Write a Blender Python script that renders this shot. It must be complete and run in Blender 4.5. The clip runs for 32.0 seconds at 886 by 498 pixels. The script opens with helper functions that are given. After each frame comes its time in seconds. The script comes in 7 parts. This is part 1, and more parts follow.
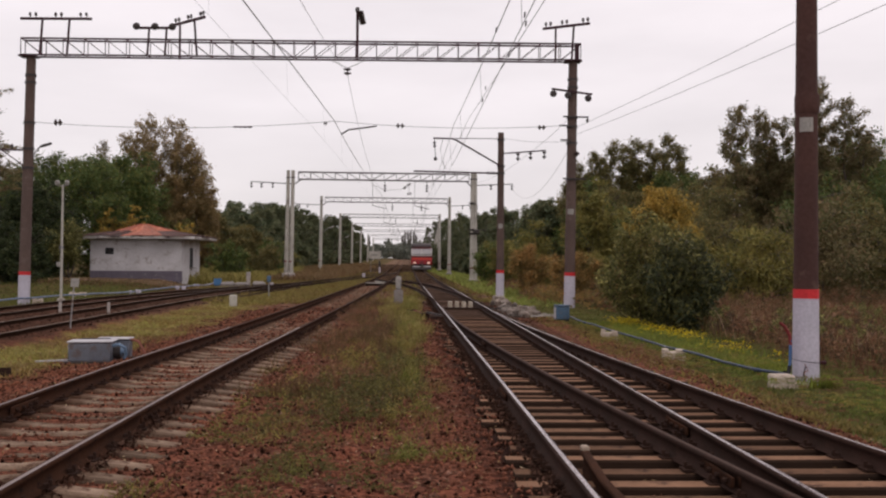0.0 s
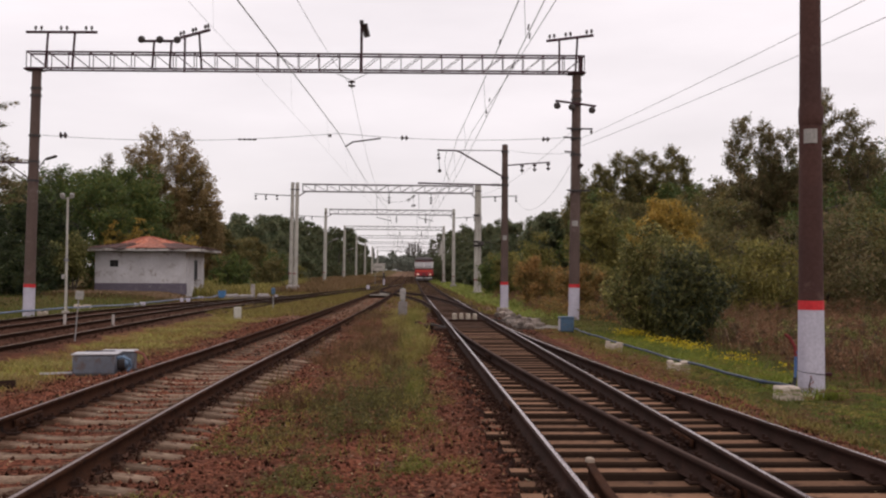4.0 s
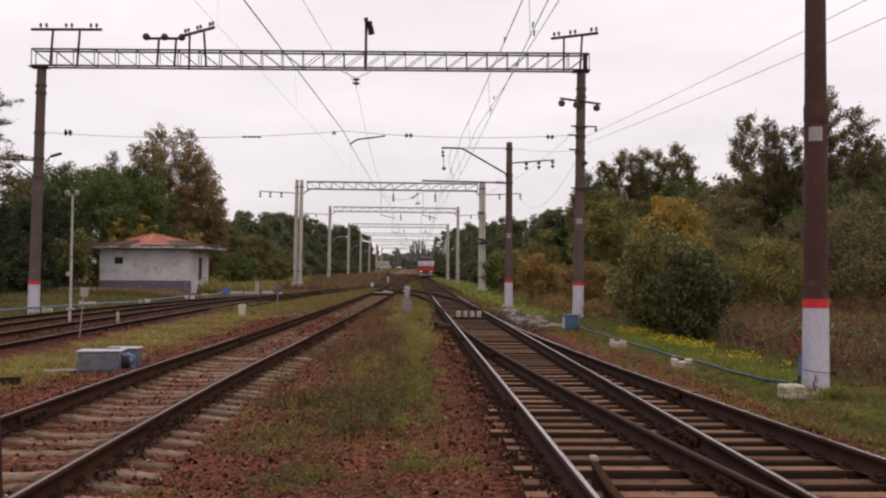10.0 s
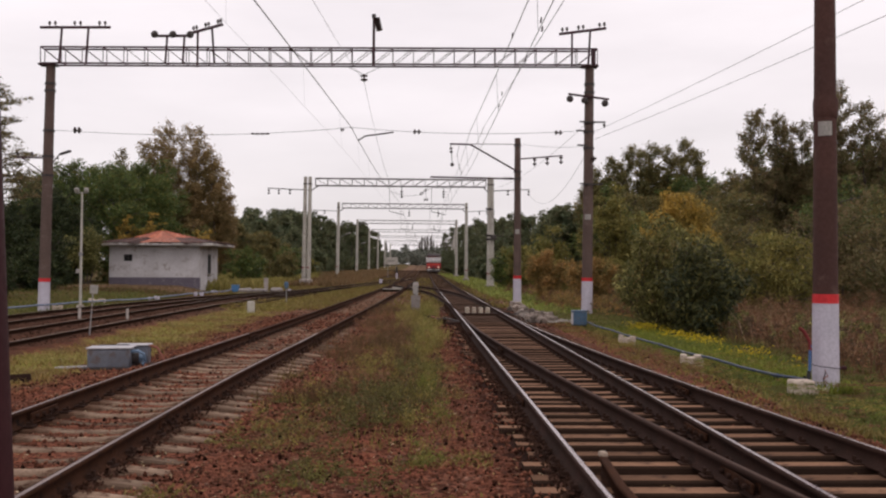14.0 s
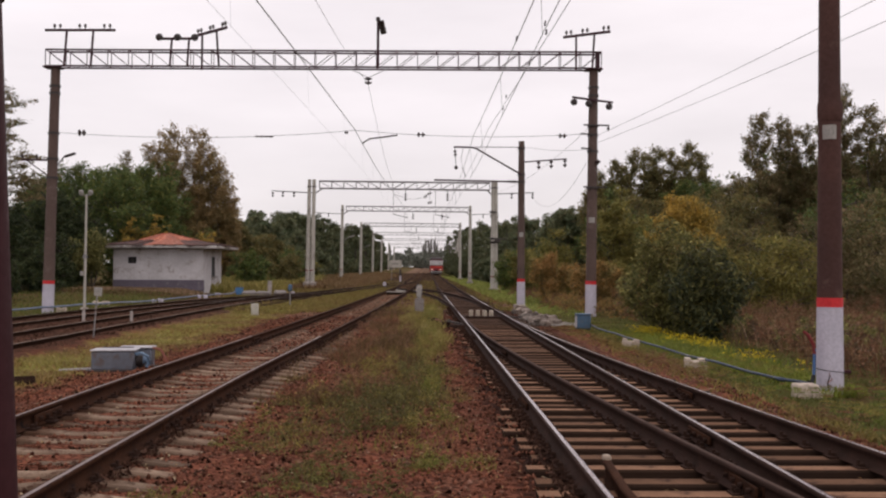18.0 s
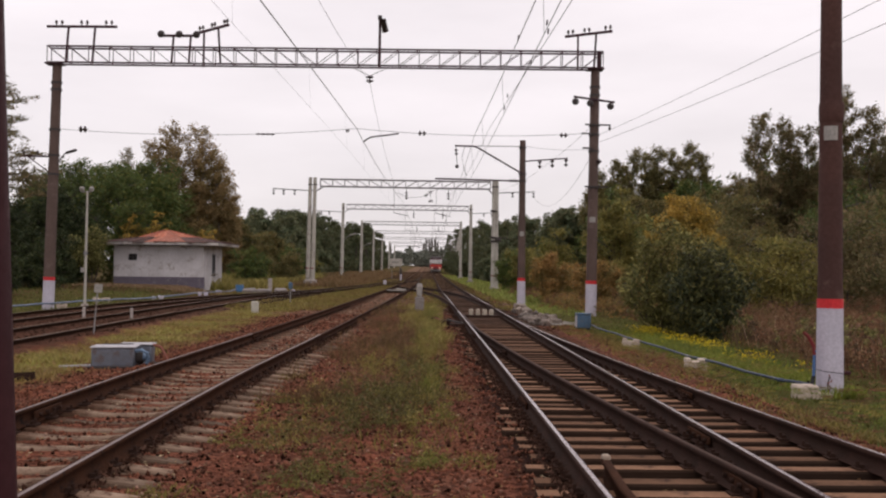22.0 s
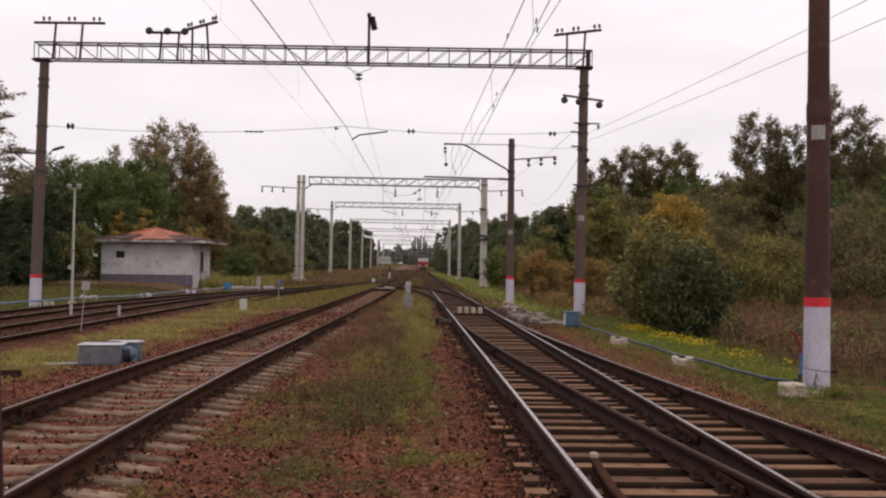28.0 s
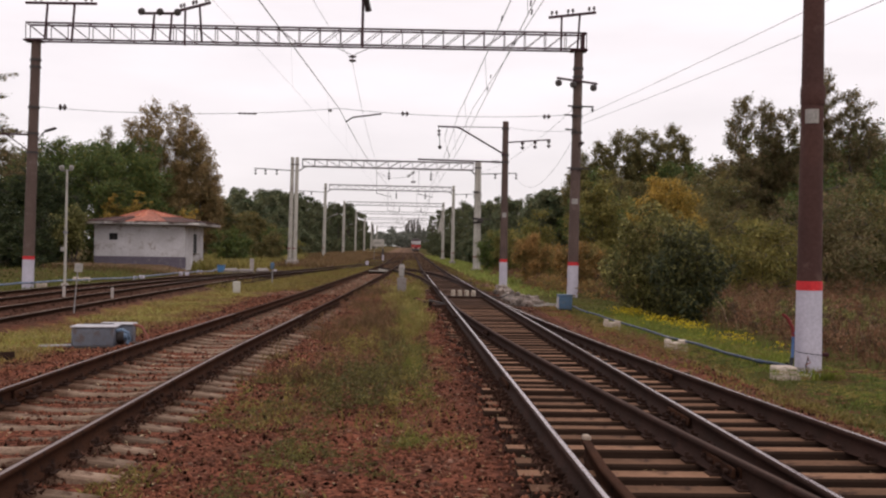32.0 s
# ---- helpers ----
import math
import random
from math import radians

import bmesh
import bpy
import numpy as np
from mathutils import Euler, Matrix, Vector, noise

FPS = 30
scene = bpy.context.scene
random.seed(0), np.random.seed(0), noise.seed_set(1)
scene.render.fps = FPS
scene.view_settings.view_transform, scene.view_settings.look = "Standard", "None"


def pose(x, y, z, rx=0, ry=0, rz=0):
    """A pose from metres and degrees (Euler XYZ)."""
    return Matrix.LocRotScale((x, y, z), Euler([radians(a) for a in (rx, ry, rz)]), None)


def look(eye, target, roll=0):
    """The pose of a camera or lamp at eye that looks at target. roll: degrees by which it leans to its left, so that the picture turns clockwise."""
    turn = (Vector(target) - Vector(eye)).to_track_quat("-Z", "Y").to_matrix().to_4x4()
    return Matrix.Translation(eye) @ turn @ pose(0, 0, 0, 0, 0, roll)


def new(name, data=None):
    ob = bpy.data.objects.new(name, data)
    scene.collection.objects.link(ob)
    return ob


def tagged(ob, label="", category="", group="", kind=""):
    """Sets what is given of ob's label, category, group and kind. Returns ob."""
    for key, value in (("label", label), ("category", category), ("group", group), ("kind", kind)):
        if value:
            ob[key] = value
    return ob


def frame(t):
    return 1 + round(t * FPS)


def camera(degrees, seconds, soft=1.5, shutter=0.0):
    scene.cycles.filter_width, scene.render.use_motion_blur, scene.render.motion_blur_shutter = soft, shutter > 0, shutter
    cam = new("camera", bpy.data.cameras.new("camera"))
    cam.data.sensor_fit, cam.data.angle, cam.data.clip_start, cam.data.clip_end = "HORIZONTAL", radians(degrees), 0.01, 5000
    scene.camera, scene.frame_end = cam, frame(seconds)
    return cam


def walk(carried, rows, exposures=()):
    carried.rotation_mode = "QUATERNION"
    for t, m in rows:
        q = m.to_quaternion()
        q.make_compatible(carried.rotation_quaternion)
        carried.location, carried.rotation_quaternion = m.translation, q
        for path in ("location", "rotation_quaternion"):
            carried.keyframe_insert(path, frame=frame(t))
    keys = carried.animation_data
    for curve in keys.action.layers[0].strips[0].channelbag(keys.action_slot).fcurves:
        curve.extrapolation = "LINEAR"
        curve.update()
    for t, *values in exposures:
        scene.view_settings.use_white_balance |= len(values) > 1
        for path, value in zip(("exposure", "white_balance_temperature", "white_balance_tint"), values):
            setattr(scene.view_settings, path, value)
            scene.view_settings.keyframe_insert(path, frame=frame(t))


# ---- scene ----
# the camera stands still in the hand and sways a little
EYE = (0.0, 0.0, 1.83)
cam = camera(48.0, 32.0, soft=2.2)
# seconds and the turn of the camera, in degrees
PATH = [
    (0, 90.654, -0.383, -2.373), (0.5, 90.767, -0.352, -2.429), (1, 90.871, -0.257, -2.460), (1.5, 91.203, -0.313, -2.311),
    (2, 91.257, -0.429, -2.195), (2.5, 91.302, -0.565, -2.128), (3, 91.551, -0.308, -2.041), (3.5, 91.453, -0.288, -2.123),
    (5.5, 91.198, -0.351, -2.086), (6, 91.351, -0.431, -2.057), (6.5, 91.325, -0.550, -2.087), (7, 91.355, -0.428, -2.094),
    (7.5, 91.296, -0.333, -2.022), (8, 91.268, -0.259, -2.069), (8.5, 91.353, -0.210, -2.079), (9, 91.242, -0.323, -1.984),
    (9.5, 91.178, -0.371, -1.875), (10, 91.200, -0.379, -1.887), (10.5, 90.999, -0.358, -1.832), (11, 90.951, -0.347, -1.781),
    (11.5, 90.908, -0.307, -1.782), (12, 90.908, -0.239, -1.656), (12.5, 90.886, -0.233, -1.556), (13, 90.970, -0.220, -1.507),
    (13.5, 90.944, -0.186, -1.474), (14, 90.979, -0.218, -1.395), (14.5, 90.965, -0.230, -1.333), (16.5, 90.911, -0.273, -1.224),
    (17, 90.907, -0.288, -1.172), (17.5, 91.021, -0.373, -1.155), (18, 91.148, -0.323, -1.180), (18.5, 91.142, -0.386, -1.135),
    (19, 91.241, -0.430, -1.137), (19.5, 91.333, -0.573, -1.084), (20, 91.271, -0.613, -1.065), (20.5, 91.235, -0.472, -1.038),
    (21, 91.059, -0.510, -1.093), (21.5, 91.069, -0.631, -1.155), (22, 91.075, -0.671, -1.156), (22.5, 91.087, -0.567, -1.176),
    (23, 90.954, -0.478, -1.301), (23.5, 90.904, -0.502, -1.391), (24, 90.965, -0.557, -1.382), (24.5, 91.031, -0.650, -1.390),
    (25, 90.958, -0.722, -1.705), (25.5, 91.222, -0.589, -1.562), (27.5, 91.239, -0.617, -1.569), (28, 90.973, -0.777, -1.805),
    (28.5, 90.414, -0.783, -1.875), (29, 89.883, -0.880, -2.229), (29.5, 89.808, -0.819, -2.334), (30, 89.885, -0.872, -2.333),
    (30.5, 89.808, -0.862, -2.314), (31, 89.863, -0.864, -2.107), (31.5, 89.973, -0.960, -2.162), (32, 89.989, -0.921, -2.175),
]
walk(cam, [(t, pose(*EYE, rx, ry, rz)) for t, rx, ry, rz in PATH], exposures=[(0.0, -0.06, 6650, 13), (1.5, 0.0, 6650, 13), (7.0, 0.01, 6650, 13), (27.0, 0.0, 6650, 13), (29.5, 0.13, 6650, 13), (32.0, 0.11, 6650, 13)])

# ---- light: a bright overcast sky ----
world = bpy.data.worlds.new("world")
scene.world = world
world.use_nodes = True
wn, wl = world.node_tree.nodes, world.node_tree.links
wn.clear()
sky = wn.new("ShaderNodeTexSky")
sky.sky_type, sky.sun_disc = "NISHITA", False
sky.sun_elevation, sky.sun_rotation = radians(38), radians(150)
geo = wn.new("ShaderNodeTexCoord")
sep = wn.new("ShaderNodeSeparateXYZ")
wl.new(geo.outputs["Generated"], sep.inputs[0])
ramp = wn.new("ShaderNodeValToRGB")
ramp.color_ramp.elements[0].position, ramp.color_ramp.elements[0].color = 0.0, (8.6, 8.2, 8.4, 1)
ramp.color_ramp.elements[1].position, ramp.color_ramp.elements[1].color = 0.35, (10.9, 10.35, 10.75, 1)
wl.new(sep.outputs["Z"], ramp.inputs[0])
cloud = wn.new("ShaderNodeTexNoise")
cloud.inputs["Scale"].default_value, cloud.inputs["Detail"].default_value = 2.6, 6
squash = wn.new("ShaderNodeMapping")
squash.inputs["Scale"].default_value = (1, 1, 4)
wl.new(geo.outputs["Generated"], squash.inputs[0])
wl.new(squash.outputs[0], cloud.inputs["Vector"])
cr = wn.new("ShaderNodeMapRange")
cr.inputs["From Min"].default_value, cr.inputs["From Max"].default_value = 0.3, 0.7
cr.inputs["To Min"].default_value, cr.inputs["To Max"].default_value = 0.87, 1.07
wl.new(cloud.outputs["Fac"], cr.inputs["Value"])
dim = wn.new("ShaderNodeVectorMath")
dim.operation = "SCALE"
wl.new(ramp.outputs[0], dim.inputs[0])
wl.new(cr.outputs[0], dim.inputs["Scale"])
mix = wn.new("ShaderNodeMix")
mix.data_type = "RGBA"
mix.inputs["Factor"].default_value = 0.94
wl.new(sky.outputs[0], mix.inputs["A"])
wl.new(dim.outputs[0], mix.inputs["B"])
bg = wn.new("ShaderNodeBackground")
bg.inputs["Strength"].default_value = 0.1
wl.new(mix.outputs["Result"], bg.inputs["Color"])
wl.new(bg.outputs[0], wn.new("ShaderNodeOutputWorld").inputs[0])

sun = new("sun", bpy.data.lights.new("sun", "SUN"))
sun.data.energy, sun.data.angle, sun.data.color = 0.35, radians(35), (1.0, 0.96, 0.92)
sun.matrix_world = look((0, 0, 60), (-20, 35, 0))

# ---- materials ----
def graph(name):
    m = bpy.data.materials.new(name)
    m.use_nodes = True
    return m, m.node_tree.nodes, m.node_tree.links, m.node_tree.nodes["Principled BSDF"]


def noise_node(n, l, coords, scale, detail=4, rough=0.6):
    t = n.new("ShaderNodeTexNoise")
    t.inputs["Scale"].default_value, t.inputs["Detail"].default_value, t.inputs["Roughness"].default_value = scale, detail, rough
    l.new(coords, t.inputs["Vector"])
    return t.outputs["Fac"]


def stretch(n, l, value, lo, hi, a=0.0, b=1.0):
    r = n.new("ShaderNodeMapRange")
    r.interpolation_type = "SMOOTHSTEP"
    for key, v in (("From Min", lo), ("From Max", hi), ("To Min", a), ("To Max", b)):
        r.inputs[key].default_value = v
    l.new(value, r.inputs["Value"])
    return r.outputs["Result"]


def blend(n, l, fac, a, b, kind="MIX"):
    x = n.new("ShaderNodeMix")
    x.data_type, x.blend_type = "RGBA", kind
    for key, v in (("Factor", fac), ("A", a), ("B", b)):
        if isinstance(v, (int, float)):
            x.inputs[key].default_value = v
        elif isinstance(v, tuple):
            x.inputs[key].default_value = (*v, 1)
        else:
            l.new(v, x.inputs[key])
    return x.outputs["Result"]


def math_node(n, l, op, a, b=0.0):
    x = n.new("ShaderNodeMath")
    x.operation = op
    for i, v in enumerate((a, b)):
        if isinstance(v, (int, float)):
            x.inputs[i].default_value = v
        else:
            l.new(v, x.inputs[i])
    return x.outputs[0]


def surface(name, c1, c2, grain=20, patch=1.5, rough=0.8, bump=0.3, metal=0.0, stain=None, amount=0.4, vary=0.0, island=0.0, depth=0.01, spec=0.5):
    """A worn surface: two colours mixed at the scale of its patches, darker and lighter grain, stains, relief."""
    m, n, l, p = graph(name)
    co = n.new("ShaderNodeTexCoord").outputs["Object"]
    big, fine = noise_node(n, l, co, patch, 5), noise_node(n, l, co, grain, 5, 0.7)
    c = blend(n, l, stretch(n, l, big, 0.3, 0.7), c1, c2)
    c = blend(n, l, stretch(n, l, fine, 0.3, 0.7, 0.0, 0.5), c, tuple(v * 0.55 for v in c1))
    if stain:
        s = stretch(n, l, noise_node(n, l, co, patch * 2.7, 6, 0.75), 0.62 - amount * 0.3, 0.75 - amount * 0.2)
        c = blend(n, l, s, c, stain)
    if vary:
        r = n.new("ShaderNodeObjectInfo").outputs["Random"]
        c = blend(n, l, 1.0, c, blend(n, l, r, (1 - vary,) * 3, (1 + vary,) * 3), "MULTIPLY")
    if island:
        r = n.new("ShaderNodeNewGeometry").outputs["Random Per Island"]
        c = blend(n, l, 1.0, c, blend(n, l, r, (1 - island,) * 3, (1 + island,) * 3), "MULTIPLY")
    l.new(c, p.inputs["Base Color"])
    p.inputs["Metallic"].default_value = metal
    p.inputs["Specular IOR Level"].default_value = spec
    l.new(stretch(n, l, fine, 0.2, 0.8, rough - 0.12, min(1, rough + 0.12)), p.inputs["Roughness"])
    if bump:
        b = n.new("ShaderNodeBump")
        b.inputs["Strength"].default_value, b.inputs["Distance"].default_value = bump, depth
        l.new(fine, b.inputs["Height"])
        l.new(b.outputs[0], p.inputs["Normal"])
    return m


def leafy(name, a, b, c, gloss=0.55):
    """Leaves and blades: three colours, mixed from clump to clump and from leaf to leaf, a little light through."""
    m, n, l, p = graph(name)
    r = n.new("ShaderNodeNewGeometry").outputs["Random Per Island"]
    co = n.new("ShaderNodeTexCoord").outputs["Object"]
    patch = stretch(n, l, noise_node(n, l, co, 0.55, 3), 0.35, 0.65)
    x = blend(n, l, patch, a, b)
    x = blend(n, l, stretch(n, l, r, 0.62, 0.95), x, c)
    x = blend(n, l, 1.0, x, blend(n, l, math_node(n, l, "FRACT", math_node(n, l, "MULTIPLY", r, 17.3)), (0.72,) * 3, (1.28,) * 3), "MULTIPLY")
    l.new(x, p.inputs["Base Color"])
    p.inputs["Roughness"].default_value = gloss
    p.inputs["Specular IOR Level"].default_value = 0.12
    t = n.new("ShaderNodeBsdfTranslucent")
    l.new(x, t.inputs["Color"])
    mx = n.new("ShaderNodeMixShader")
    mx.inputs[0].default_value = 0.28
    l.new(p.outputs[0], mx.inputs[1])
    l.new(t.outputs[0], mx.inputs[2])
    l.new(mx.outputs[0], n["Material Output"].inputs["Surface"])
    return m


M = {}
M["rail"] = surface("rail_rust", (0.065, 0.029, 0.017), (0.04, 0.019, 0.012), 40, 2, 0.85, 0.3, stain=(0.014, 0.01, 0.009), vary=0.1, spec=0.03)
M["rusty"] = surface("siding_rail_rust", (0.038, 0.019, 0.012), (0.026, 0.014, 0.009), 30, 1.5, 0.8, 0.2, spec=0.03)
M["shine"] = surface("rail_polished", (0.5, 0.42, 0.42), (0.37, 0.3, 0.3), 30, 1.0, 0.25, 0.03, metal=0.85)
M["worn"] = surface("rail_worn_top", (0.24, 0.185, 0.17), (0.15, 0.11, 0.1), 30, 1.2, 0.5, 0.05, metal=0.3, spec=0.3)
M["dull"] = surface("rail_dull_top", (0.095, 0.06, 0.048), (0.06, 0.038, 0.03), 30, 1.2, 0.8, 0.1, spec=0.05)
M["sleeper"] = surface("concrete_sleeper", (0.297, 0.216, 0.1548), (0.162, 0.1062, 0.0747), 25, 2.6, 0.9, 0.5, stain=(0.075, 0.04, 0.028), amount=0.5, vary=0.5, spec=0.03)
M["timber"] = surface("timber_sleeper", (0.2576, 0.1453, 0.0898), (0.1564, 0.0848, 0.053), 30, 1.2, 0.9, 0.5, stain=(0.055, 0.032, 0.024), amount=0.4, vary=0.4, spec=0.03)
M["fixing"] = surface("rusty_fixing", (0.05, 0.028, 0.021), (0.034, 0.02, 0.016), 50, 4, 0.85, 0.3, spec=0.03)
M["stone"] = surface("ballast_stone", (0.165, 0.062, 0.037), (0.105, 0.046, 0.03), 35, 0.6, 0.95, 0.3, stain=(0.19, 0.125, 0.095), amount=0.3, island=0.95, spec=0.03)
M["soot_stone"] = surface("sooty_ballast_stone", (0.075, 0.038, 0.026), (0.045, 0.026, 0.02), 35, 0.6, 0.95, 0.3, stain=(0.13, 0.085, 0.06), amount=0.25, island=0.7, spec=0.03)
M["pole_brown"] = surface("brown_pole", (0.085, 0.038, 0.03), (0.06, 0.028, 0.024), 14, 0.8, 0.8, 0.3, stain=(0.10, 0.06, 0.05), amount=0.2, spec=0.25)
M["pole_weathered"] = surface("weathered_brown_pole", (0.1323, 0.09, 0.0768), (0.0978, 0.0672, 0.0576), 14, 0.8, 0.85, 0.3, stain=(0.15, 0.11, 0.095), amount=0.25, spec=0.2)
M["pole_grey"] = surface("pale_concrete_pole", (0.5, 0.47, 0.41), (0.38, 0.355, 0.315), 14, 0.7, 0.9, 0.3, stain=(0.25, 0.225, 0.2), amount=0.35)
M["white"] = surface("whitewash", (0.56, 0.52, 0.60), (0.47, 0.44, 0.51), 20, 1.3, 0.85, 0.2, stain=(0.33, 0.29, 0.28), amount=0.12)
M["red"] = surface("red_paint", (0.65, 0.016, 0.022), (0.55, 0.014, 0.02), 20, 2, 0.6, 0.1)
M["steel"] = surface("dark_red_steel", (0.06, 0.022, 0.03), (0.04, 0.018, 0.022), 30, 1.2, 0.65, 0.2, stain=(0.08, 0.045, 0.038), amount=0.2, spec=0.25)
M["steel_grey"] = surface("galvanised_steel", (0.30, 0.29, 0.29), (0.22, 0.21, 0.21), 30, 1.2, 0.6, 0.2, metal=0.3, stain=(0.16, 0.1, 0.08), amount=0.25)
M["iron"] = surface("dark_iron", (0.052, 0.04, 0.037), (0.036, 0.028, 0.026), 30, 2, 0.65, 0.2)
M["porcelain"] = surface("brown_glazed_porcelain", (0.05, 0.028, 0.025), (0.04, 0.024, 0.022), 10, 3, 0.3, 0.0)
M["wire"] = surface("weathered_wire", (0.26, 0.26, 0.26), (0.2, 0.2, 0.2), 5, 0.5, 0.6, 0.0)
M["concrete"] = surface("old_concrete", (0.40, 0.36, 0.33), (0.30, 0.26, 0.24), 18, 2.5, 0.92, 0.5, stain=(0.2, 0.16, 0.13), amount=0.35, vary=0.2)
M["plaster"] = surface("white_plaster", (0.66, 0.63, 0.64), (0.46, 0.43, 0.43), 10, 0.55, 0.9, 0.3, stain=(0.27, 0.22, 0.19), amount=0.34)
M["plinth"] = surface("purple_grey_plinth", (0.15, 0.125, 0.16), (0.12, 0.10, 0.125), 10, 0.8, 0.9, 0.3, stain=(0.22, 0.2, 0.2), amount=0.2)
M["roof"] = surface("rusty_roof_sheet", (0.42, 0.12, 0.06), (0.3, 0.085, 0.05), 12, 1.3, 0.75, 0.3, stain=(0.5, 0.26, 0.18), amount=0.4, vary=0.35)
M["black"] = surface("dark_opening", (0.012, 0.012, 0.013), (0.016, 0.015, 0.015), 5, 1, 0.8, 0.0)
M["blue"] = surface("blue_paint", (0.06, 0.14, 0.32), (0.05, 0.11, 0.25), 20, 2, 0.6, 0.1, stain=(0.16, 0.15, 0.16), amount=0.15)
M["blue_bright"] = surface("bright_blue_paint", (0.06, 0.19, 0.38), (0.05, 0.15, 0.3), 20, 2, 0.55, 0.1)
M["grey_box"] = surface("grey_enamel", (0.14, 0.15, 0.18), (0.1, 0.107, 0.13), 12, 2, 0.6, 0.15, stain=(0.1, 0.07, 0.06), amount=0.35)
M["grey_lid"] = surface("pale_grey_lid", (0.5, 0.48, 0.5), (0.42, 0.4, 0.42), 14, 3, 0.6, 0.15, stain=(0.3, 0.27, 0.26), amount=0.3)
M["post_red"] = surface("dark_red_post", (0.05, 0.012, 0.014), (0.038, 0.01, 0.012), 25, 2.5, 0.6, 0.2, spec=0.2)
M["train_red"] = surface("train_red", (0.38, 0.02, 0.028), (0.32, 0.018, 0.024), 6, 0.5, 0.45, 0.05)
M["train_white"] = surface("train_white", (0.78, 0.75, 0.74), (0.68, 0.65, 0.65), 6, 0.5, 0.45, 0.05)
M["train_grey"] = surface("train_grey", (0.11, 0.09, 0.09), (0.08, 0.068, 0.07), 6, 0.5, 0.6, 0.1)
M["bark"] = surface("bark", (0.09, 0.07, 0.058), (0.06, 0.045, 0.04), 12, 1.5, 0.95, 0.5)
M["bark_pale"] = surface("pale_bark", (0.3, 0.28, 0.26), (0.16, 0.14, 0.125), 8, 1.5, 0.9, 0.4, stain=(0.05, 0.045, 0.04), amount=0.3)
M["leaf_green"] = leafy("green_leaves", (0.103, 0.1434, 0.0426), (0.084, 0.1176, 0.0426), (0.196, 0.1848, 0.0504))
M["leaf_dark"] = leafy("dark_leaves", (0.162, 0.1416, 0.054), (0.1296, 0.1248, 0.0516), (0.2398, 0.174, 0.0648))
M["leaf_brown"] = leafy("autumn_brown_leaves", (0.28, 0.19, 0.088), (0.2, 0.155, 0.068), (0.33, 0.22, 0.1))
M["leaf_gold"] = leafy("golden_leaves", (0.44, 0.285, 0.064), (0.28, 0.215, 0.056), (0.52, 0.32, 0.065))
M["leaf_lime"] = leafy("yellow_green_leaves", (0.2193, 0.1963, 0.05414), (0.1535, 0.1557, 0.04873), (0.2923, 0.2233, 0.06091))
M["leaf_rust"] = leafy("rusty_leaves", (0.31, 0.184, 0.069), (0.184, 0.155, 0.0598), (0.437, 0.241, 0.0805))
M["grass"] = leafy("verge_grass", (0.125, 0.13, 0.028), (0.1, 0.105, 0.027), (0.19, 0.155, 0.045))
M["grass_dry"] = leafy("dry_track_grass", (0.2328, 0.1604, 0.0535), (0.198, 0.1198, 0.057), (0.3493, 0.2353, 0.095))
M["weeds"] = leafy("brown_dry_weeds", (0.1305, 0.063, 0.0342), (0.09, 0.0468, 0.0266), (0.162, 0.0828, 0.0475))
M["flowers"] = leafy("yellow_flowers", (0.6, 0.44, 0.02), (0.5, 0.38, 0.02), (0.66, 0.52, 0.04))
M["litter"] = leafy("fallen_leaves", (0.3, 0.2, 0.09), (0.22, 0.13, 0.06), (0.55, 0.45, 0.28))
M["cream"] = surface("cream_limewash", (0.42, 0.33, 0.25), (0.3, 0.225, 0.17), 15, 2, 0.9, 0.3, stain=(0.22, 0.16, 0.13), amount=0.3)
M["pale_wood"] = surface("bleached_timber", (0.36, 0.34, 0.3), (0.24, 0.21, 0.18), 25, 2, 0.9, 0.3, stain=(0.1, 0.075, 0.06), amount=0.35)
M["grass_bright"] = leafy("lush_verge_grass", (0.1482, 0.1895, 0.0356), (0.1187, 0.1555, 0.0356), (0.2251, 0.207, 0.0534))
M["grass_dull"] = leafy("dull_weeds", (0.125, 0.105, 0.038), (0.095, 0.085, 0.034), (0.17, 0.12, 0.055))
M["grass_lush"] = leafy("lush_yellow_green_grass", (0.2, 0.24, 0.04), (0.16, 0.19, 0.038), (0.28, 0.27, 0.06))
M["leaf_airy"] = leafy("dark_brownish_leaves", (0.174, 0.1416, 0.066), (0.132, 0.126, 0.0576), (0.252, 0.168, 0.09))
M["leaf_woods"] = leafy("mixed_woodland_leaves", (0.115, 0.125, 0.064), (0.085, 0.108, 0.058), (0.15, 0.14, 0.07))
# greyed and paled: the haze of distance put into the leaf colour
M["leaf_far"] = leafy("haze_pale_leaves", (0.19, 0.2, 0.16), (0.16, 0.175, 0.145), (0.21, 0.21, 0.165))
M["leaf_bush"] = leafy("dark_glossy_bush_leaves", (0.078, 0.0819, 0.0351), (0.0351, 0.0488, 0.0292), (0.195, 0.176, 0.0585), 0.4)
M["scrub"] = leafy("withered_scrub", (0.2138, 0.1022, 0.0585), (0.1409, 0.0855, 0.0435), (0.282, 0.1551, 0.0921))
M["grass_verge"] = leafy("olive_verge_grass", (0.0977, 0.1261, 0.0306), (0.1023, 0.0957, 0.0315), (0.1767, 0.1522, 0.045))
M["red_dark"] = surface("faded_red_rod", (0.22, 0.02, 0.022), (0.15, 0.015, 0.018), 25, 2.5, 0.6, 0.2)
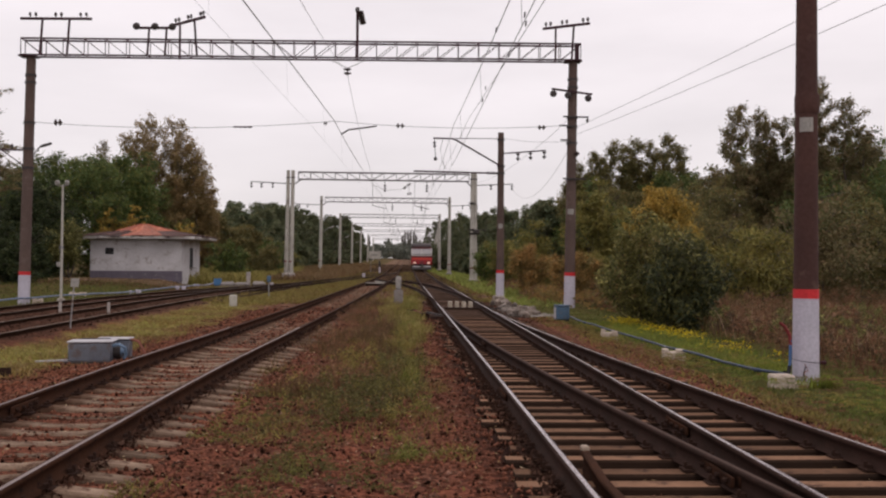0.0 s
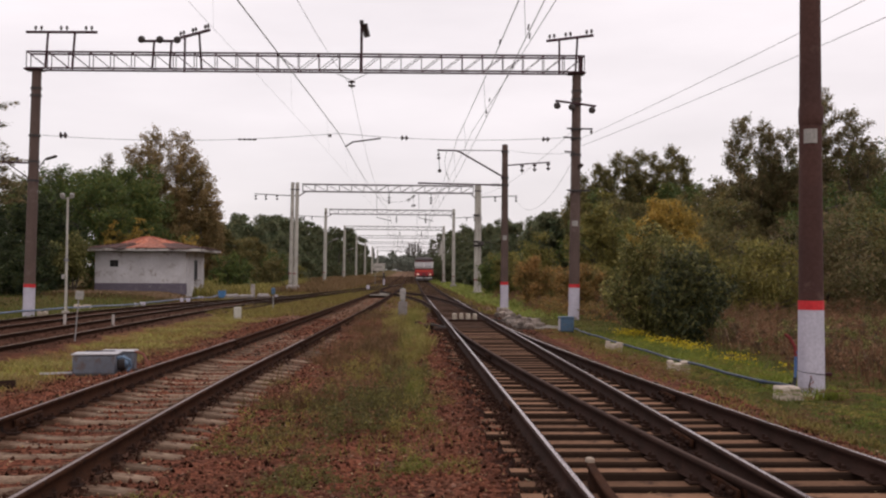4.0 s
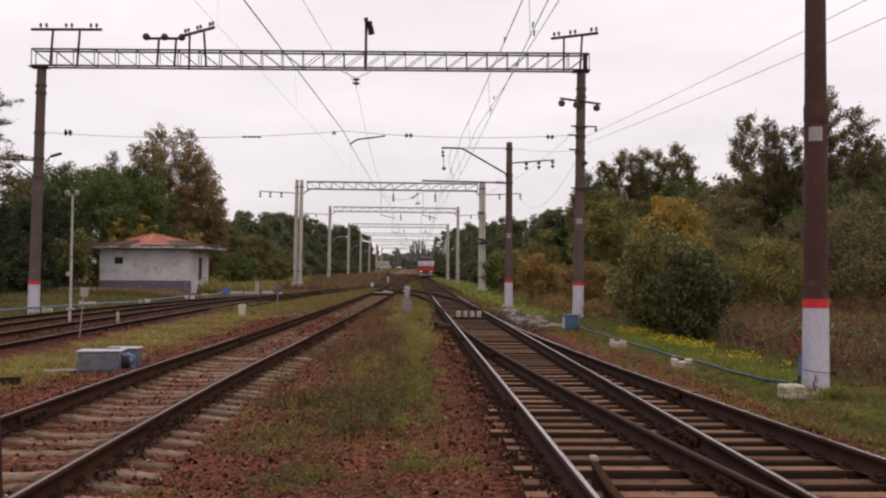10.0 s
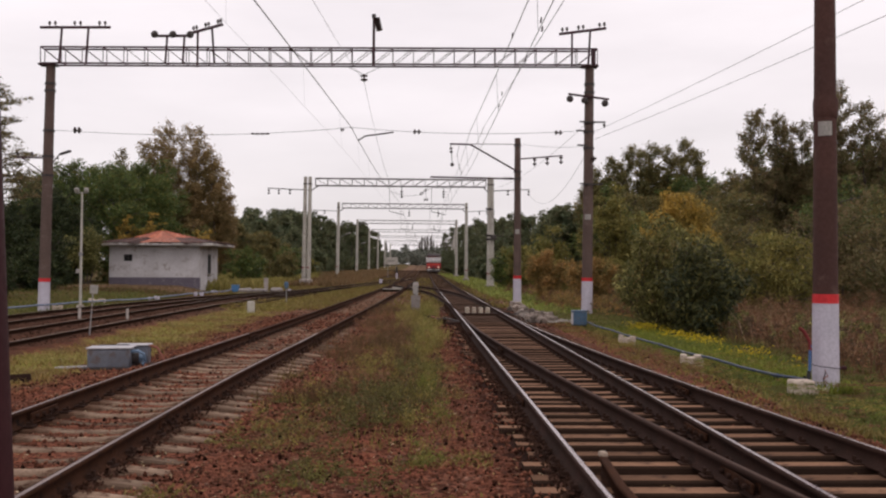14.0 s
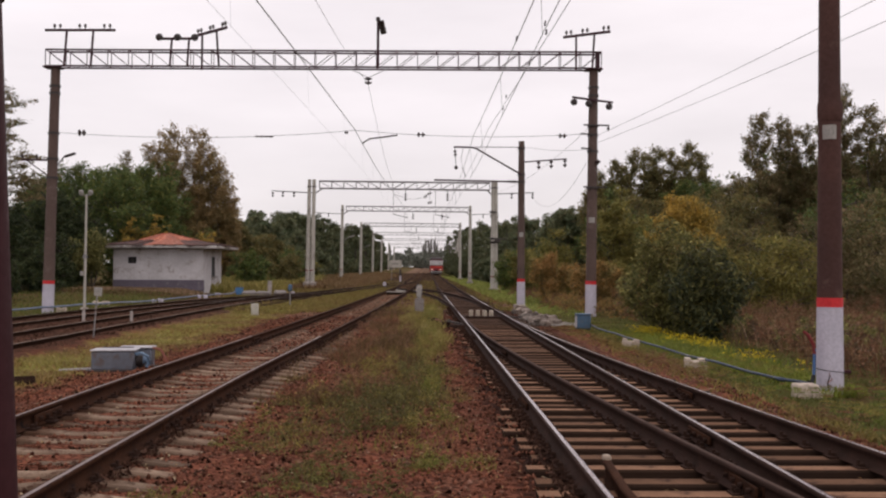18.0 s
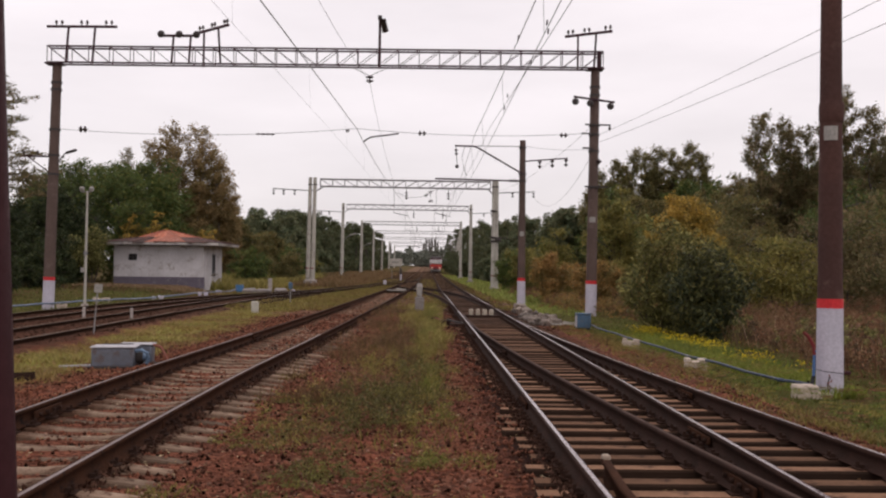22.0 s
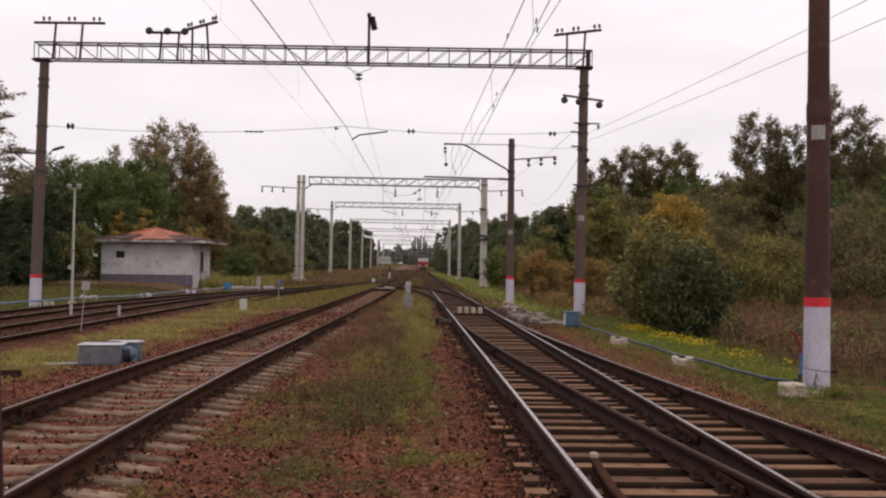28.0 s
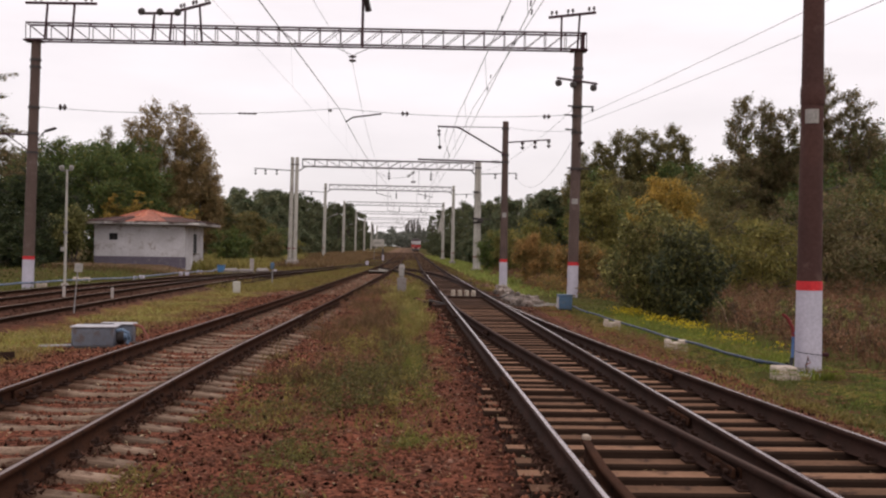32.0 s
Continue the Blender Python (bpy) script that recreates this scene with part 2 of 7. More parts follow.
M["pipe_grey"] = surface("worn_blue_pipe", (0.028, 0.048, 0.085), (0.05, 0.062, 0.085), 15, 1.5, 0.6, 0.1, stain=(0.3, 0.3, 0.32), amount=0.25)
# pale stain puts the pipe's highlights into its colour
M["pipe_pale"] = surface("highlight_pale_blue_pipe", (0.085, 0.13, 0.24), (0.14, 0.18, 0.26), 15, 1.2, 0.5, 0.1, stain=(0.34, 0.35, 0.4), amount=0.35)
M["limed"] = surface("limewashed_block", (0.6, 0.5, 0.41), (0.42, 0.34, 0.27), 18, 3.5, 0.92, 0.4, stain=(0.2, 0.15, 0.12), amount=0.35, vary=0.2)
M["roof_dark"] = surface("dark_rusty_roof_sheet", (0.085, 0.036, 0.028), (0.055, 0.028, 0.024), 12, 0.9, 0.85, 0.3, stain=(0.2, 0.07, 0.045), amount=0.3, vary=0.45)
M["leaf_bright"] = leafy("fresh_green_leaves", (0.12, 0.16, 0.045), (0.09, 0.125, 0.04), (0.17, 0.18, 0.05))
M["leaf_olive"] = leafy("olive_leaves_with_pale_ones", (0.1433, 0.1331, 0.0449), (0.0984, 0.1055, 0.0407), (0.3946, 0.3548, 0.1283))
M["leaf_willow"] = leafy("willow_leaves", (0.2122, 0.1858, 0.055), (0.1485, 0.1487, 0.048), (0.3076, 0.2443, 0.07))
# rail top lightened: its highlight from the sky is in the colour
M["siding_top"] = surface("siding_rail_top", (0.36, 0.27, 0.21), (0.26, 0.18, 0.13), 30, 1.5, 0.55, 0.1, metal=0.2)
M["timber_dark"] = surface("sooty_timber_sleeper", (0.07, 0.04, 0.026), (0.042, 0.025, 0.018), 30, 1.2, 0.95, 0.5, stain=(0.13, 0.09, 0.065), amount=0.2, vary=0.4, spec=0.03)
M["grass_olive"] = leafy("olive_track_grass", (0.17, 0.15, 0.04), (0.18, 0.12, 0.045), (0.26, 0.21, 0.06))
M["grass_brown"] = leafy("brown_track_weeds", (0.13, 0.075, 0.038), (0.1, 0.066, 0.032), (0.19, 0.125, 0.055))
M["grass_patch"] = leafy("patchy_green_grass", (0.16, 0.175, 0.04), (0.16, 0.145, 0.045), (0.24, 0.21, 0.055))
M["block"] = surface("cream_painted_block", (0.5, 0.43, 0.34), (0.36, 0.3, 0.23), 15, 4, 0.9, 0.3, stain=(0.12, 0.085, 0.065), amount=0.4)
# creosoted sides, darkened further: shade between sleepers put into the colour
M["creosote_shade"] = surface("shaded_creosote_timber_side", (0.045, 0.026, 0.018), (0.03, 0.019, 0.014), 30, 1.2, 0.95, 0.4, spec=0.03)
# brown leaves lightened, far haze put into their colour
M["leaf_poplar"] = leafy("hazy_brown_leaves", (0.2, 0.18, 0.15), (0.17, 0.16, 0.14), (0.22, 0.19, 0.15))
M["grass_left"] = leafy("yellowing_grass", (0.281, 0.2521, 0.0711), (0.244, 0.2042, 0.0667), (0.4, 0.3202, 0.118))
M["oily"] = surface("oily_rail_side", (0.05, 0.027, 0.021), (0.03, 0.018, 0.014), 40, 2, 0.75, 0.3, stain=(0.06, 0.03, 0.022), amount=0.22, spec=0.04)
M["blue_mid"] = surface("blue_enamel", (0.066, 0.13, 0.21), (0.05, 0.1, 0.165), 15, 2.5, 0.55, 0.1, stain=(0.14, 0.13, 0.13), amount=0.3)
M["bank_weeds"] = leafy("mixed_bank_weeds", (0.21, 0.125, 0.066), (0.16, 0.115, 0.055), (0.27, 0.17, 0.085))
M["plate"] = surface("pale_plate", (0.36, 0.34, 0.31), (0.3, 0.28, 0.26), 20, 3, 0.7, 0.1)
M["faint"] = surface("faded_print", (0.31, 0.293, 0.27), (0.28, 0.265, 0.245), 20, 3, 0.7, 0.0)
M["steel_beam"] = surface("grey_painted_steel", (0.20, 0.18, 0.18), (0.15, 0.135, 0.135), 20, 1, 0.65, 0.1, stain=(0.13, 0.08, 0.07), amount=0.3)
M["eaves"] = surface("weathered_eaves", (0.6, 0.56, 0.53), (0.4, 0.36, 0.34), 12, 0.6, 0.9, 0.3, stain=(0.12, 0.095, 0.085), amount=0.5)
M["blue_pale"] = surface("faded_blue_rubber", (0.16, 0.25, 0.36), (0.12, 0.19, 0.28), 20, 3, 0.6, 0.1)
M["rust"] = surface("bright_rust", (0.26, 0.08, 0.05), (0.18, 0.06, 0.04), 30, 4, 0.85, 0.2)
M["foot_grey"] = surface("grimy_concrete", (0.25, 0.22, 0.2), (0.18, 0.155, 0.14), 18, 2.5, 0.92, 0.4, stain=(0.12, 0.09, 0.075), amount=0.35)
M["rubble"] = surface("grimy_rubble", (0.29, 0.235, 0.195), (0.1, 0.076, 0.062), 14, 5, 0.95, 0.5, stain=(0.055, 0.036, 0.028), amount=0.45, vary=0.5)


def glass_like(name, c, rough, glow=None, strength=0.0):
    m, n, l, p = graph(name)
    p.inputs["Base Color"].default_value = (*c, 1)
    p.inputs["Roughness"].default_value = rough
    if glow:
        p.inputs["Emission Color"].default_value, p.inputs["Emission Strength"].default_value = (*glow, 1), strength
    return m


# opaque glass; the sky it reflects is put into its pale colour
M["train_glass"] = glass_like("sky_pale_cab_glass", (0.58, 0.56, 0.57), 0.15)
M["train_lamp"] = glass_like("lit_lamp_glass", (0.75, 0.6, 0.5), 0.2, (1.0, 0.5, 0.3), 0.4)
M["train_maroon"] = glass_like("maroon_enamel", (0.14, 0.016, 0.02), 0.5)
M["train_orange"] = glass_like("orange_red_enamel", (0.58, 0.05, 0.03), 0.5)
M["plough_grey"] = glass_like("grey_plough_steel", (0.11, 0.1, 0.1), 0.7)


def rust_beside_rails(m):
    """Rust and brake dust washed down over the sleeper on both sides of each rail."""
    n, l, p = m.node_tree.nodes, m.node_tree.links, m.node_tree.nodes["Principled BSDF"]
    co = n.new("ShaderNodeTexCoord").outputs["Object"]
    s = n.new("ShaderNodeSeparateXYZ")
    l.new(co, s.inputs[0])
    d = math_node(n, l, "ABSOLUTE", math_node(n, l, "SUBTRACT", math_node(n, l, "ABSOLUTE", s.outputs[0]), 0.74))
    d = math_node(n, l, "ADD", d, math_node(n, l, "MULTIPLY", math_node(n, l, "SUBTRACT", noise_node(n, l, co, 6, 4), 0.5), 0.5))
    c = p.inputs["Base Color"].links[0].from_socket
    l.new(blend(n, l, stretch(n, l, d, 0.1, 0.45, 0.85, 0.0), c, (0.075, 0.036, 0.022)), p.inputs["Base Color"])


rust_beside_rails(M["sleeper"])
M["timber_far"] = surface("weathered_timber_sleeper", (0.17, 0.1, 0.068), (0.09, 0.054, 0.038), 30, 1.2, 0.9, 0.5, stain=(0.035, 0.022, 0.017), amount=0.45, vary=0.6, spec=0.03)
M["weed_green"] = leafy("dark_green_weeds", (0.115, 0.105, 0.036), (0.09, 0.08, 0.03), (0.2, 0.17, 0.055))
M["straw"] = leafy("pale_straw", (0.3, 0.19, 0.115), (0.24, 0.15, 0.085), (0.42, 0.3, 0.2))
M["bank_dark"] = leafy("dead_dark_weeds", (0.1, 0.058, 0.036), (0.07, 0.05, 0.03), (0.15, 0.09, 0.055))
M["leaf_deep"] = leafy("deep_green_leaves", (0.0465, 0.06, 0.0255), (0.0338, 0.048, 0.0225), (0.075, 0.0825, 0.0315))
M["weed_yellow"] = leafy("yellowing_weeds", (0.2256, 0.18, 0.0475), (0.1786, 0.153, 0.0427), (0.3572, 0.27, 0.095))
M["grass_lime"] = leafy("bright_lime_grass", (0.235, 0.297, 0.0621), (0.207, 0.221, 0.0621), (0.345, 0.331, 0.0966))


# ---- mesh helpers ----
def link(name, me, material, parent=None, label=""):
    ob = new(name, me)
    for m in material if isinstance(material, (list, tuple)) else (material,):
        if m.name not in me.materials:
            me.materials.append(m)
    if parent:
        ob.parent = parent
    if label:
        ob["label"] = label
    return ob


def part(name, bm, material, parent, label="", smooth=True):
    """One mesh under a thing, or under a part."""
    me = bpy.data.meshes.new(name)
    bm.normal_update()
    bm.to_mesh(me)
    bm.free()
    if smooth:
        me.shade_smooth()
        me.set_sharp_from_angle(angle=radians(38))
    return link(name, me, material, parent, label)


def thing(name, label, category, at=(0, 0, 0), turn=0, group="", kind=""):
    ob = tagged(new(name), label, category, group, kind)
    ob.matrix_world = pose(*at, 0, 0, turn)
    ob.empty_display_size = 0.2
    return ob


def raw(name, verts, faces, material, parent=None, label="", slots=None):
    """A large mesh straight from arrays."""
    me = bpy.data.meshes.new(name)
    verts, faces = np.asarray(verts, np.float32), np.asarray(faces, np.int32)
    k = faces.shape[1]
    me.vertices.add(len(verts))
    me.vertices.foreach_set("co", verts.ravel())
    me.loops.add(faces.size)
    me.loops.foreach_set("vertex_index", faces.ravel())
    me.polygons.add(len(faces))
    me.polygons.foreach_set("loop_start", np.arange(0, faces.size, k, dtype=np.int32))
    me.update(calc_edges=True)
    ob = link(name, me, material, parent, label)
    if slots is not None:
        me.polygons.foreach_set("material_index", np.asarray(slots, np.int32))
    return ob


def box(bm, c, s, turn=(0, 0, 0), bevel=0.0):
    m = Matrix.LocRotScale(c, Euler([radians(a) for a in turn]), None)
    r = bmesh.ops.create_cube(bm, size=1.0, matrix=m @ Matrix.Diagonal((*s, 1)))
    if bevel:
        edges = {e for v in r["verts"] for e in v.link_edges}
        bmesh.ops.bevel(bm, geom=list(edges), offset=bevel, segments=1, affect="EDGES", profile=0.5)
    return bm


def bar(bm, a, b, w, h=None):
    """A square bar from a to b."""
    a, b = Vector(a), Vector(b)
    d = b - a
    m = Matrix.Translation((a + b) / 2) @ d.to_track_quat("Y", "Z").to_matrix().to_4x4()
    bmesh.ops.create_cube(bm, size=1.0, matrix=m @ Matrix.Diagonal((w, d.length, h or w, 1)))
    return bm


def rod(bm, a, b, r0, r1=None, seg=8):
    a, b = Vector(a), Vector(b)
    d = b - a
    m = Matrix.Translation((a + b) / 2) @ d.to_track_quat("Z", "Y").to_matrix().to_4x4()
    bmesh.ops.create_cone(bm, cap_ends=True, segments=seg, radius1=r0, radius2=r0 if r1 is None else r1, depth=d.length, matrix=m)
    return bm


def lathe(bm, profile, seg=12, m=Matrix()):
    """A turned shape from (radius, height) pairs."""
    rings = []
    for r, z in profile:
        rings.append([bm.verts.new(m @ Vector((r * math.cos(2 * math.pi * k / seg), r * math.sin(2 * math.pi * k / seg), z))) for k in range(seg)])
    for a, b in zip(rings, rings[1:]):
        for k in range(seg):
            bm.faces.new((a[k], a[(k + 1) % seg], b[(k + 1) % seg], b[k]))
    bm.faces.new(rings[0][::-1])
    bm.faces.new(rings[-1])
    return bm


def insulator(bm, a, b, r=0.075, discs=3):
    """A string of ribbed discs from a to b."""
    a, b = Vector(a), Vector(b)
    d = b - a
    m = Matrix.Translation(a) @ d.to_track_quat("Z", "Y").to_matrix().to_4x4()
    prof, n = [(0.02, 0)], d.length / discs
    for k in range(discs):
        z = k * n
        prof += [(0.025, z + n * 0.15), (r, z + n * 0.3), (r * 0.95, z + n * 0.55), (0.03, z + n * 0.8)]
    prof.append((0.02, d.length))
    return lathe(bm, prof, 10, m)


def B():
    return bmesh.new()


def tube_arrays(points, r, seg=5):
    pts = [Vector(p) for p in points]
    v, f = [], []
    for i, p in enumerate(pts):
        d = (pts[min(i + 1, len(pts) - 1)] - pts[max(i - 1, 0)]).normalized()
        side = d.cross(Vector((0, 0, 1)))
        side = side.normalized() if side.length > 1e-4 else Vector((1, 0, 0))
        up = side.cross(d)
        rr = r[i] if isinstance(r, (list, tuple)) else r
        for k in range(seg):
            a = 2 * math.pi * k / seg
            v.append(p + side * (rr * math.cos(a)) + up * (rr * math.sin(a)))
        if i:
            for k in range(seg):
                o = (i - 1) * seg
                f.append((o + k, o + (k + 1) % seg, o + seg + (k + 1) % seg, o + seg + k))
    return v, f


def tube(name, points, r, material, parent=None, label="", seg=6):
    v, f = tube_arrays(points, r, seg)
    ob = raw(name, [tuple(p) for p in v], f, material, parent, label)
    ob.data.shade_smooth()
    return ob


def sag(a, b, drop, n=12):
    a, b = Vector(a), Vector(b)
    return [a.lerp(b, k / n) - Vector((0, 0, 4 * drop * (k / n) * (1 - k / n))) for k in range(n + 1)]


def smooth(a, b, v):
    t = min(1, max(0, (v - a) / (b - a)))
    return t * t * (3 - 2 * t)


# ---- the ground: one sheet to the horizon ----
def rise(y):
    """The line climbs a little far away."""
    return 0.0046 * max(0.0, y - 200) * smooth(200, 240, y)


def ground_z(x, y):
    """Track bed at 0, ditch verges a little lower, rising land on the far side of the siding."""
    z = -0.04
    z -= 0.12 * smooth(4.7, 5.7, x)
    z -= 0.02 * smooth(1.2, 1.4, x) * (1 - smooth(4.2, 4.8, x)) * (1 - smooth(55, 75, y))
    z -= 0.08 * (smooth(-5.0, -5.6, x) if x > -6.8 else smooth(-8.2, -7.6, x)) * (1 - smooth(60, 95, y))
    z -= 0.10 * smooth(-13.4, -14.4, x)
    z += (0.008 + 0.035 * noise.noise((x * 2.2, y * 2.2, 7))) * smooth(-4.35, -4.15, x) * smooth(-2.85, -3.05, x) * (1 - smooth(14, 30, y))
    z += 0.07 * smooth(-14.5, -14.1, x) * smooth(-7.9, -8.2, x) * (1 - smooth(50, 66, y))
    z += 0.42 * smooth(-14.2, -17.0, x) * smooth(46, 66, y) + 0.14 * smooth(-17, -24, x)
    z += 0.55 * smooth(-6.0, -9.5, x) * smooth(95, 140, y)
    z += 0.9 * smooth(14, 40, x) * smooth(40, 90, y) - 0.1 * smooth(8, 11, x) * (1 - smooth(20, 40, x))
    far = smooth(15, 30, abs(x)) * smooth(10, 40, y)
    return z + rise(min(y, 900)) + 0.12 * far * noise.noise((x * 0.08, y * 0.08, 0)) + 0.02 * noise.noise((x * 0.9, y * 0.9, 3))


def lines(stops):
    """Grid lines: (from, to, step) stretches."""
    out = []
    for a, b, step in stops:
        n = max(1, round((b - a) / step))
        out += [a + (b - a) * k / n for k in range(n)]
    return out + [stops[-1][1]]


def ground_material():
    m, n, l, p = graph("track_bed_and_verges")
    co = n.new("ShaderNodeTexCoord").outputs["Object"]
    s = n.new("ShaderNodeSeparateXYZ")
    l.new(co, s.inputs[0])
    wob = math_node(n, l, "MULTIPLY", math_node(n, l, "SUBTRACT", noise_node(n, l, co, 0.7, 5, 0.7), 0.5), 1.9)
    X, Y = math_node(n, l, "ADD", s.outputs[0], wob), s.outputs[1]

    def band(v, a0, a1, b0, b1):
        return math_node(n, l, "MULTIPLY", stretch(n, l, v, a0, a1), stretch(n, l, v, b0, b1, 1, 0))

    fine, mid = noise_node(n, l, co, 26, 6, 0.75), noise_node(n, l, co, 1.1, 5)
    vor = n.new("ShaderNodeTexVoronoi")
    vor.inputs["Scale"].default_value = 20
    l.new(co, vor.inputs["Vector"])
    tone = n.new("ShaderNodeSeparateColor")
    l.new(vor.outputs["Color"], tone.inputs[0])
    gravel = blend(n, l, stretch(n, l, mid, 0.35, 0.65), (0.165, 0.062, 0.039), (0.112, 0.05, 0.034))
    gravel = blend(n, l, 1.0, gravel, blend(n, l, tone.outputs[0], (0.38,) * 3, (1.75, 1.66, 1.6)), "MULTIPLY")
    soil = blend(n, l, stretch(n, l, fine, 0.35, 0.65), (0.105, 0.075, 0.033), (0.14, 0.1, 0.045))
    lawn = blend(n, l, stretch(n, l, fine, 0.35, 0.68), (0.165, 0.165, 0.038), (0.27, 0.235, 0.065))
    lawn = blend(n, l, stretch(n, l, mid, 0.5, 0.72), lawn, (0.16, 0.125, 0.06))
    field = blend(n, l, stretch(n, l, mid, 0.4, 0.6), (0.12, 0.068, 0.034), (0.085, 0.08, 0.03))
    # grass between the track and the siding, dry grass between the two tracks, both verges
    left = math_node(n, l, "MULTIPLY", band(X, -8.3, -7.5, -6.5, -5.7), stretch(n, l, Y, 75, 100, 1, 0))
    left = math_node(n, l, "MULTIPLY", left, stretch(n, l, Y, 14, 20))
    middle = math_node(n, l, "MULTIPLY", band(X, -2.2, -1.0, 0.3, 0.9), band(Y, 8, 12, 45, 58))
    middle = math_node(n, l, "MULTIPLY", middle, stretch(n, l, noise_node(n, l, co, 0.9, 4), 0.48, 0.66, 0.0, 0.7))
    right = stretch(n, l, X, 4.7, 5.6)
    west = stretch(n, l, X, -13.6, -14.6)
    gravel = blend(n, l, stretch(n, l, Y, 22, 55, 0, 0.85), gravel, blend(n, l, stretch(n, l, mid, 0.35, 0.65), (0.215, 0.135, 0.088), (0.155, 0.108, 0.072)))
    # oil and brake dust in the turnout, the shade of sleeper gaps painted in
    grime_shade = math_node(n, l, "MULTIPLY", band(s.outputs[0], 0.6, 1.1, 3.6, 4.3), stretch(n, l, Y, 60, 130, 0.93, 0.2))
    gravel = blend(n, l, grime_shade, gravel, (0.02, 0.013, 0.011))
    # soot on the sidings and along the left track's rails
    soot = math_node(n, l, "MULTIPLY", band(X, -14.6, -13.6, -8.6, -7.8), stretch(n, l, Y, 60, 85, 0.8, 0))
    gravel = blend(n, l, soot, gravel, blend(n, l, stretch(n, l, noise_node(n, l, co, 2.4, 6, 0.75), 0.38, 0.62), (0.028, 0.016, 0.011), (0.082, 0.042, 0.027)))
    c = blend(n, l, middle, gravel, soil)
    c = blend(n, l, left, c, lawn)
    rank = blend(n, l, stretch(n, l, fine, 0.35, 0.68), (0.06, 0.066, 0.018), (0.115, 0.098, 0.032))
    rank = blend(n, l, stretch(n, l, mid, 0.5, 0.66), rank, (0.095, 0.052, 0.028))
    c = blend(n, l, right, c, rank)
    c = blend(n, l, west, c, rank)
    c = blend(n, l, stretch(n, l, s.outputs[0], 8.0, 10.5), c, field)
    c = blend(n, l, stretch(n, l, s.outputs[0], -18, -22), c, field)
    c = blend(n, l, math_node(n, l, "MULTIPLY", stretch(n, l, X, -4.2, -6.5), stretch(n, l, Y, 95, 120)), c, field)
    l.new(c, p.inputs["Base Color"])
    p.inputs["Roughness"].default_value = 1.0
    p.inputs["Specular IOR Level"].default_value = 0.02
    b = n.new("ShaderNodeBump")
    b.inputs["Strength"].default_value, b.inputs["Distance"].default_value = 0.8, 0.03
    l.new(math_node(n, l, "ADD", vor.outputs["Distance"], fine), b.inputs["Height"])
    l.new(b.outputs[0], p.inputs["Normal"])
    return m


gx = lines([(-2600, -200, 400), (-200, -40, 20), (-40, -16, 3), (-16, 9, 0.25), (9, 45, 3), (45, 200, 20), (200, 2600, 400)])
gy = lines([(-300, -20, 60), (-20, 2, 4), (2, 60, 0.5), (60, 140, 3), (140, 400, 20), (400, 3600, 400)])
gv = [(x, y, ground_z(x, y)) for y in gy for x in gx]
w = len(gx)
gf = [(j * w + i, j * w + i + 1, (j + 1) * w + i + 1, (j + 1) * w + i) for j in range(len(gy) - 1) for i in range(w - 1)]
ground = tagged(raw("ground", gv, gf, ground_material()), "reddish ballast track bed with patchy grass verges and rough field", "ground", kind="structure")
ground.data.shade_smooth()


# ---- railway tracks ----
RAIL = [(-0.075, 0.0), (-0.075, 0.012), (-0.012, 0.03), (-0.012, 0.13), (-0.037, 0.142), (-0.037, 0.172), (-0.03, 0.18), (-0.016, 0.1815),
        (0.022, 0.1815), (0.03, 0.18), (0.037, 0.172), (0.037, 0.142), (0.012, 0.13), (0.012, 0.03), (0.075, 0.012), (0.075, 0.0)]


def rail(points, parent, top="shine", z=0.02, name="rail", side="rail"):
    """A rail along plan points (x, y), its head at 0.2 m."""
    v, f, s = [], [], []
    k = len(RAIL)
    for i, (x, y) in enumerate(points):
        a, b = points[max(i - 1, 0)], points[min(i + 1, len(points) - 1)]
        d = Vector((b[0] - a[0], b[1] - a[1])).normalized()
        for u, h in RAIL:
            v.append((x + d.y * u, y - d.x * u, z + h + rise(y)))
        if i:
            o = (i - 1) * k
            for j in range(k):
                f.append((o + j, o + k + j, o + k + (j + 1) % k, o + (j + 1) % k))
                s.append(1 if j == 7 else 0)
    return raw(name, v, f, (M[side], M[top]), parent, slots=s)


def offset(points, d):
    out = []
    for i, (x, y) in enumerate(points):
        a, b = points[max(i - 1, 0)], points[min(i + 1, len(points) - 1)]
        t = Vector((b[0] - a[0], b[1] - a[1])).normalized()
        out.append((x + t.y * d, y - t.x * d))
    return out


def course(fx, y0, y1, step=1.5):
    n = max(2, round((y1 - y0) / step))
    return [(fx(y0 + (y1 - y0) * k / n), y0 + (y1 - y0) * k / n) for k in range(n + 1)]


def ease(y, knots):
    """A smooth line through (y, x) knots."""
    for (ya, xa), (yb, xb) in zip(knots, knots[1:]):
        if y <= yb:
            break
    i = knots.index((ya, xa))
    p0, p3 = knots[max(i - 1, 0)], knots[min(i + 2, len(knots) - 1)]
    ma = (xb - p0[1]) / (yb - p0[0])
    mb = (p3[1] - xa) / (p3[0] - ya)
    h, t = yb - ya, (y - ya) / (yb - ya)
    return (2 * t ** 3 - 3 * t * t + 1) * xa + (t ** 3 - 2 * t * t + t) * h * ma + (-2 * t ** 3 + 3 * t * t) * xb + (t ** 3 - t * t) * h * mb


def main_x(y):
    return 2.15 + (0.0052 * (y - 60) if y > 60 else 0) * smooth(60, 120, y)


def left_x(y):
    return ease(y, [(-30, -3.65), (0, -3.65), (14, -3.58), (22, -3.32), (36, -2.86), (58, -2.26), (80, -1.74), (110, -1.35), (180, -1.2), (700, 1.2)])


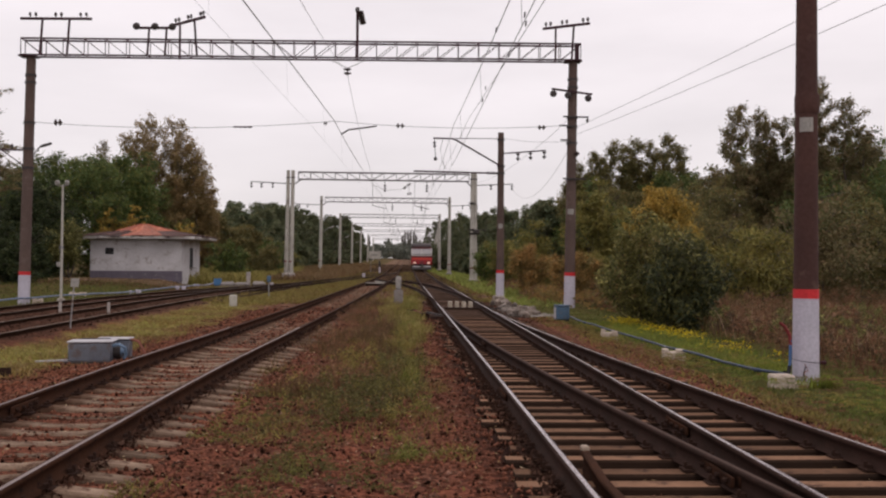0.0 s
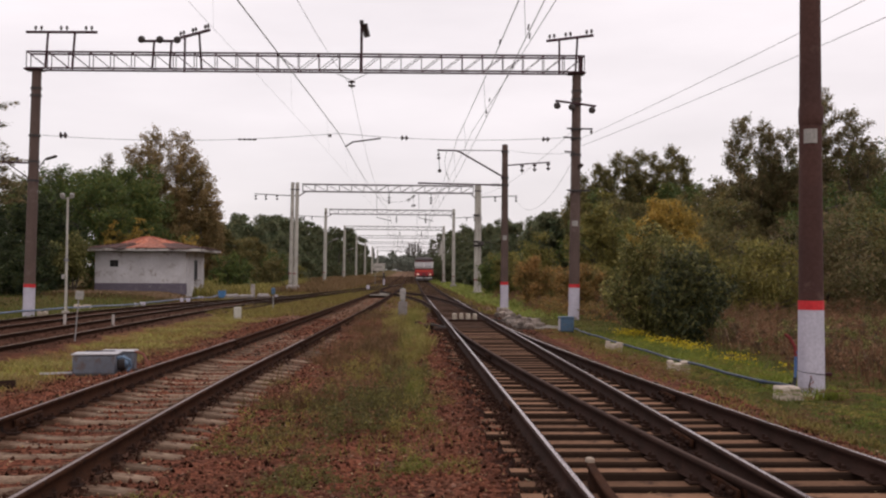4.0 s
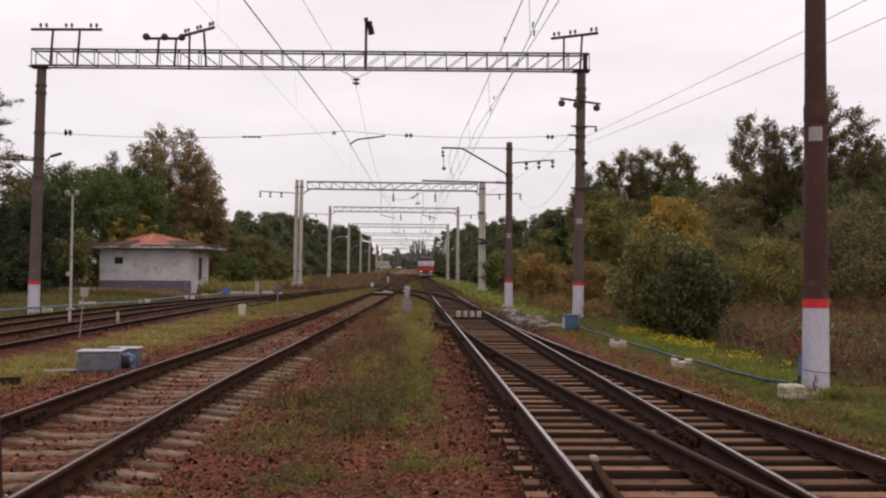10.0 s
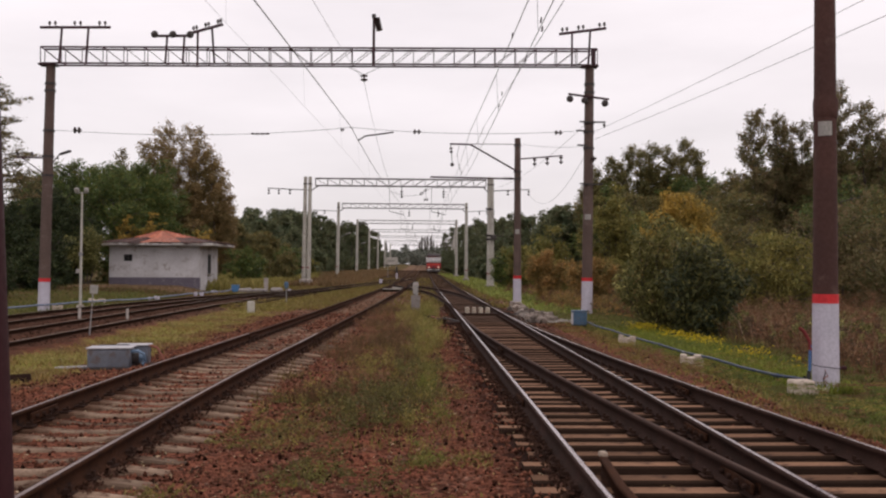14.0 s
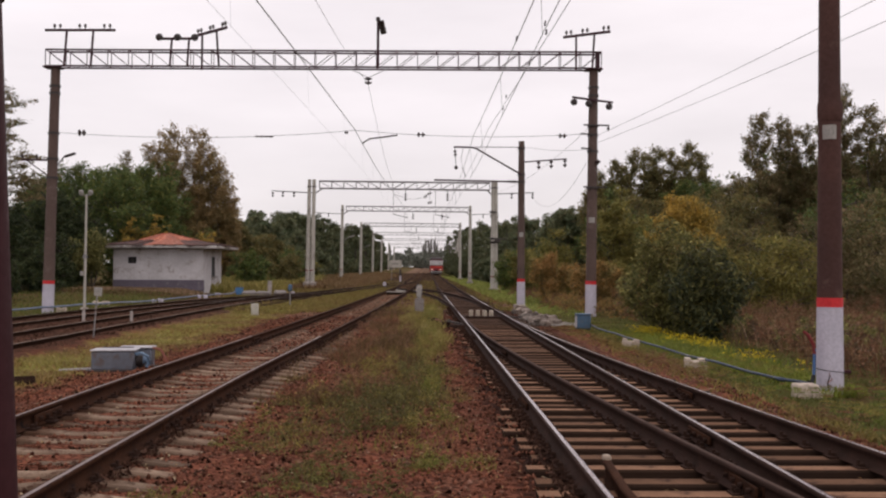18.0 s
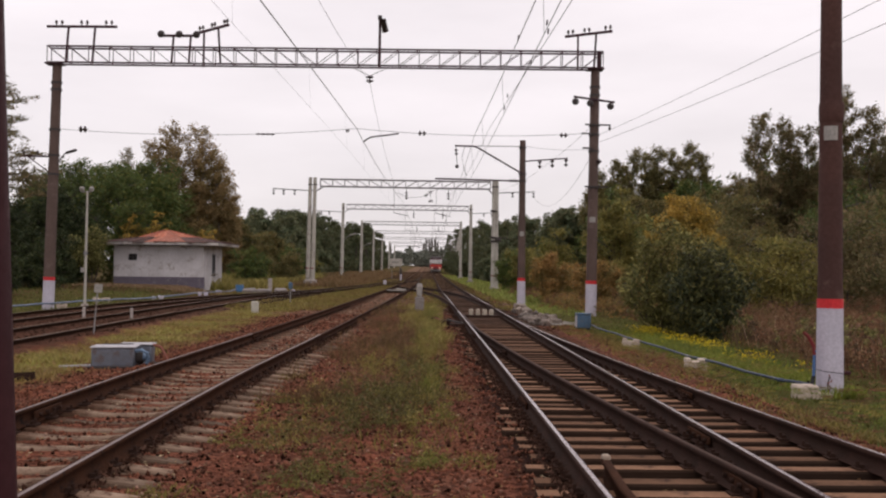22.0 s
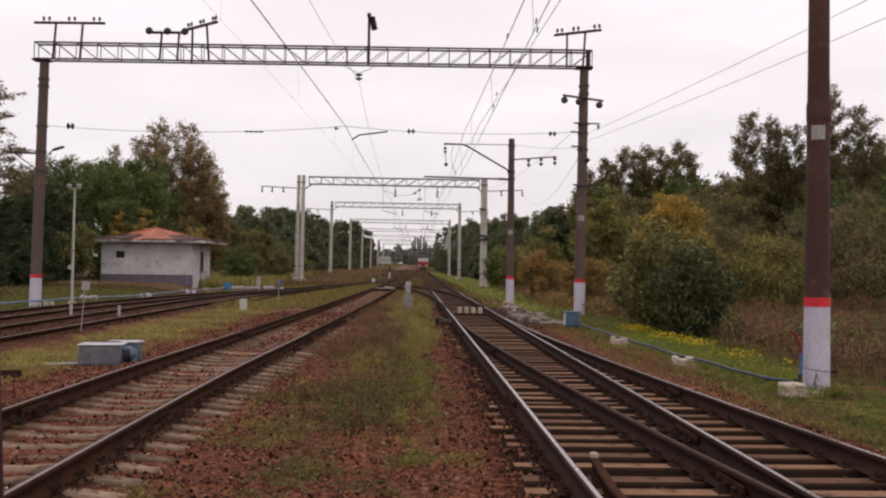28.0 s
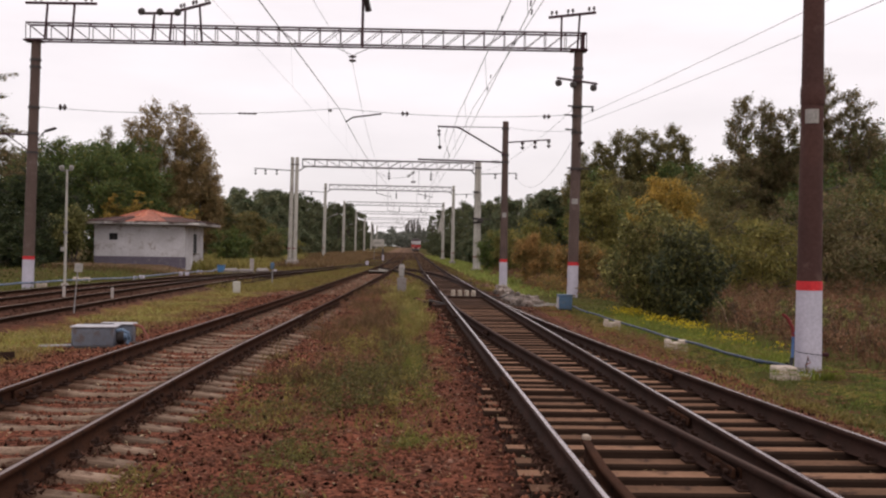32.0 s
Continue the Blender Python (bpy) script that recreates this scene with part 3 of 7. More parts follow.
def turnout_x(y):
    """The track that leaves the main line at the switch and comes towards the right of the camera."""
    return 2.15 + 0.00163 * (36.0 - min(y, 36.0)) ** 2 if y > 9 else 2.15 + 0.00163 * 27.0 ** 2 + 0.1 * (9 - y)


def crossover_x(y):
    return ease(y, [(36, 2.15), (44, 2.13), (50, 2.0), (56, 1.79), (62, 1.45), (68, 0.97), (74, 0.25), (80, -0.6), (86, -1.25), (92, -1.54), (104, -1.42)])


def siding_x(y):
    return ease(y, [(-30, -9.7), (0, -9.7), (30, -9.66), (45, -9.4), (58, -8.8), (75, -6.9), (105, -3.6), (130, -1.9), (140, -1.5)])


def outer_siding_x(y):
    return ease(y, [(-30, -13.0), (0, -13.0), (34, -12.85), (45, -12.2), (55, -10.9), (66, -8.5), (70, -7.8)])


HALF = 0.795


def sleeper_mesh(length, concrete, mat=""):
    """A sleeper 0.25 m wide; concrete ones are higher under the rails and dip in the middle."""
    b = B()
    xs = [-0.5, -0.36, -0.2, -0.08, 0.08, 0.2, 0.36, 0.5]
    tops = [-0.05, 0.0, 0.0, -0.035, -0.035, 0.0, 0.0, -0.05] if concrete else [0.0] * 8
    rows = []
    for x, t in zip(xs, tops):
        wdt = 0.102 if concrete else 0.118
        rows.append([b.verts.new((x * length, s * wdt * k, z)) for s, k, z in ((-1, 1.08, -0.2), (-1, 1.0, t - 0.02), (-1, 0.86, t), (1, 0.86, t), (1, 1.0, t - 0.02), (1, 1.08, -0.2))])
    for p, q in zip(rows, rows[1:]):
        for k in range(5):
            b.faces.new((p[k], p[k + 1], q[k + 1], q[k]))
    b.faces.new(rows[0][::-1])
    b.faces.new(rows[-1])
    me = bpy.data.meshes.new("sleeper")
    bmesh.ops.recalc_face_normals(b, faces=b.faces)
    b.to_mesh(me)
    b.free()
    me.materials.append(M[mat or ("sleeper" if concrete else "timber")])
    # all faces but the top get the darker timber, shaded by colour
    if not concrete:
        me.materials.append(M["creosote_shade"])
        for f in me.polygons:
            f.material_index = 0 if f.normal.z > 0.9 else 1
    return me


SLEEPERS = {}


def sleepers(parent, fx, y0, y1, concrete, span=None, step=0.53, z=0.02, mat=""):
    """Sleepers square to the line, each its own piece; span(y) gives the two ends on a turnout."""
    y, rnd = y0, random.Random(len(SLEEPERS) + int(y0 * 7))
    while y < y1:
        a, c = span(y) if span else (fx(y) - 1.42, fx(y) + 1.42)
        key = (round((c - a) * 8) / 8, concrete, mat)
        if key not in SLEEPERS:
            SLEEPERS[key] = sleeper_mesh(*key)
        ob = new("sleeper", SLEEPERS[key])
        slope = 0 if span else math.degrees(math.atan(fx(y + 0.5) - fx(y - 0.5)))
        ob.parent = parent
        ob.matrix_basis = pose((a + c) / 2 + rnd.uniform(-0.03, 0.03), y + rnd.uniform(-0.02, 0.02), z + rnd.uniform(-0.015, 0.012) - (0.032 * smooth(16, 34, y) if concrete else 0),
                               rnd.uniform(-1.5, 1.5), 0, -slope + rnd.uniform(-1, 1))
        y += step


def fixings(parent, fx_list, y0, y1, step=0.53, name="rail_fixings"):
    """Base plates with bolts on both sides of each rail, one joined piece a track."""
    v, f = [], []

    def block(cx, cy, cz, sx, sy, sz):
        o = len(v)
        v.extend((cx + i * sx, cy + j * sy, cz + k * sz) for k in (-1, 1) for j in (-1, 1) for i in (-1, 1))
        f.extend(tuple(o + q for q in face) for face in ((0, 2, 3, 1), (4, 5, 7, 6), (0, 1, 5, 4), (2, 6, 7, 3), (0, 4, 6, 2), (1, 3, 7, 5)))

    def fixing(x, y):
        block(x, y, 0.03, 0.15, 0.08, 0.01)
        for s in (-1, 1):
            block(x + s * 0.09, y, 0.055, 0.025, 0.035, 0.018)
            block(x + s * 0.115, y, 0.075, 0.014, 0.014, 0.025)

    # those of the near stretch are pieces of their own on one mesh
    fixing(0.0, 0.0)
    piece = bpy.data.meshes.new("rail_fixing")
    piece.from_pydata(v, [], f)
    piece.materials.append(M["fixing"])
    v, f = [], []
    for fx in fx_list:
        y = y0
        while y < y1:
            if y < 16:
                ob = new("rail_fixing", piece)
                ob.parent = parent
                ob.matrix_basis = pose(fx(y), y, 0)
            else:
                fixing(fx(y), y)
            y += step
    return tagged(raw(name, v, f, M["fixing"], parent), kind="stuff")


def track(name, label):
    return tagged(new(name), label, "railway track", kind="structure")


left_track = track("track_left", "railway track with rusty rails on pale concrete sleepers half sunk in red ballast")
for s in (-1, 1):
    # near tops paler, far tops darker: the changing reflection put into colour
    rail(offset(course(left_x, -12, 24), s * (HALF + 0.026)), left_track, "worn")
    rail(offset(course(left_x, 24.01, 640), s * (HALF + 0.026)), left_track, "dull")
sleepers(left_track, left_x, -6.4, 62, True, step=0.55)
fixings(left_track, [lambda y: left_x(y) - HALF, lambda y: left_x(y) + HALF], 2.4, 45, 0.55)

main_track = track("track_main", "straight main railway track with polished rails on brown timber sleepers")
for s in (-1, 1):
    # past 62 m a darker top carries the reflection of dark woods
    rail(course(lambda y: main_x(y) + s * HALF, -12, 62), main_track, side="oily")
    rail(course(lambda y: main_x(y) + s * HALF, 62.01, 640), main_track, "dull", side="oily")


def turnout_span(y):
    return main_x(y) - 1.1 - 0.08 * math.sin(y * 37.0) - 0.09 * math.sin(y * 11.3), max(main_x(y), turnout_x(min(y, 36))) + 1.38


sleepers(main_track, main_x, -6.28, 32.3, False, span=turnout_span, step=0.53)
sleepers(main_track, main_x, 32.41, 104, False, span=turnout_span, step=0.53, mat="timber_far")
fixings(main_track, [lambda y: main_x(y) - HALF, lambda y: main_x(y) + HALF], 2.2, 50)

branch = track("track_turnout", "curved turnout track that leaves the main line over a switch")
rail(course(lambda y: turnout_x(y) + HALF, -12, 31.5), branch, "shine", side="oily")
rail(course(lambda y: turnout_x(y) - HALF + 0.06 * smooth(26, 33, y), -12, 35.0), branch, "dull", side="oily")
fixings(branch, [lambda y: turnout_x(y) - HALF, lambda y: turnout_x(y) + HALF], 2.2, 27)
# the check rail beside the left running rail
cr = rail([(main_x(0) - HALF + 0.2, 1.0), (main_x(0) - HALF + 0.2, 7.6), (main_x(0) - HALF + 0.27, 8.75)], branch, "rail", z=-0.01, name="check_rail")
part("rail_end", box(B(), (main_x(0) - HALF + 0.268, 8.72, 0.185), (0.07, 0.09, 0.05), (0, 0, 4), 0.012), M["cream"], cr, "pale painted rail end")

def fishplate(parent, x, y):
    """A bolted joint plate on each side of a rail."""
    for s in (-1, 1):
        p = part("fishplate", box(B(), (x + s * 0.034, y, 0.105), (0.03, 0.82, 0.085), bevel=0.008), M["rail"], parent)
        for k in range(4):
            part("bolt", rod(B(), (x + s * 0.04, y - 0.3 + 0.2 * k, 0.105), (x + s * 0.085, y - 0.3 + 0.2 * k, 0.105), 0.022, seg=6), M["fixing"], p)


for y in (12.9, 25.4):
    fishplate(main_track, main_x(y) - HALF, y)
fishplate(main_track, main_x(10) + HALF, 10.4)
for y in (8.1, 20.6):
    fishplate(branch, turnout_x(y) - HALF, y)
fishplate(branch, turnout_x(14) + HALF, 14.0)
for y in (11.2, 23.7):
    fishplate(left_track, left_x(y) + HALF, y)
    fishplate(left_track, left_x(y) - HALF, y + 0.6)

crossover = track("track_crossover", "crossover track curving from the main line to the neighbouring track")
for s in (-1, 1):
    rail(offset(course(crossover_x, 38 if s < 0 else 40, 92), s * HALF), crossover, "dull", side="oily")

siding = track("track_siding", "rusty siding track bending in towards the main tracks")
for s in (-1, 1):
    rail(offset(course(siding_x, -12, 140), s * HALF), siding, "siding_top", side="rusty", z=-0.04)
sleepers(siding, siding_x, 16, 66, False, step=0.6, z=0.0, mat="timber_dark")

outer = track("track_outer_siding", "outermost rusty siding track that joins the siding")
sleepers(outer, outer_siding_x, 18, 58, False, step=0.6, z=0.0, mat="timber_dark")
for s in (-1, 1):
    rail(offset(course(outer_siding_x, -12, 70), s * HALF), outer, "siding_top", side="rusty", z=-0.04)


# ---- overhead line: poles, gantries, wires ----
def pole(parent, x, y, z0, z1, r0, r1, material, dx=0.0, rings=(), band=None, plate=None, seg=20, tall=1.45):
    """A tapered round pole; band: the height of a red ring over the whitewashed foot; rings: collars; plate: a number plate."""
    def at(z):
        s = (z - z0) / (z1 - z0)
        return x + dx * s, r0 + (r1 - r0) * s

    b = B()
    zs = [z0] + [z0 + (z1 - z0) * k / 6 for k in range(1, 7)]
    ring = [[b.verts.new((at(z)[0] + at(z)[1] * math.cos(6.2832 * k / seg), y + at(z)[1] * math.sin(6.2832 * k / seg), z)) for k in range(seg)] for z in zs]
    for p, q in zip(ring, ring[1:]):
        for k in range(seg):
            b.faces.new((p[k], p[(k + 1) % seg], q[(k + 1) % seg], q[k]))
    b.faces.new(ring[-1])
    part("pole", b, material, parent)
    if band:
        for name, a, c, m, label, g in (("painted_foot", z0, band, "white", "whitewashed foot", 0.006), ("red_ring", band, band + 0.15, "red", "red painted ring", 0.008)):
            b = B()
            rod(b, (at(a)[0], y, a), (at(c)[0], y, c), at(a)[1] + g, at(c)[1] + g, seg)
            part(name, b, M[m], parent, label)
    for z in rings:
        part("collar", rod(B(), (at(z)[0], y, z - 0.05), (at(z)[0], y, z + 0.05), at(z)[1] + 0.035, seg=seg), M["iron"], parent)
    if plate:
        px, pr = at(plate)
        a = math.atan2(px, y)
        m = pose(px, y, plate, 0, 0, -math.degrees(a))
        b = B()
        for k in (-1.5, -0.5, 0.5, 1.5):
            box(b, (pr * math.sin(0.3 * k), -pr * math.cos(0.3 * k) - 0.006, 0), (pr * 0.31, 0.012, 0.23), (0, 0, math.degrees(0.3 * k)))
        b.transform(m)
        p = part("number_plate", b, M["plate"], parent, "pale number plate", smooth=False)
        for k in (-1, 0, 1):
            b = box(B(), (0.06 * k, -pr - 0.016, 0), (0.02, 0.006, 0.08))
            b.transform(m)
            part("number_bar", b, M["faint"], p, smooth=False)
    return at


def pin_insulator(parent, x, y, z, h=0.2, r=0.065):
    b = B()
    lathe(b, [(0.02, 0), (0.022, h * 0.35), (r, h * 0.4), (r * 0.95, h * 0.62), (r * 0.6, h * 0.68), (r * 0.85, h * 0.75), (r * 0.7, h * 0.95), (0.02, h)], 10, pose(x, y, z))
    return part("insulator", b, M["porcelain"], parent)


def hanging_insulator(parent, x, y, z, h=0.32, r=0.085, discs=2):
    return part("insulator", insulator(B(), (x, y, z), (x, y, z - h), r, discs), M["porcelain"], parent)


def truss(parent, x0, x1, y, z0, slope, depth, width, step, mat, flip, thick=0.07):
    """A lattice beam: four chords, posts and diagonals on its two faces, cross pieces between them."""
    def zz(x):
        return z0 + slope * (x - x0)

    for dy in (-width / 2, width / 2):
        for dz in (0, depth):
            part("chord", bar(B(), (x0, y + dy, zz(x0) + dz), (x1, y + dy, zz(x1) + dz), thick), mat, parent, smooth=False)
    n = round((x1 - x0) / step)
    xs = [x0 + (x1 - x0) * k / n for k in range(n + 1)]
    for k, x in enumerate(xs):
        for dy in (-width / 2, width / 2):
            part("post", bar(B(), (x, y + dy, zz(x)), (x, y + dy, zz(x) + depth), thick * 0.45), mat, parent, smooth=False)
        part("cross_piece", bar(B(), (x, y - width / 2, zz(x) + depth), (x, y + width / 2, zz(x) + depth), thick * 0.5), mat, parent, smooth=False)
        if k:
            a = xs[k - 1]
            p, q = ((a, zz(a) + depth), (x, zz(x))) if x < flip else ((a, zz(a)), (x, zz(x) + depth))
            for dy in (-width / 2, width / 2):
                part("diagonal", bar(B(), (p[0], y + dy, p[1]), (q[0], y + dy, q[1]), thick * 0.36), mat, parent, smooth=False)


def near_gantry():
    y = 42.5
    g = thing("overhead_line_gantry", "dark red lattice gantry over the tracks on brown poles", "gantry")
    pole(g, -15.85, y, -0.2, 10.32, 0.235, 0.19, M["pole_weathered"], 0.2, rings=(9.5, 9.2, 7.5, 6.4, 5.6), band=1.1)
    pole(g, 7.2, y, -0.3, 10.42, 0.235, 0.19, M["pole_weathered"], 0.11, rings=(9.65, 9.3, 8.0, 7.6, 6.9, 5.35), band=1.2, plate=3.95)
    truss(g, -16.0, 7.6, y, 10.33, 0.0051, 0.69, 0.5, 0.87, M["steel"], -4.6, 0.066)
    part("end_plate", box(B(), (-15.75, y, 10.3), (0.7, 0.6, 0.06)), M["steel"], g)
    part("end_plate", box(B(), (7.3, y, 10.42), (0.7, 0.6, 0.06)), M["steel"], g)
    part("end_post", bar(B(), (7.42, y - 0.27, 10.45), (7.42, y - 0.27, 11.15), 0.16), M["steel"], g)

    def arm(name, a, c, posts, pins, h=0.22):
        a, c = Vector(a), Vector(c)
        p = part(name, bar(B(), a, c, 0.08, 0.1), M["steel"], g)
        for x, foot in posts:
            s = (x - a.x) / (c.x - a.x)
            q = a.lerp(c, s)
            part("arm_post", bar(B(), (x, y - 0.3, foot), (q.x, q.y, q.z), 0.075), M["steel"], g)
        for x in pins:
            q = a.lerp(c, (x - a.x) / (c.x - a.x))
            pin_insulator(p, q.x, q.y, q.z + 0.05, h)

    arm("cross_arm", (-16.12, y, 11.9), (-13.15, y, 11.93), ((-15.2, 10.3), (-14.08, 10.3)), (-15.72, -15.48, -14.66, -14.42, -13.62, -13.38))
    arm("cross_arm", (-11.3, y, 11.58), (-9.72, y, 11.6), ((-10.75, 10.33), (-10.02, 10.33)), ())
    for x in (-11.25, -10.48, -9.75):
        part("horn", lathe(B(), [(0.04, 0.15), (0.12, 0.11), (0.16, 0.0), (0.12, -0.11), (0.04, -0.15)], 12, pose(x, y - 0.15, 11.62, 90)), M["iron"], g)
    arm("cross_arm", (-9.72, y, 11.72), (-8.16, y - 1.3, 11.78), ((-9.4, 10.2), (-8.68, 10.33)), (-9.62, -9.46, -9.0, -8.85, -8.38, -8.24))
    arm("cross_arm", (6.0, y, 11.82), (7.8, y - 1.2, 11.8), ((6.5, 10.3), (7.2, 10.42)), (6.12, 6.3, 6.75, 6.93, 7.55, 7.73))
    # the mast on top with its tilted string
    part("mast", bar(B(), (-1.95, y - 0.3, 10.35), (-1.95, y - 0.3, 12.42), 0.11), M["steel"], g)
    part("insulator", insulator(B(), (-1.84, y - 0.34, 12.36), (-1.7, y - 0.4, 11.78), 0.15, 6), M["porcelain"], g)
    part("mast_bracket", bar(B(), (-1.95, y - 0.3, 12.25), (-1.7, y - 0.38, 12.3), 0.06), M["steel"], g)
    part("mast_cap", rod(B(), (-1.95, y - 0.3, 12.36), (-1.95, y - 0.3, 12.52), 0.09), M["iron"], g)
    # hung from the lower chord
    for dx in (-0.75, 0.75):
        part("hanger", rod(B(), (-2.37 + dx, y, 10.35), (-2.37, y, 10.0), 0.015, seg=5), M["wire"], g)
    part("insulator", insulator(B(), (-2.37, y, 10.02), (-2.37, y, 9.68), 0.16, 2), M["porcelain"], g)
    # brackets on the right pole
    b = part("bracket", bar(B(), (6.35, y - 0.25, 9.2), (8.1, y - 0.25, 8.98), 0.08), M["steel"], g)
    for x, z in ((6.42, 8.98), (7.05, 8.92), (7.92, 8.8)):
        part("horn", lathe(B(), [(0.04, 0.14), (0.12, 0.1), (0.155, 0.0), (0.12, -0.1), (0.04, -0.14)], 12, pose(x, y - 0.3, z)), M["iron"], b)
    for z, x0, x1 in ((8.0, 6.85, 7.95), (7.62, 6.7, 7.2), (7.0, 6.75, 7.2), (5.35, 6.85, 7.85)):
        part("bracket", bar(B(), (x0, y - 0.24, z + 0.02), (x1, y - 0.24, z), 0.06), M["iron"], g)
    pin_insulator(g, 7.9, y - 0.24, 7.75)
    part("insulator", insulator(B(), (7.45, y - 0.25, 6.55), (7.45, y - 0.25, 6.3), 0.12, 1), M["porcelain"], g)
    # the arm and the lamp on the left pole
    part("bracket", bar(B(), (-17.05, y, 6.37), (-15.85, y, 6.35), 0.07), M["steel"], g)
    part("brace", bar(B(), (-16.85, y, 6.35), (-15.85, y, 5.65), 0.04), M["steel"], g)
    for x in (-17.0, -16.4):
        pin_insulator(g, x, y, 6.4)
    l = part("lamp_arm", tube_mesh([(-15.7, y, 5.8), (-15.45, y, 6.25), (-15.3, y, 6.45), (-15.15, y, 6.55)], 0.03), M["steel_grey"], g)
    part("lamp_head", box(B(), (-15.0, y, 6.58), (0.5, 0.2, 0.1), (0, -18, 0), 0.04), M["iron"], l)
    return g


def tube_mesh(points, r, seg=6):
    v, f = tube_arrays(points, r, seg)
    b = B()
    vs = [b.verts.new(p) for p in v]
    for q in f:
        b.faces.new([vs[i] for i in q])
    return b


near_gantry()


def cantilever_pole():
    y = 49.0
    g = thing("cantilever_pole", "brown overhead line pole with a bent arm over the main track", "pole")
    pole(g, 4.86, y, -0.3, 8.16, 0.2, 0.145, M["pole_weathered"], 0.0, rings=(7.8, 6.5, 6.15), band=1.22, plate=3.54)
    part("arm", tube_mesh([(4.84, y - 0.15, 6.5), (2.62, y - 0.15, 7.76), (2.45, y - 0.15, 7.82), (1.5, y - 0.15, 7.84)], 0.045), M["steel"], g)
    part("tie_rod", rod(B(), (4.84, y - 0.12, 7.85), (2.55, y - 0.15, 7.84), 0.018), M["steel"], g)
    part("hanger", rod(B(), (1.55, y - 0.15, 7.82), (1.62, y - 0.15, 6.9), 0.018, seg=5), M["iron"], g)
    part("insulator", insulator(B(), (1.56, y - 0.15, 7.7), (1.58, y - 0.15, 7.35), 0.09, 2), M["porcelain"], g)
    part("registration_arm", bar(B(), (0.55, y, 6.22), (4.8, y, 6.15), 0.075), M["steel"], g)
    part("insulator", insulator(B(), (4.2, y, 6.17), (4.62, y, 6.16), 0.09, 3), M["porcelain"], g)
    part("cross_arm", bar(B(), (4.9, y - 0.1, 7.12), (7.08, y - 0.1, 7.3), 0.06), M["steel"], g)
    for x in (5.7, 6.32, 7.0):
        hanging_insulator(g, x, y - 0.1, 7.12 + (x - 4.9) * 0.08, 0.42, 0.1)
    part("jumper", tube_mesh([(1.98, y - 0.15, 7.8), (1.86, y - 0.15, 7.3), (1.94, y - 0.15, 6.75), (2.12, y - 0.15, 6.35)], 0.012), M["iron"], g, "hanging jumper wire")
    part("weight", lathe(B(), [(0.03, -0.09), (0.09, -0.05), (0.09, 0.05), (0.03, 0.09)], 10, pose(1.62, y - 0.15, 6.82)), M["iron"], g)
    part("base_block", box(B(), (5.05, y + 0.1, -0.15), (0.9, 0.7, 0.25), (0, 0, 12), 0.04), M["concrete"], g)
    return g


cantilever_pole()


def right_pole():
    y = 16.0
    g = thing("trackside_pole", "tall brown pole with whitewashed foot and red ring beside the verge", "pole")
    pole(g, 6.6, y, -0.35, 10.4, 0.207, 0.135, M["pole_brown"], 0.0, rings=(), band=1.25, plate=4.07, seg=28)
    part("collar", lathe(B(), [(0.186, -0.16), (0.197, -0.12), (0.199, 0.1), (0.188, 0.16)], 24, pose(6.61, y, 4.42)), M["pole_brown"], g)
    part("conduit", tube_mesh([(6.27, y - 0.1, -0.05), (6.3, y - 0.1, 0.2), (6.31, y - 0.1, 0.58)], 0.024), M["blue"], g, "blue conduit pipe")
    part("earthing_rod", tube_mesh([(6.31, y - 0.1, 0.5), (6.29, y - 0.1, 0.65), (6.2, y - 0.12, 0.8), (6.12, y - 0.12, 0.86)], 0.026), M["red_dark"], g, "faded red bent rod")
    part("clamp", box(B(), (6.84, y, 0.2), (0.2, 0.06, 0.06), bevel=0.01), M["post_red"], g)
    part("binding_wire", tube_mesh([(6.605 + 0.214 * math.cos(0.2 * k - 3.3), y + 0.214 * math.sin(0.2 * k - 3.3), 0.26 - 0.004 * k) for k in range(18)], 0.006, 5), M["iron"], g, "thin dark wire round the pole")
    part("pipe_elbow", tube_mesh([(6.18, y - 0.16, 0.06), (6.24, y - 0.14, 0.03), (6.28, y - 0.11, 0.08), (6.29, y - 0.1, 0.16)], 0.034, 8), M["black"], g, "dark pipe elbow")
    part("rusty_wire", tube_mesh([(6.47, y - 0.27, -0.12), (6.5, y - 0.27, 0.0), (6.45, y - 0.28, 0.06), (6.53, y - 0.26, 0.1), (6.48, y - 0.26, 0.2)], 0.01), M["rust"], g, "twisted rusty wire")
    part("cable", tube_mesh([(6.5, y - 0.24, -0.2), (6.46, y - 0.25, 0.05), (6.5, y - 0.24, 0.16)], 0.012), M["iron"], g)
    return g


right_pole()


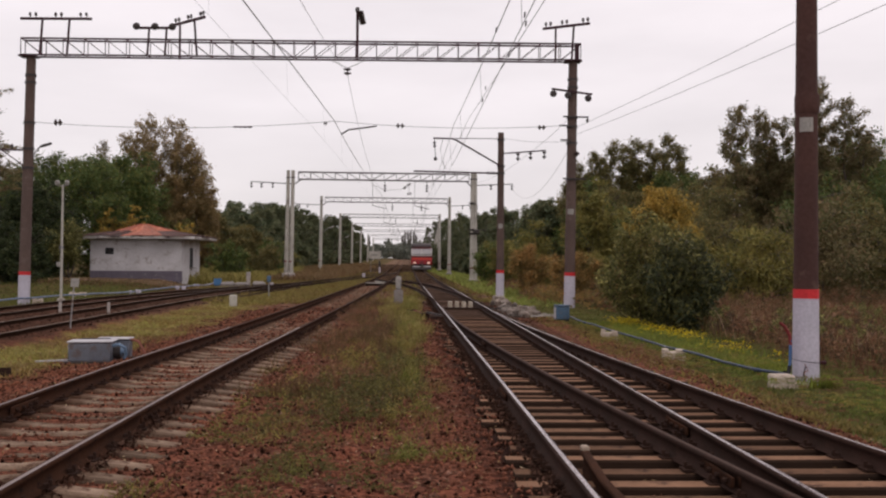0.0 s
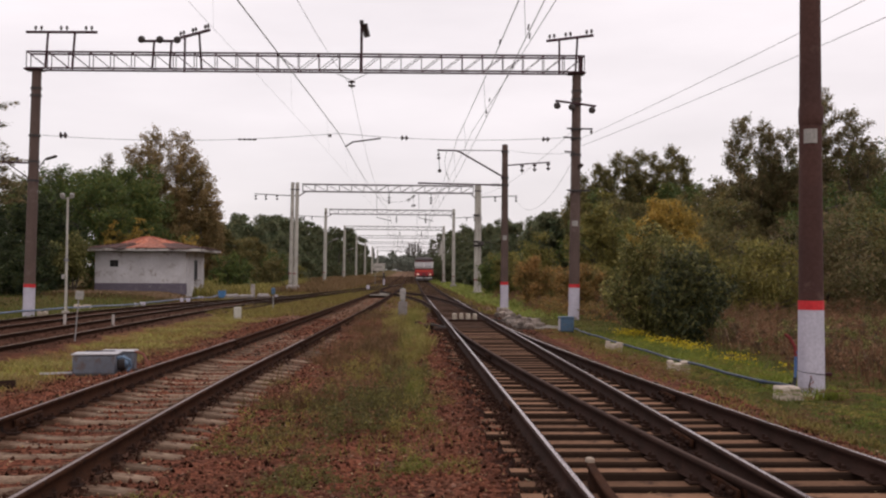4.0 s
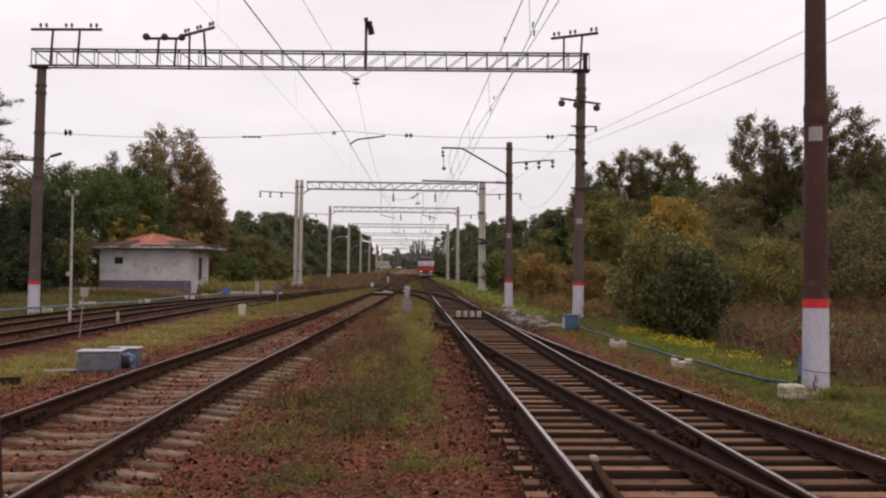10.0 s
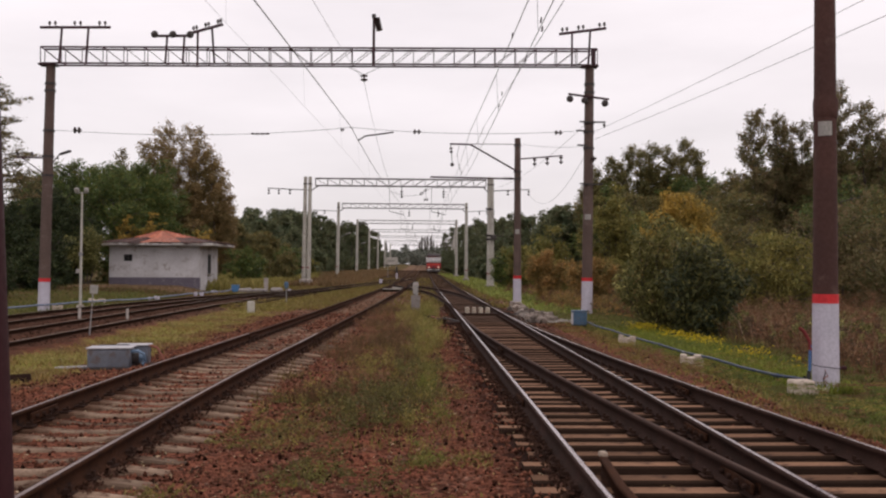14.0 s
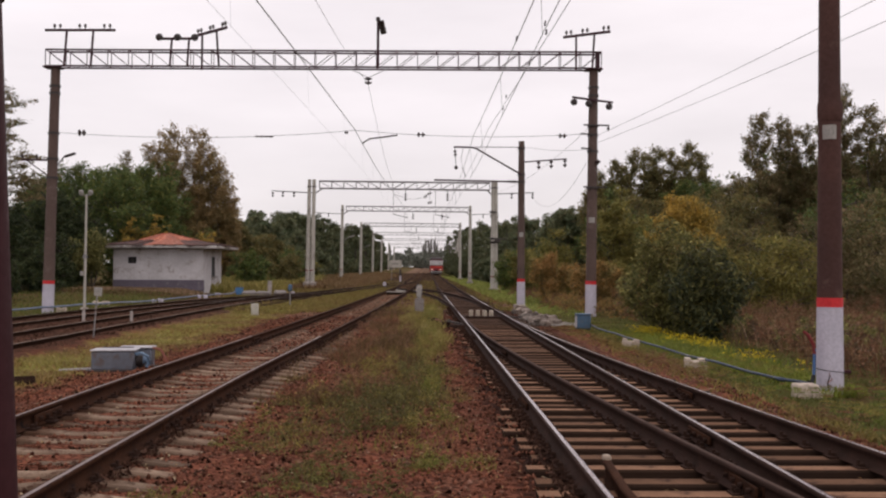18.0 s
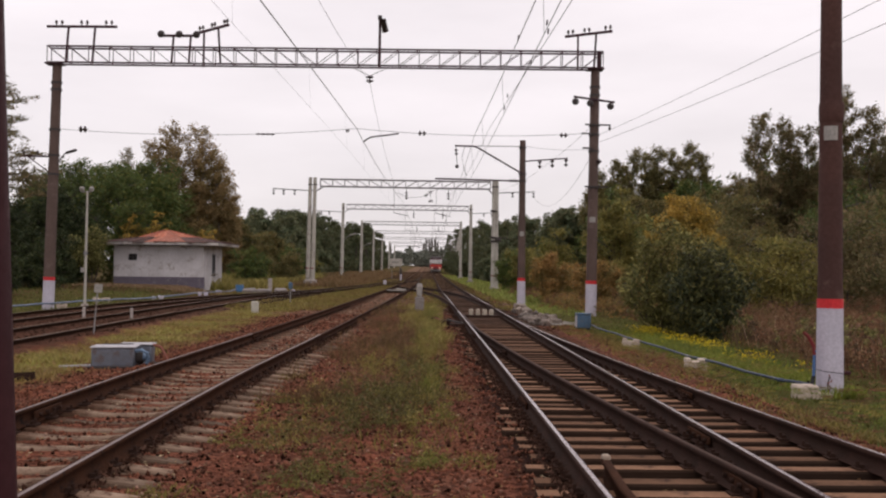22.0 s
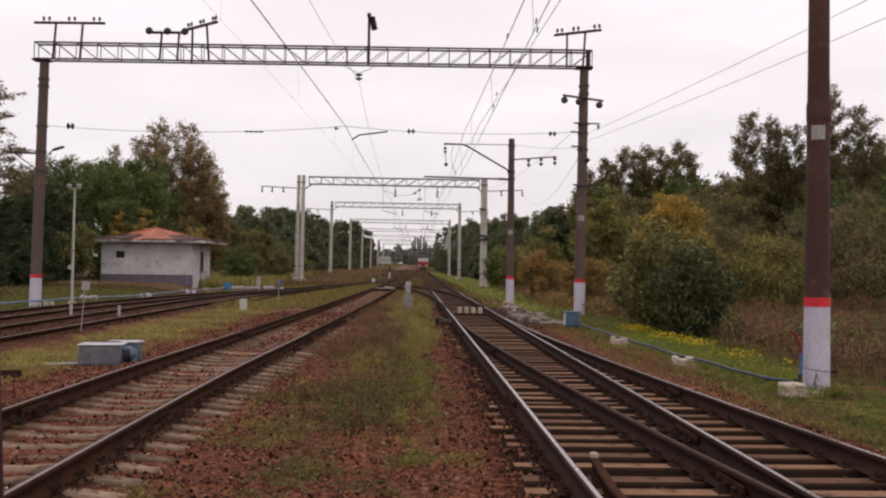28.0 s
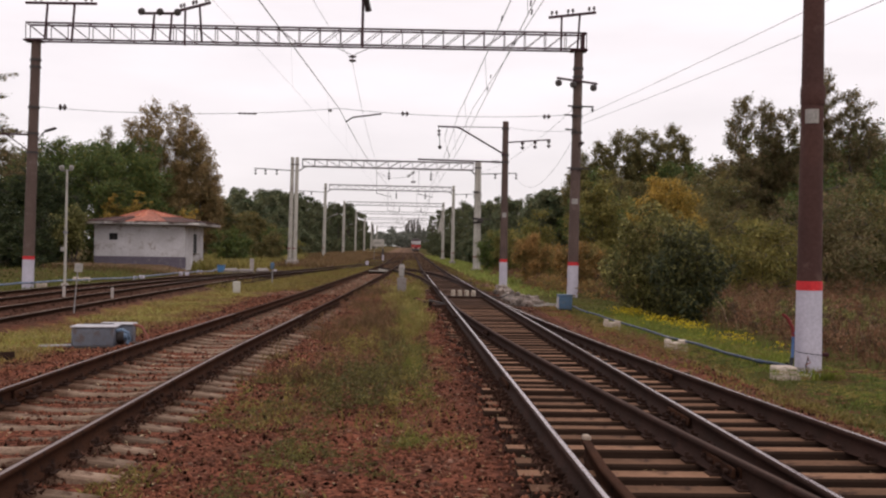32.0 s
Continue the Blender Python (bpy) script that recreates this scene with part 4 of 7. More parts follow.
def portal(y, xl, xr, zb, depth, ground_l, ground_r, double=False, brackets=True, group="portals along the line", lamp=False, r=0.24):
    g = thing("overhead_line_portal", "grey concrete portal with a lattice beam over the tracks", "gantry", group=group)
    top = zb + depth
    xs = [(xl, ground_l), (xr, ground_r)] + ([(xl - 0.42, ground_l), (xr + 0.27, ground_r)] if double else [])
    for x, z in xs:
        pole(g, x, y, z - 0.3, top + 0.15, r, r * 0.74, M["pole_grey"], 0.12 if x < 0 else 0.0, rings=(top - 0.5,), seg=14)
        part("red_ring", rod(B(), (x, y, z + 1.15), (x, y, z + 1.25), r * 0.99, seg=14), M["red_dark"], g)
        part("foot", lathe(B(), [(r + 0.18, z - 0.2), (r + 0.18, z + 0.1), (r + 0.04, z + 0.16)], 10, pose(x, y, 0)), M["concrete"], g)
    truss(g, xl + 0.6, xr - 0.3, y, zb, -0.004, depth, 0.45, 1.1, M["steel_beam"], (xl + xr) / 2, 0.1)
    part("knee", bar(B(), (xl, y, zb - 0.6), (xl + 0.9, y, zb), 0.1), M["steel_beam"], g)
    part("knee", bar(B(), (xr, y, zb - 0.6), (xr - 0.6, y, zb), 0.1), M["steel_beam"], g)
    if brackets:
        for s, x in ((-1, xl), (1, xr)):
            z = zb - 0.35
            part("cross_arm", bar(B(), (x, y, z - 0.06), (x + s * 3.7, y, z + 0.1), 0.075), M["iron"], g)
            for d in (1.7, 2.7, 3.6):
                hanging_insulator(g, x + s * d, y, z + 0.02, 0.5, 0.12)
    if lamp:
        l = part("lamp_arm", tube_mesh([(xl + 0.2, y, 5.2), (xl + 0.6, y, 5.7), (xl + 1.1, y, 5.95)], 0.04), M["steel_grey"], g)
        part("lamp_head", box(B(), (xl + 1.4, y, 6.05), (0.8, 0.3, 0.14), (0, -18, 0), 0.05), M["plate"], l)
    # strings under the beam that carry the wires
    for x in (left_x(y), main_x(y)):
        part("hanger", rod(B(), (x, y, zb), (x, y, zb - 0.5), 0.03, seg=5), M["iron"], g)
        hanging_insulator(g, x, y, zb - 0.4, 0.7, 0.13, 3)
        part("steady_arm", bar(B(), (x - 1.1, y, 6.75), (x + 0.2, y, 6.45), 0.05), M["iron"], g)
        part("dropper_post", rod(B(), (x - 1.1, y, zb), (x - 1.1, y, 6.7), 0.02, seg=6), M["steel_beam"], g)
    return g


junction = portal(90, -9.95, 6.35, 9.05, 0.65, 0.45, -0.05, double=True, r=0.21)
for z, x0, x1 in ((4.6, 5.9, 7.6), (4.25, 6.0, 7.2), (7.0, 6.0, 6.75)):
    part("bracket", bar(B(), (x0, 89.75, z + 0.05), (x1, 89.75, z - 0.05), 0.07), M["iron"], junction)
    part("collar", rod(B(), (6.35, 90, z - 0.09), (6.35, 90, z + 0.09), 0.25, seg=12), M["iron"], junction)
part("switch_box", box(B(), (6.75, 89.7, 4.45), (0.5, 0.3, 0.35), bevel=0.03), M["iron"], junction)
portal(130, -10.6, 6.2, 9.35, 0.6, 0.5, 0.1, lamp=True)
portal(183, -11.4, 6.9, 9.6, 0.6, 0.6, 0.1, lamp=True, r=0.27)
portal(235, -11.8, 8.6, 9.8, 0.6, 0.7, 0.1, brackets=False, lamp=True, r=0.27)
portal(290, -12.0, 10.2, 10.0, 0.6, 0.8, 0.1, brackets=False, r=0.3)
portal(350, -12.0, 12.0, 10.2, 0.6, 0.8, 0.1, brackets=False, r=0.3)
portal(415, -12.0, 13.6, 10.4, 0.6, 0.8, 0.1, brackets=False, r=0.3)


# ---- wires ----
SUPPORTS = [-25.0, 42.5, 90.0, 130.0, 183.0, 235.0, 290.0, 350.0, 415.0]


def catenary(label, fx, zm, zc, rm, rc, drop, name="catenary_wire", stagger=0.25):
    """The carrying wire, sagging between its supports, the contact wire under it, and the droppers between."""
    t = thing(name, label, "wire", group="overhead wires")
    up, low = [], []
    for k, (a, b) in enumerate(zip(SUPPORTS, SUPPORTS[1:])):
        n = 14
        for i in range(n + (b == SUPPORTS[-1])):
            s = i / n
            y = a + (b - a) * s
            st = stagger * (1 if k % 2 else -1) * (1 - 2 * s)
            up.append((fx(y), y, zm - 4 * drop * s * (1 - s)))
            low.append((fx(y) + st, y, zc))
            if 0 < i < n and i % 2 == 1 and a < 200:
                part("dropper", rod(B(), up[-1], low[-1], rc * 0.6, seg=4), M["wire"], t)
    tube("carrying_wire", up, rm, M["wire"], t, seg=5)
    tube("contact_wire", low, rc, M["wire"], t, seg=5)
    return t


catenary("carrying and contact wire over the neighbouring track", lambda y: left_x(y) - 0.15 - 0.15 * smooth(20, 60, y), 7.75, 6.3, 0.015, 0.003, 0.35, stagger=0.1)
catenary("carrying and contact wire over the main track", lambda y: main_x(y) + 0.02, 7.6, 6.2, 0.011, 0.009, 0.5, stagger=0.12)


def wire(label, points, r=0.01, name="overhead_wire"):
    t = tube(name, points, r, M["wire"], seg=5)
    return tagged(t, label, "wire", group="overhead wires")


def wire_stay(spans, y, pins, label):
    """A wire across the tracks in sagging spans (x, z, x, z, sag), with insulators set into it."""
    t = thing("span_wire", label, "wire")
    pts = []
    for x0, z0, x1, z1, drop in spans:
        pts += sag((x0, y, z0), (x1, y, z1), drop, 12)[1 if pts else 0:]
    tube("wire", pts, 0.011, M["wire"], t, seg=5)
    for x, l, r in pins:
        a = max((q for q in pts if q.x <= x), key=lambda q: q.x)
        part("insulator", insulator(B(), (x - l / 2, y, a.z), (x + l / 2, y, a.z), r, max(2, round(l / 0.18))), M["porcelain"], t)
    return t


stay = wire_stay(((-15.45, 7.52, -2.9, 7.72, 0.26), (-2.9, 7.72, 7.1, 7.66, 0.2)), 42.4, ((-14.47, 0.36, 0.14), (-6.77, 0.8, 0.045), (-3.28, 0.16, 0.09), (-0.1, 0.36, 0.11), (5.96, 0.36, 0.11)), "thin span wire with dark insulators between the gantry poles")
part("steady_arm", tube_mesh([(-2.62, 42.4, 7.15), (-2.3, 42.4, 7.36), (-1.7, 42.4, 7.44), (-1.1, 42.4, 7.53)], 0.035), M["iron"], stay, "bent dark steel arm")
wire("thin feed wire hung from the gantry", [(-4.6, 16, 10.6), *sag((-3.42, 31, 10.25), (-2.37, 42.4, 9.7), 0.1, 4)], 0.008)
wire("thin feed wire hung from the gantry", sag((-2.37, 42.6, 9.7), (-1.9, 90, 8.4), 1.2, 10), 0.008)
wire("feeder wire running above the main track", sag((3.95, -10, 8.1), (2.86, 43.4, 8.0), 0.15, 14) + sag((2.86, 43.4, 8.0), (2.2, 90, 8.3), 0.6, 10)[1:], 0.01)
anchor = wire("anchor wire with insulators slung between the overhead lines", [(-2.15, 75, 7.45), (-1.2, 75, 7.08), (-0.45, 75, 7.12), (0.1, 75, 7.22), (0.5, 75, 7.55), (1.05, 75, 7.72), (2.41, 75, 7.68)], 0.012)
for a, b in (((0.08, 75, 7.2), (0.3, 75, 7.38)), ((0.36, 75, 7.44), (0.62, 75, 7.6))):
    part("insulator", insulator(B(), a, b, 0.13, 3), M["porcelain"], anchor)
part("insulator", insulator(B(), (0.36, 75, 6.8), (0.7, 75, 6.86), 0.12, 3), M["porcelain"], anchor)
part("hanger", rod(B(), (0.5, 75, 7.55), (0.53, 75, 6.83), 0.012, seg=5), M["wire"], anchor)
# section insulators in the feeders
for x, y, z in ((2.46, 20.0, 6.82), (2.51, 20.2, 6.69), (2.57, 24.0, 6.84), (2.66, 33.0, 7.18), (2.07, 22.0, 6.97), (2.59, 31.0, 7.24)):
    tagged(part("wire_clamp", rod(B(), (x, y, z + 0.05), (x - 0.01, y + 0.05, z - 0.05), 0.018, seg=8), M["porcelain"], None), "small dark clamp set into an overhead wire", "clamp", group="wire clamps")
# lines that leave the right gantry pole
wire("thin line from the gantry pole across the field", sag((7.53, 42.3, 7.62), (10.99, 14.0, 8.08), 0.1, 12), 0.008)
wire("thin line from the gantry pole across the field", sag((7.49, 42.3, 7.28), (10.99, 14.0, 7.40), 0.1, 12), 0.008)
wire("thin line from the gantry pole along the track", sag((7.2, 42.7, 8.0), (6.35, 90, 8.8), 0.6, 12), 0.009)
wire("thin line from the gantry pole along the track", sag((7.3, 42.7, 6.9), (9.9, 90, 8.5), 1.6, 12), 0.009)
wire("thin line between the poles beside the track", sag((5.0, 49.1, 7.9), (7.1, 42.6, 7.0), 0.1, 6), 0.008)


# ---- vegetation ----
def leaves(points, size, rng, flat=0.35):
    """A quad leaf (or small spray) at each point."""
    n = len(points)
    u = rng.normal(size=(n, 3))
    u /= np.linalg.norm(u, axis=1)[:, None]
    w2 = np.cross(u, rng.normal(size=(n, 3)))
    w2 /= np.linalg.norm(w2, axis=1)[:, None]
    s = (size * rng.uniform(0.5, 1.3, n))[:, None]
    u, w2 = u * s * 1.15, w2 * s * rng.uniform(0.6, 1.05, n)[:, None]
    v = np.stack([points - u + w2 * 0.5, points + w2 * 0.6 + u * 0.3, points + u * 0.9 - w2 * 0.9], 1).reshape(-1, 3)
    f = np.arange(3 * n).reshape(-1, 3)
    return v, f


def crown_points(clumps, count, rng, tall=0.8):
    """Leaf places round clump centres (x, y, z, radius)."""
    c = np.array(clumps)
    wgt = c[:, 3] ** 1.8
    pick = rng.choice(len(c), count, p=wgt / wgt.sum())
    d = rng.normal(size=(count, 3))
    d /= np.linalg.norm(d, axis=1)[:, None]
    r = np.where(rng.random(count) < 0.6, rng.random(count) ** 0.45, np.minimum(np.abs(rng.normal(0, 0.7, count)), rng.uniform(0.9, 1.35, count))) * c[pick, 3]
    return c[pick, :3] + d * r[:, None] * np.array([1, 1, tall])


def tree(label, x, y, h, spread, leaf, count, size, seed, base=0.25, trunks=1, lean=0.0, bark="bark", name="tree", category="tree", group="", sparse=0.0, taper=0.5, full=False, puff=1.0, tall=0.8, columns=False):
    """A tapered trunk with limbs, and a crown of many leaves in uneven clumps round the limbs' ends."""
    rng, rnd = np.random.default_rng(seed), random.Random(seed)
    t = thing(name, label, category, (x, y, ground_z(x, y) - 0.05), group=group)
    tv, tf, clumps, crowns = [], [], [], []

    def limb(points, radii, seg=5):
        v, f = tube_arrays(points, radii, seg)
        o = len(tv)
        tv.extend(tuple(p) for p in v)
        tf.extend(tuple(o + q for q in g) for g in f)

    for k in range(trunks):
        a0 = rnd.uniform(0, 6.28)
        off = Vector((math.cos(a0), math.sin(a0), 0)) * (spread * 0.25 if trunks > 1 else 0)
        if columns:
            off = Vector((spread * 0.75 * ((2 * k + 1) / trunks - 1) + rnd.gauss(0, 0.2), rnd.uniform(-1, 1) * spread * 0.5, 0))
        hh = h * (1 if k == 0 else rnd.uniform(0.7, 0.97))
        pts = [off * (0.25 + 0.75 * s) + Vector((lean * s * s * h + 0.12 * rnd.uniform(-1, 1) * s * spread, 0.1 * rnd.uniform(-1, 1) * s * spread, hh * s * 0.97)) for s in (0, 0.2, 0.4, 0.6, 0.8, 1.0)]
        r0 = 0.016 * h + 0.03
        limb(pts, [r0 / math.sqrt(trunks) * q for q in (1, 0.8, 0.62, 0.42, 0.24, 0.08)], 7)
        n = max(7, int((26 + 1.5 * h) / trunks))
        for i in range(n):
            s = base + (1 - base) * (i + rnd.random()) / n
            j = min(4, int(s * 5))
            p = pts[j].lerp(pts[j + 1], s * 5 - j)
            rel = (s - base) / (1 - base)
            wide = spread * (math.sqrt(max(0.08, 1 - ((rel - 0.42) / 0.62) ** 2)) if full else (0.5 + 0.5 * math.sin(math.pi * min(1, rel * 0.8 + 0.2))) * (1 - taper * rel ** 2)) / (1.2 if trunks > 1 else 1)
            wide *= 0.45 if columns else 1.0
            ang = i * 2.4 + rnd.uniform(-0.5, 0.5)
            out = Vector((math.cos(ang), math.sin(ang), rnd.uniform(0.15, 0.7)))
            q = p + out.normalized() * wide * rnd.uniform(0.7, 1.1)
            mid = p.lerp(q, 0.5) + Vector((0, 0, 0.08 * wide))
            limb([p, mid, q], [r0 * 0.3 * (1.1 - s), r0 * 0.2 * (1.1 - s), 0.012], 4)
            for fr in (0.3, 0.55, 0.8, 1.0):
                c = p.lerp(q, fr) + Vector([rnd.gauss(0, 0.12 * spread) for _ in range(3)])
                clumps.append((*c, spread * puff * rnd.uniform(0.12, 0.27) * (1 - 0.3 * rel)))
                if fr > 0.5:
                    twig = c + Vector([rnd.gauss(0, 0.13 * spread) for _ in range(3)])
                    limb([p.lerp(q, fr), c, twig], [0.02, 0.014, 0.006], 3)
        if columns:
            # each stem carries its own narrow crown
            clumps = [c for c in clumps if rnd.random() < 0.25]
            for i in range(26):
                rel = (i + rnd.random()) / 26
                s = base + (1 - base) * rel
                j = min(4, int(s * 5))
                r = (0.42 * spread + 0.3) * math.sqrt(max(0.12, 1 - ((rel - 0.38) / 0.66) ** 2))
                c = pts[j].lerp(pts[j + 1], s * 5 - j) + Vector((rnd.gauss(0, 0.5 * r), rnd.gauss(0, 0.5 * r), 0))
                crowns.append((*c, r * rnd.uniform(0.45, 0.85)))
    clumps += crowns
    if sparse:
        clumps = [c for c in clumps if rnd.random() > sparse]
    raw("trunk", tv, tf, M[bark], t).data.shade_smooth()
    v, f = leaves(crown_points(clumps, int(count * 1.3), rng, tall), size * 1.06, rng)
    raw("crown", v, f, M[leaf], t)
    return t


def shape_at(knots, s):
    for (a, u), (b, v) in zip(knots, knots[1:]):
        if s <= b:
            return u + (v - u) * (s - a) / (b - a)
    return knots[-1][1]


UPRIGHT = ((0, 0.6), (0.3, 1.0), (0.65, 0.85), (0.88, 0.6), (1, 0.22))
ROUND = ((0, 0.75), (0.3, 1.0), (0.6, 1.0), (0.85, 0.75), (1, 0.35))
CONE = ((0, 1.0), (0.5, 0.75), (0.85, 0.35), (1, 0.08))


def grown(label, x, y, stems, leaf, count, size, seed, profile=UPRIGHT, base=0.12, up=0.9, twigs=7, gather=0.17, bark="bark", thin=0.0, step=2.6, name="tree", category="tree", group="", flat=1.0):
    """A tree grown limb by limb: stems (x, y, height, spread) that fan out from one foot, branches along them, twigs along
    the branches, and leaves gathered round the twigs. thin: how bare the top of the crown is."""
    rng, rnd = np.random.default_rng(seed), random.Random(seed)
    t = thing(name, label, category, (x, y, ground_z(x, y) - 0.05), group=group)
    tv, tf, ends = [], [], []

    def limb(points, radii, seg=4):
        v, f = tube_arrays(points, radii, seg)
        o = len(tv)
        tv.extend(tuple(p) for p in v)
        tf.extend(tuple(o + q for q in g) for g in f)

    for sx, sy, h, spread in stems:
        r0 = 0.011 * h + 0.02
        pts = [Vector((sx * (0.12 + 0.88 * math.sin(1.57 * q / 8)) + rnd.gauss(0, 0.012 * h) * (q > 0), sy * q / 8 + rnd.gauss(0, 0.012 * h) * (q > 0), h * q / 8)) for q in range(9)]
        limb(pts, [r0 * (1 - 0.115 * q) for q in range(9)], 6)
        n = int(h * step) + 5
        for i in range(n):
            s = base + (1 - base) * (i + rnd.random()) / n
            j = min(7, int(s * 8))
            p = pts[j].lerp(pts[j + 1], s * 8 - j)
            ln = spread * shape_at(profile, s) * rnd.uniform(0.5, 1.12)
            ang = i * 2.4 + rnd.uniform(-0.6, 0.6)
            d = Vector((math.cos(ang), math.sin(ang), up * rnd.uniform(0.5, 1.5))).normalized()
            q = p + d * ln
            mid = p.lerp(q, 0.5) - Vector((0, 0, 0.07 * ln * up))
            limb([p, mid, q], [0.3 * r0 * (1.15 - s), 0.2 * r0 * (1.15 - s) + 0.004, 0.007], 4)
            for k in range(twigs):
                f = 0.22 + 0.78 * (k + rnd.random()) / twigs
                a = p.lerp(mid, f * 2) if f < 0.5 else mid.lerp(q, f * 2 - 1)
                td = (d * 0.8 + Vector((rnd.gauss(0, 0.6), rnd.gauss(0, 0.6), rnd.gauss(0.25 * up, 0.45)))).normalized()
                b = a + td * ln * rnd.uniform(0.16, 0.42)
                limb([a, b], [0.011, 0.005], 3)
                ends.append((*a, *b, (b - a).length * (1 - thin * smooth(0.55, 0.95, s) * rnd.random() ** 0.4)))
    e = np.array(ends)
    pick = rng.choice(len(e), count, p=e[:, 6] / e[:, 6].sum())
    w3 = rng.uniform(0.05, 1.15, count)[:, None]
    pts = e[pick, :3] * (1 - w3) + e[pick, 3:6] * w3 + rng.normal(size=(count, 3)) * gather * np.array([1, 1, flat])
    pts[:, 2] = np.maximum(pts[:, 2], 0.06)
    raw("trunk", tv, tf, M[bark], t).data.shade_smooth()
    v, f = leaves(pts, size, rng)
    raw("crown", v, f, M[leaf], t)
    return t


def woods(name, label, spots, leaf, per, size, seed, slim=False):
    """Far woods: many crowns with stems, one joined mass. Spots: x, y, height, spread."""
    rng, rnd = np.random.default_rng(seed), random.Random(seed)
    t = thing(name, label, "woods", kind="stuff")
    vs, fs, o = [], [], 0
    tv, tf = [], []
    for x, y, h, sp in spots:
        z = ground_z(x, y)
        cl = []
        for k in range(14):
            s = rnd.uniform(0.03, 0.97)
            a = rnd.uniform(0, 6.28)
            r = sp * rnd.uniform(0.1, 0.8) * (1 - 0.6 * s * s)
            cl.append((x + r * math.cos(a), y + r * math.sin(a), z + h * s, sp * rnd.uniform(0.2, 0.38)))
        cl.append((x, y, z + h * 0.93, sp * 0.2))
        if slim:
            cl = [(x + rnd.gauss(0, 0.2), y, z + h * (0.15 + 0.83 * k / 20), sp * (0.75 - 0.35 * k / 20)) for k in range(21)]
        v, f = leaves(crown_points(cl, per, rng), size, rng)
        vs.append(v)
        fs.append(f + o)
        o += len(v)
        q, g = tube_arrays([(x, y, z), (x + 0.2, y, z + h * 0.5), (x, y, z + h * 0.9)], [0.014 * h, 0.01 * h, 0.02], 4)
        n0 = len(tv)
        tv.extend(tuple(p) for p in q)
        tf.extend(tuple(n0 + i for i in e) for e in g)
    raw("crowns", np.concatenate(vs), np.concatenate(fs), M[leaf], t)
    raw("stems", tv, tf, M["bark"], t)
    return t


def blades(name, label, places, height, width, material, seed, lean=0.35, category="grass"):
    """Grass or weeds: a bent, tapering blade at each place."""
    rng = np.random.default_rng(seed)
    n = len(places)
    p = np.asarray(places, float)
    a = rng.uniform(0, 2 * np.pi, n)
    side = np.stack([np.cos(a), np.sin(a), np.zeros(n)], 1) * (width * rng.uniform(0.5, 1.4, n))[:, None]
    hh = (height * rng.uniform(0.4, 1.25, n))[:, None]
    b = rng.normal(size=(n, 3)) * lean
    b[:, 2] = 0
    mid = p + b * hh * 0.35 + np.array([0, 0, 0.58]) * hh
    tip = p + b * hh + np.array([0, 0, 1.0]) * hh
    v = np.stack([p - side, p + side, mid + side * 0.7, mid - side * 0.7, tip + side * 0.1, tip - side * 0.1], 1).reshape(-1, 3)
    base = (np.arange(n) * 6)[:, None]
    f = np.concatenate([base + np.array([0, 1, 2, 3]), base + np.array([3, 2, 4, 5])])
    return tagged(raw(name, v, f, material), label, category, kind="stuff")


def strew(n, x0, x1, y0, y1, seed, keep=None, near=1.0):
    """Random places on the ground, denser towards small y when near > 1."""
    rnd, out = random.Random(seed), []
    while len(out) < n:
        x, y = rnd.uniform(x0, x1), y0 + (y1 - y0) * rnd.random() ** near
        if keep is None or rnd.random() < keep(x, y):
            out.append((x, y, ground_z(x, y) - 0.01))
    return out


def patchy(x, y, f=0.8, seed=0.0):
    return smooth(-0.15, 0.35, noise.noise((x * f, y * f, seed)))


# trees beyond the hut
HUT_TREES = "trees behind the hut"
grown("tall birch clump with brown autumn leaves and bare top twigs", -23.3, 98, [(-3.6, 0, 13.6, 2.1), (-2.4, 1, 14.6, 2.2), (-0.9, -1, 15.0, 2.2), (0.6, 1, 15.0, 2.2), (1.9, -1, 14.4, 2.1), (2.9, 0, 12.8, 2.0)], "leaf_brown", 60000, 0.125, 11, base=0.05, bark="bark_pale", group=HUT_TREES, thin=0.62, gather=0.2)
grown("tall birch with brown autumn leaves and bare top twigs", -20.0, 100, [(-0.6, 0, 12.2, 2.2), (0.6, 1, 8.4, 1.8), (1.2, -1, 6.2, 1.6)], "leaf_brown", 26000, 0.125, 21, base=0.04, bark="bark_pale", group=HUT_TREES, thin=0.9, gather=0.2)
grown("bushy green tree behind the hut", -24.4, 86, [(-2.2, 0, 9.6, 2.3), (0.2, -1, 9.4, 2.4), (2.0, 0.5, 8.4, 2.4)], "leaf_green", 42000, 0.12, 12, profile=ROUND, base=0.03, group=HUT_TREES, gather=0.26)
grown("bushy green tree behind the hut", -30.0, 86, [(-1.8, 0, 9.0, 2.4), (0.4, -1, 9.7, 2.3), (2.0, 0.5, 9.4, 2.2)], "leaf_green", 40000, 0.12, 13, profile=ROUND, base=0.03, group=HUT_TREES, gather=0.26)
tree("green and yellowing tree beside the hut", -27.4, 74, 6.7, 4.0, "leaf_deep", 16000, 0.11, 14, base=0.05, group=HUT_TREES)
tree("dark green tree at the edge of the yard", -27.5, 63, 5.4, 3.8, "leaf_deep", 18000, 0.11, 15, base=0.0, group=HUT_TREES)
tree("dark green tree at the edge of the yard", -33.0, 72, 6.2, 5.0, "leaf_deep", 16000, 0.13, 16, base=0.0, group=HUT_TREES)
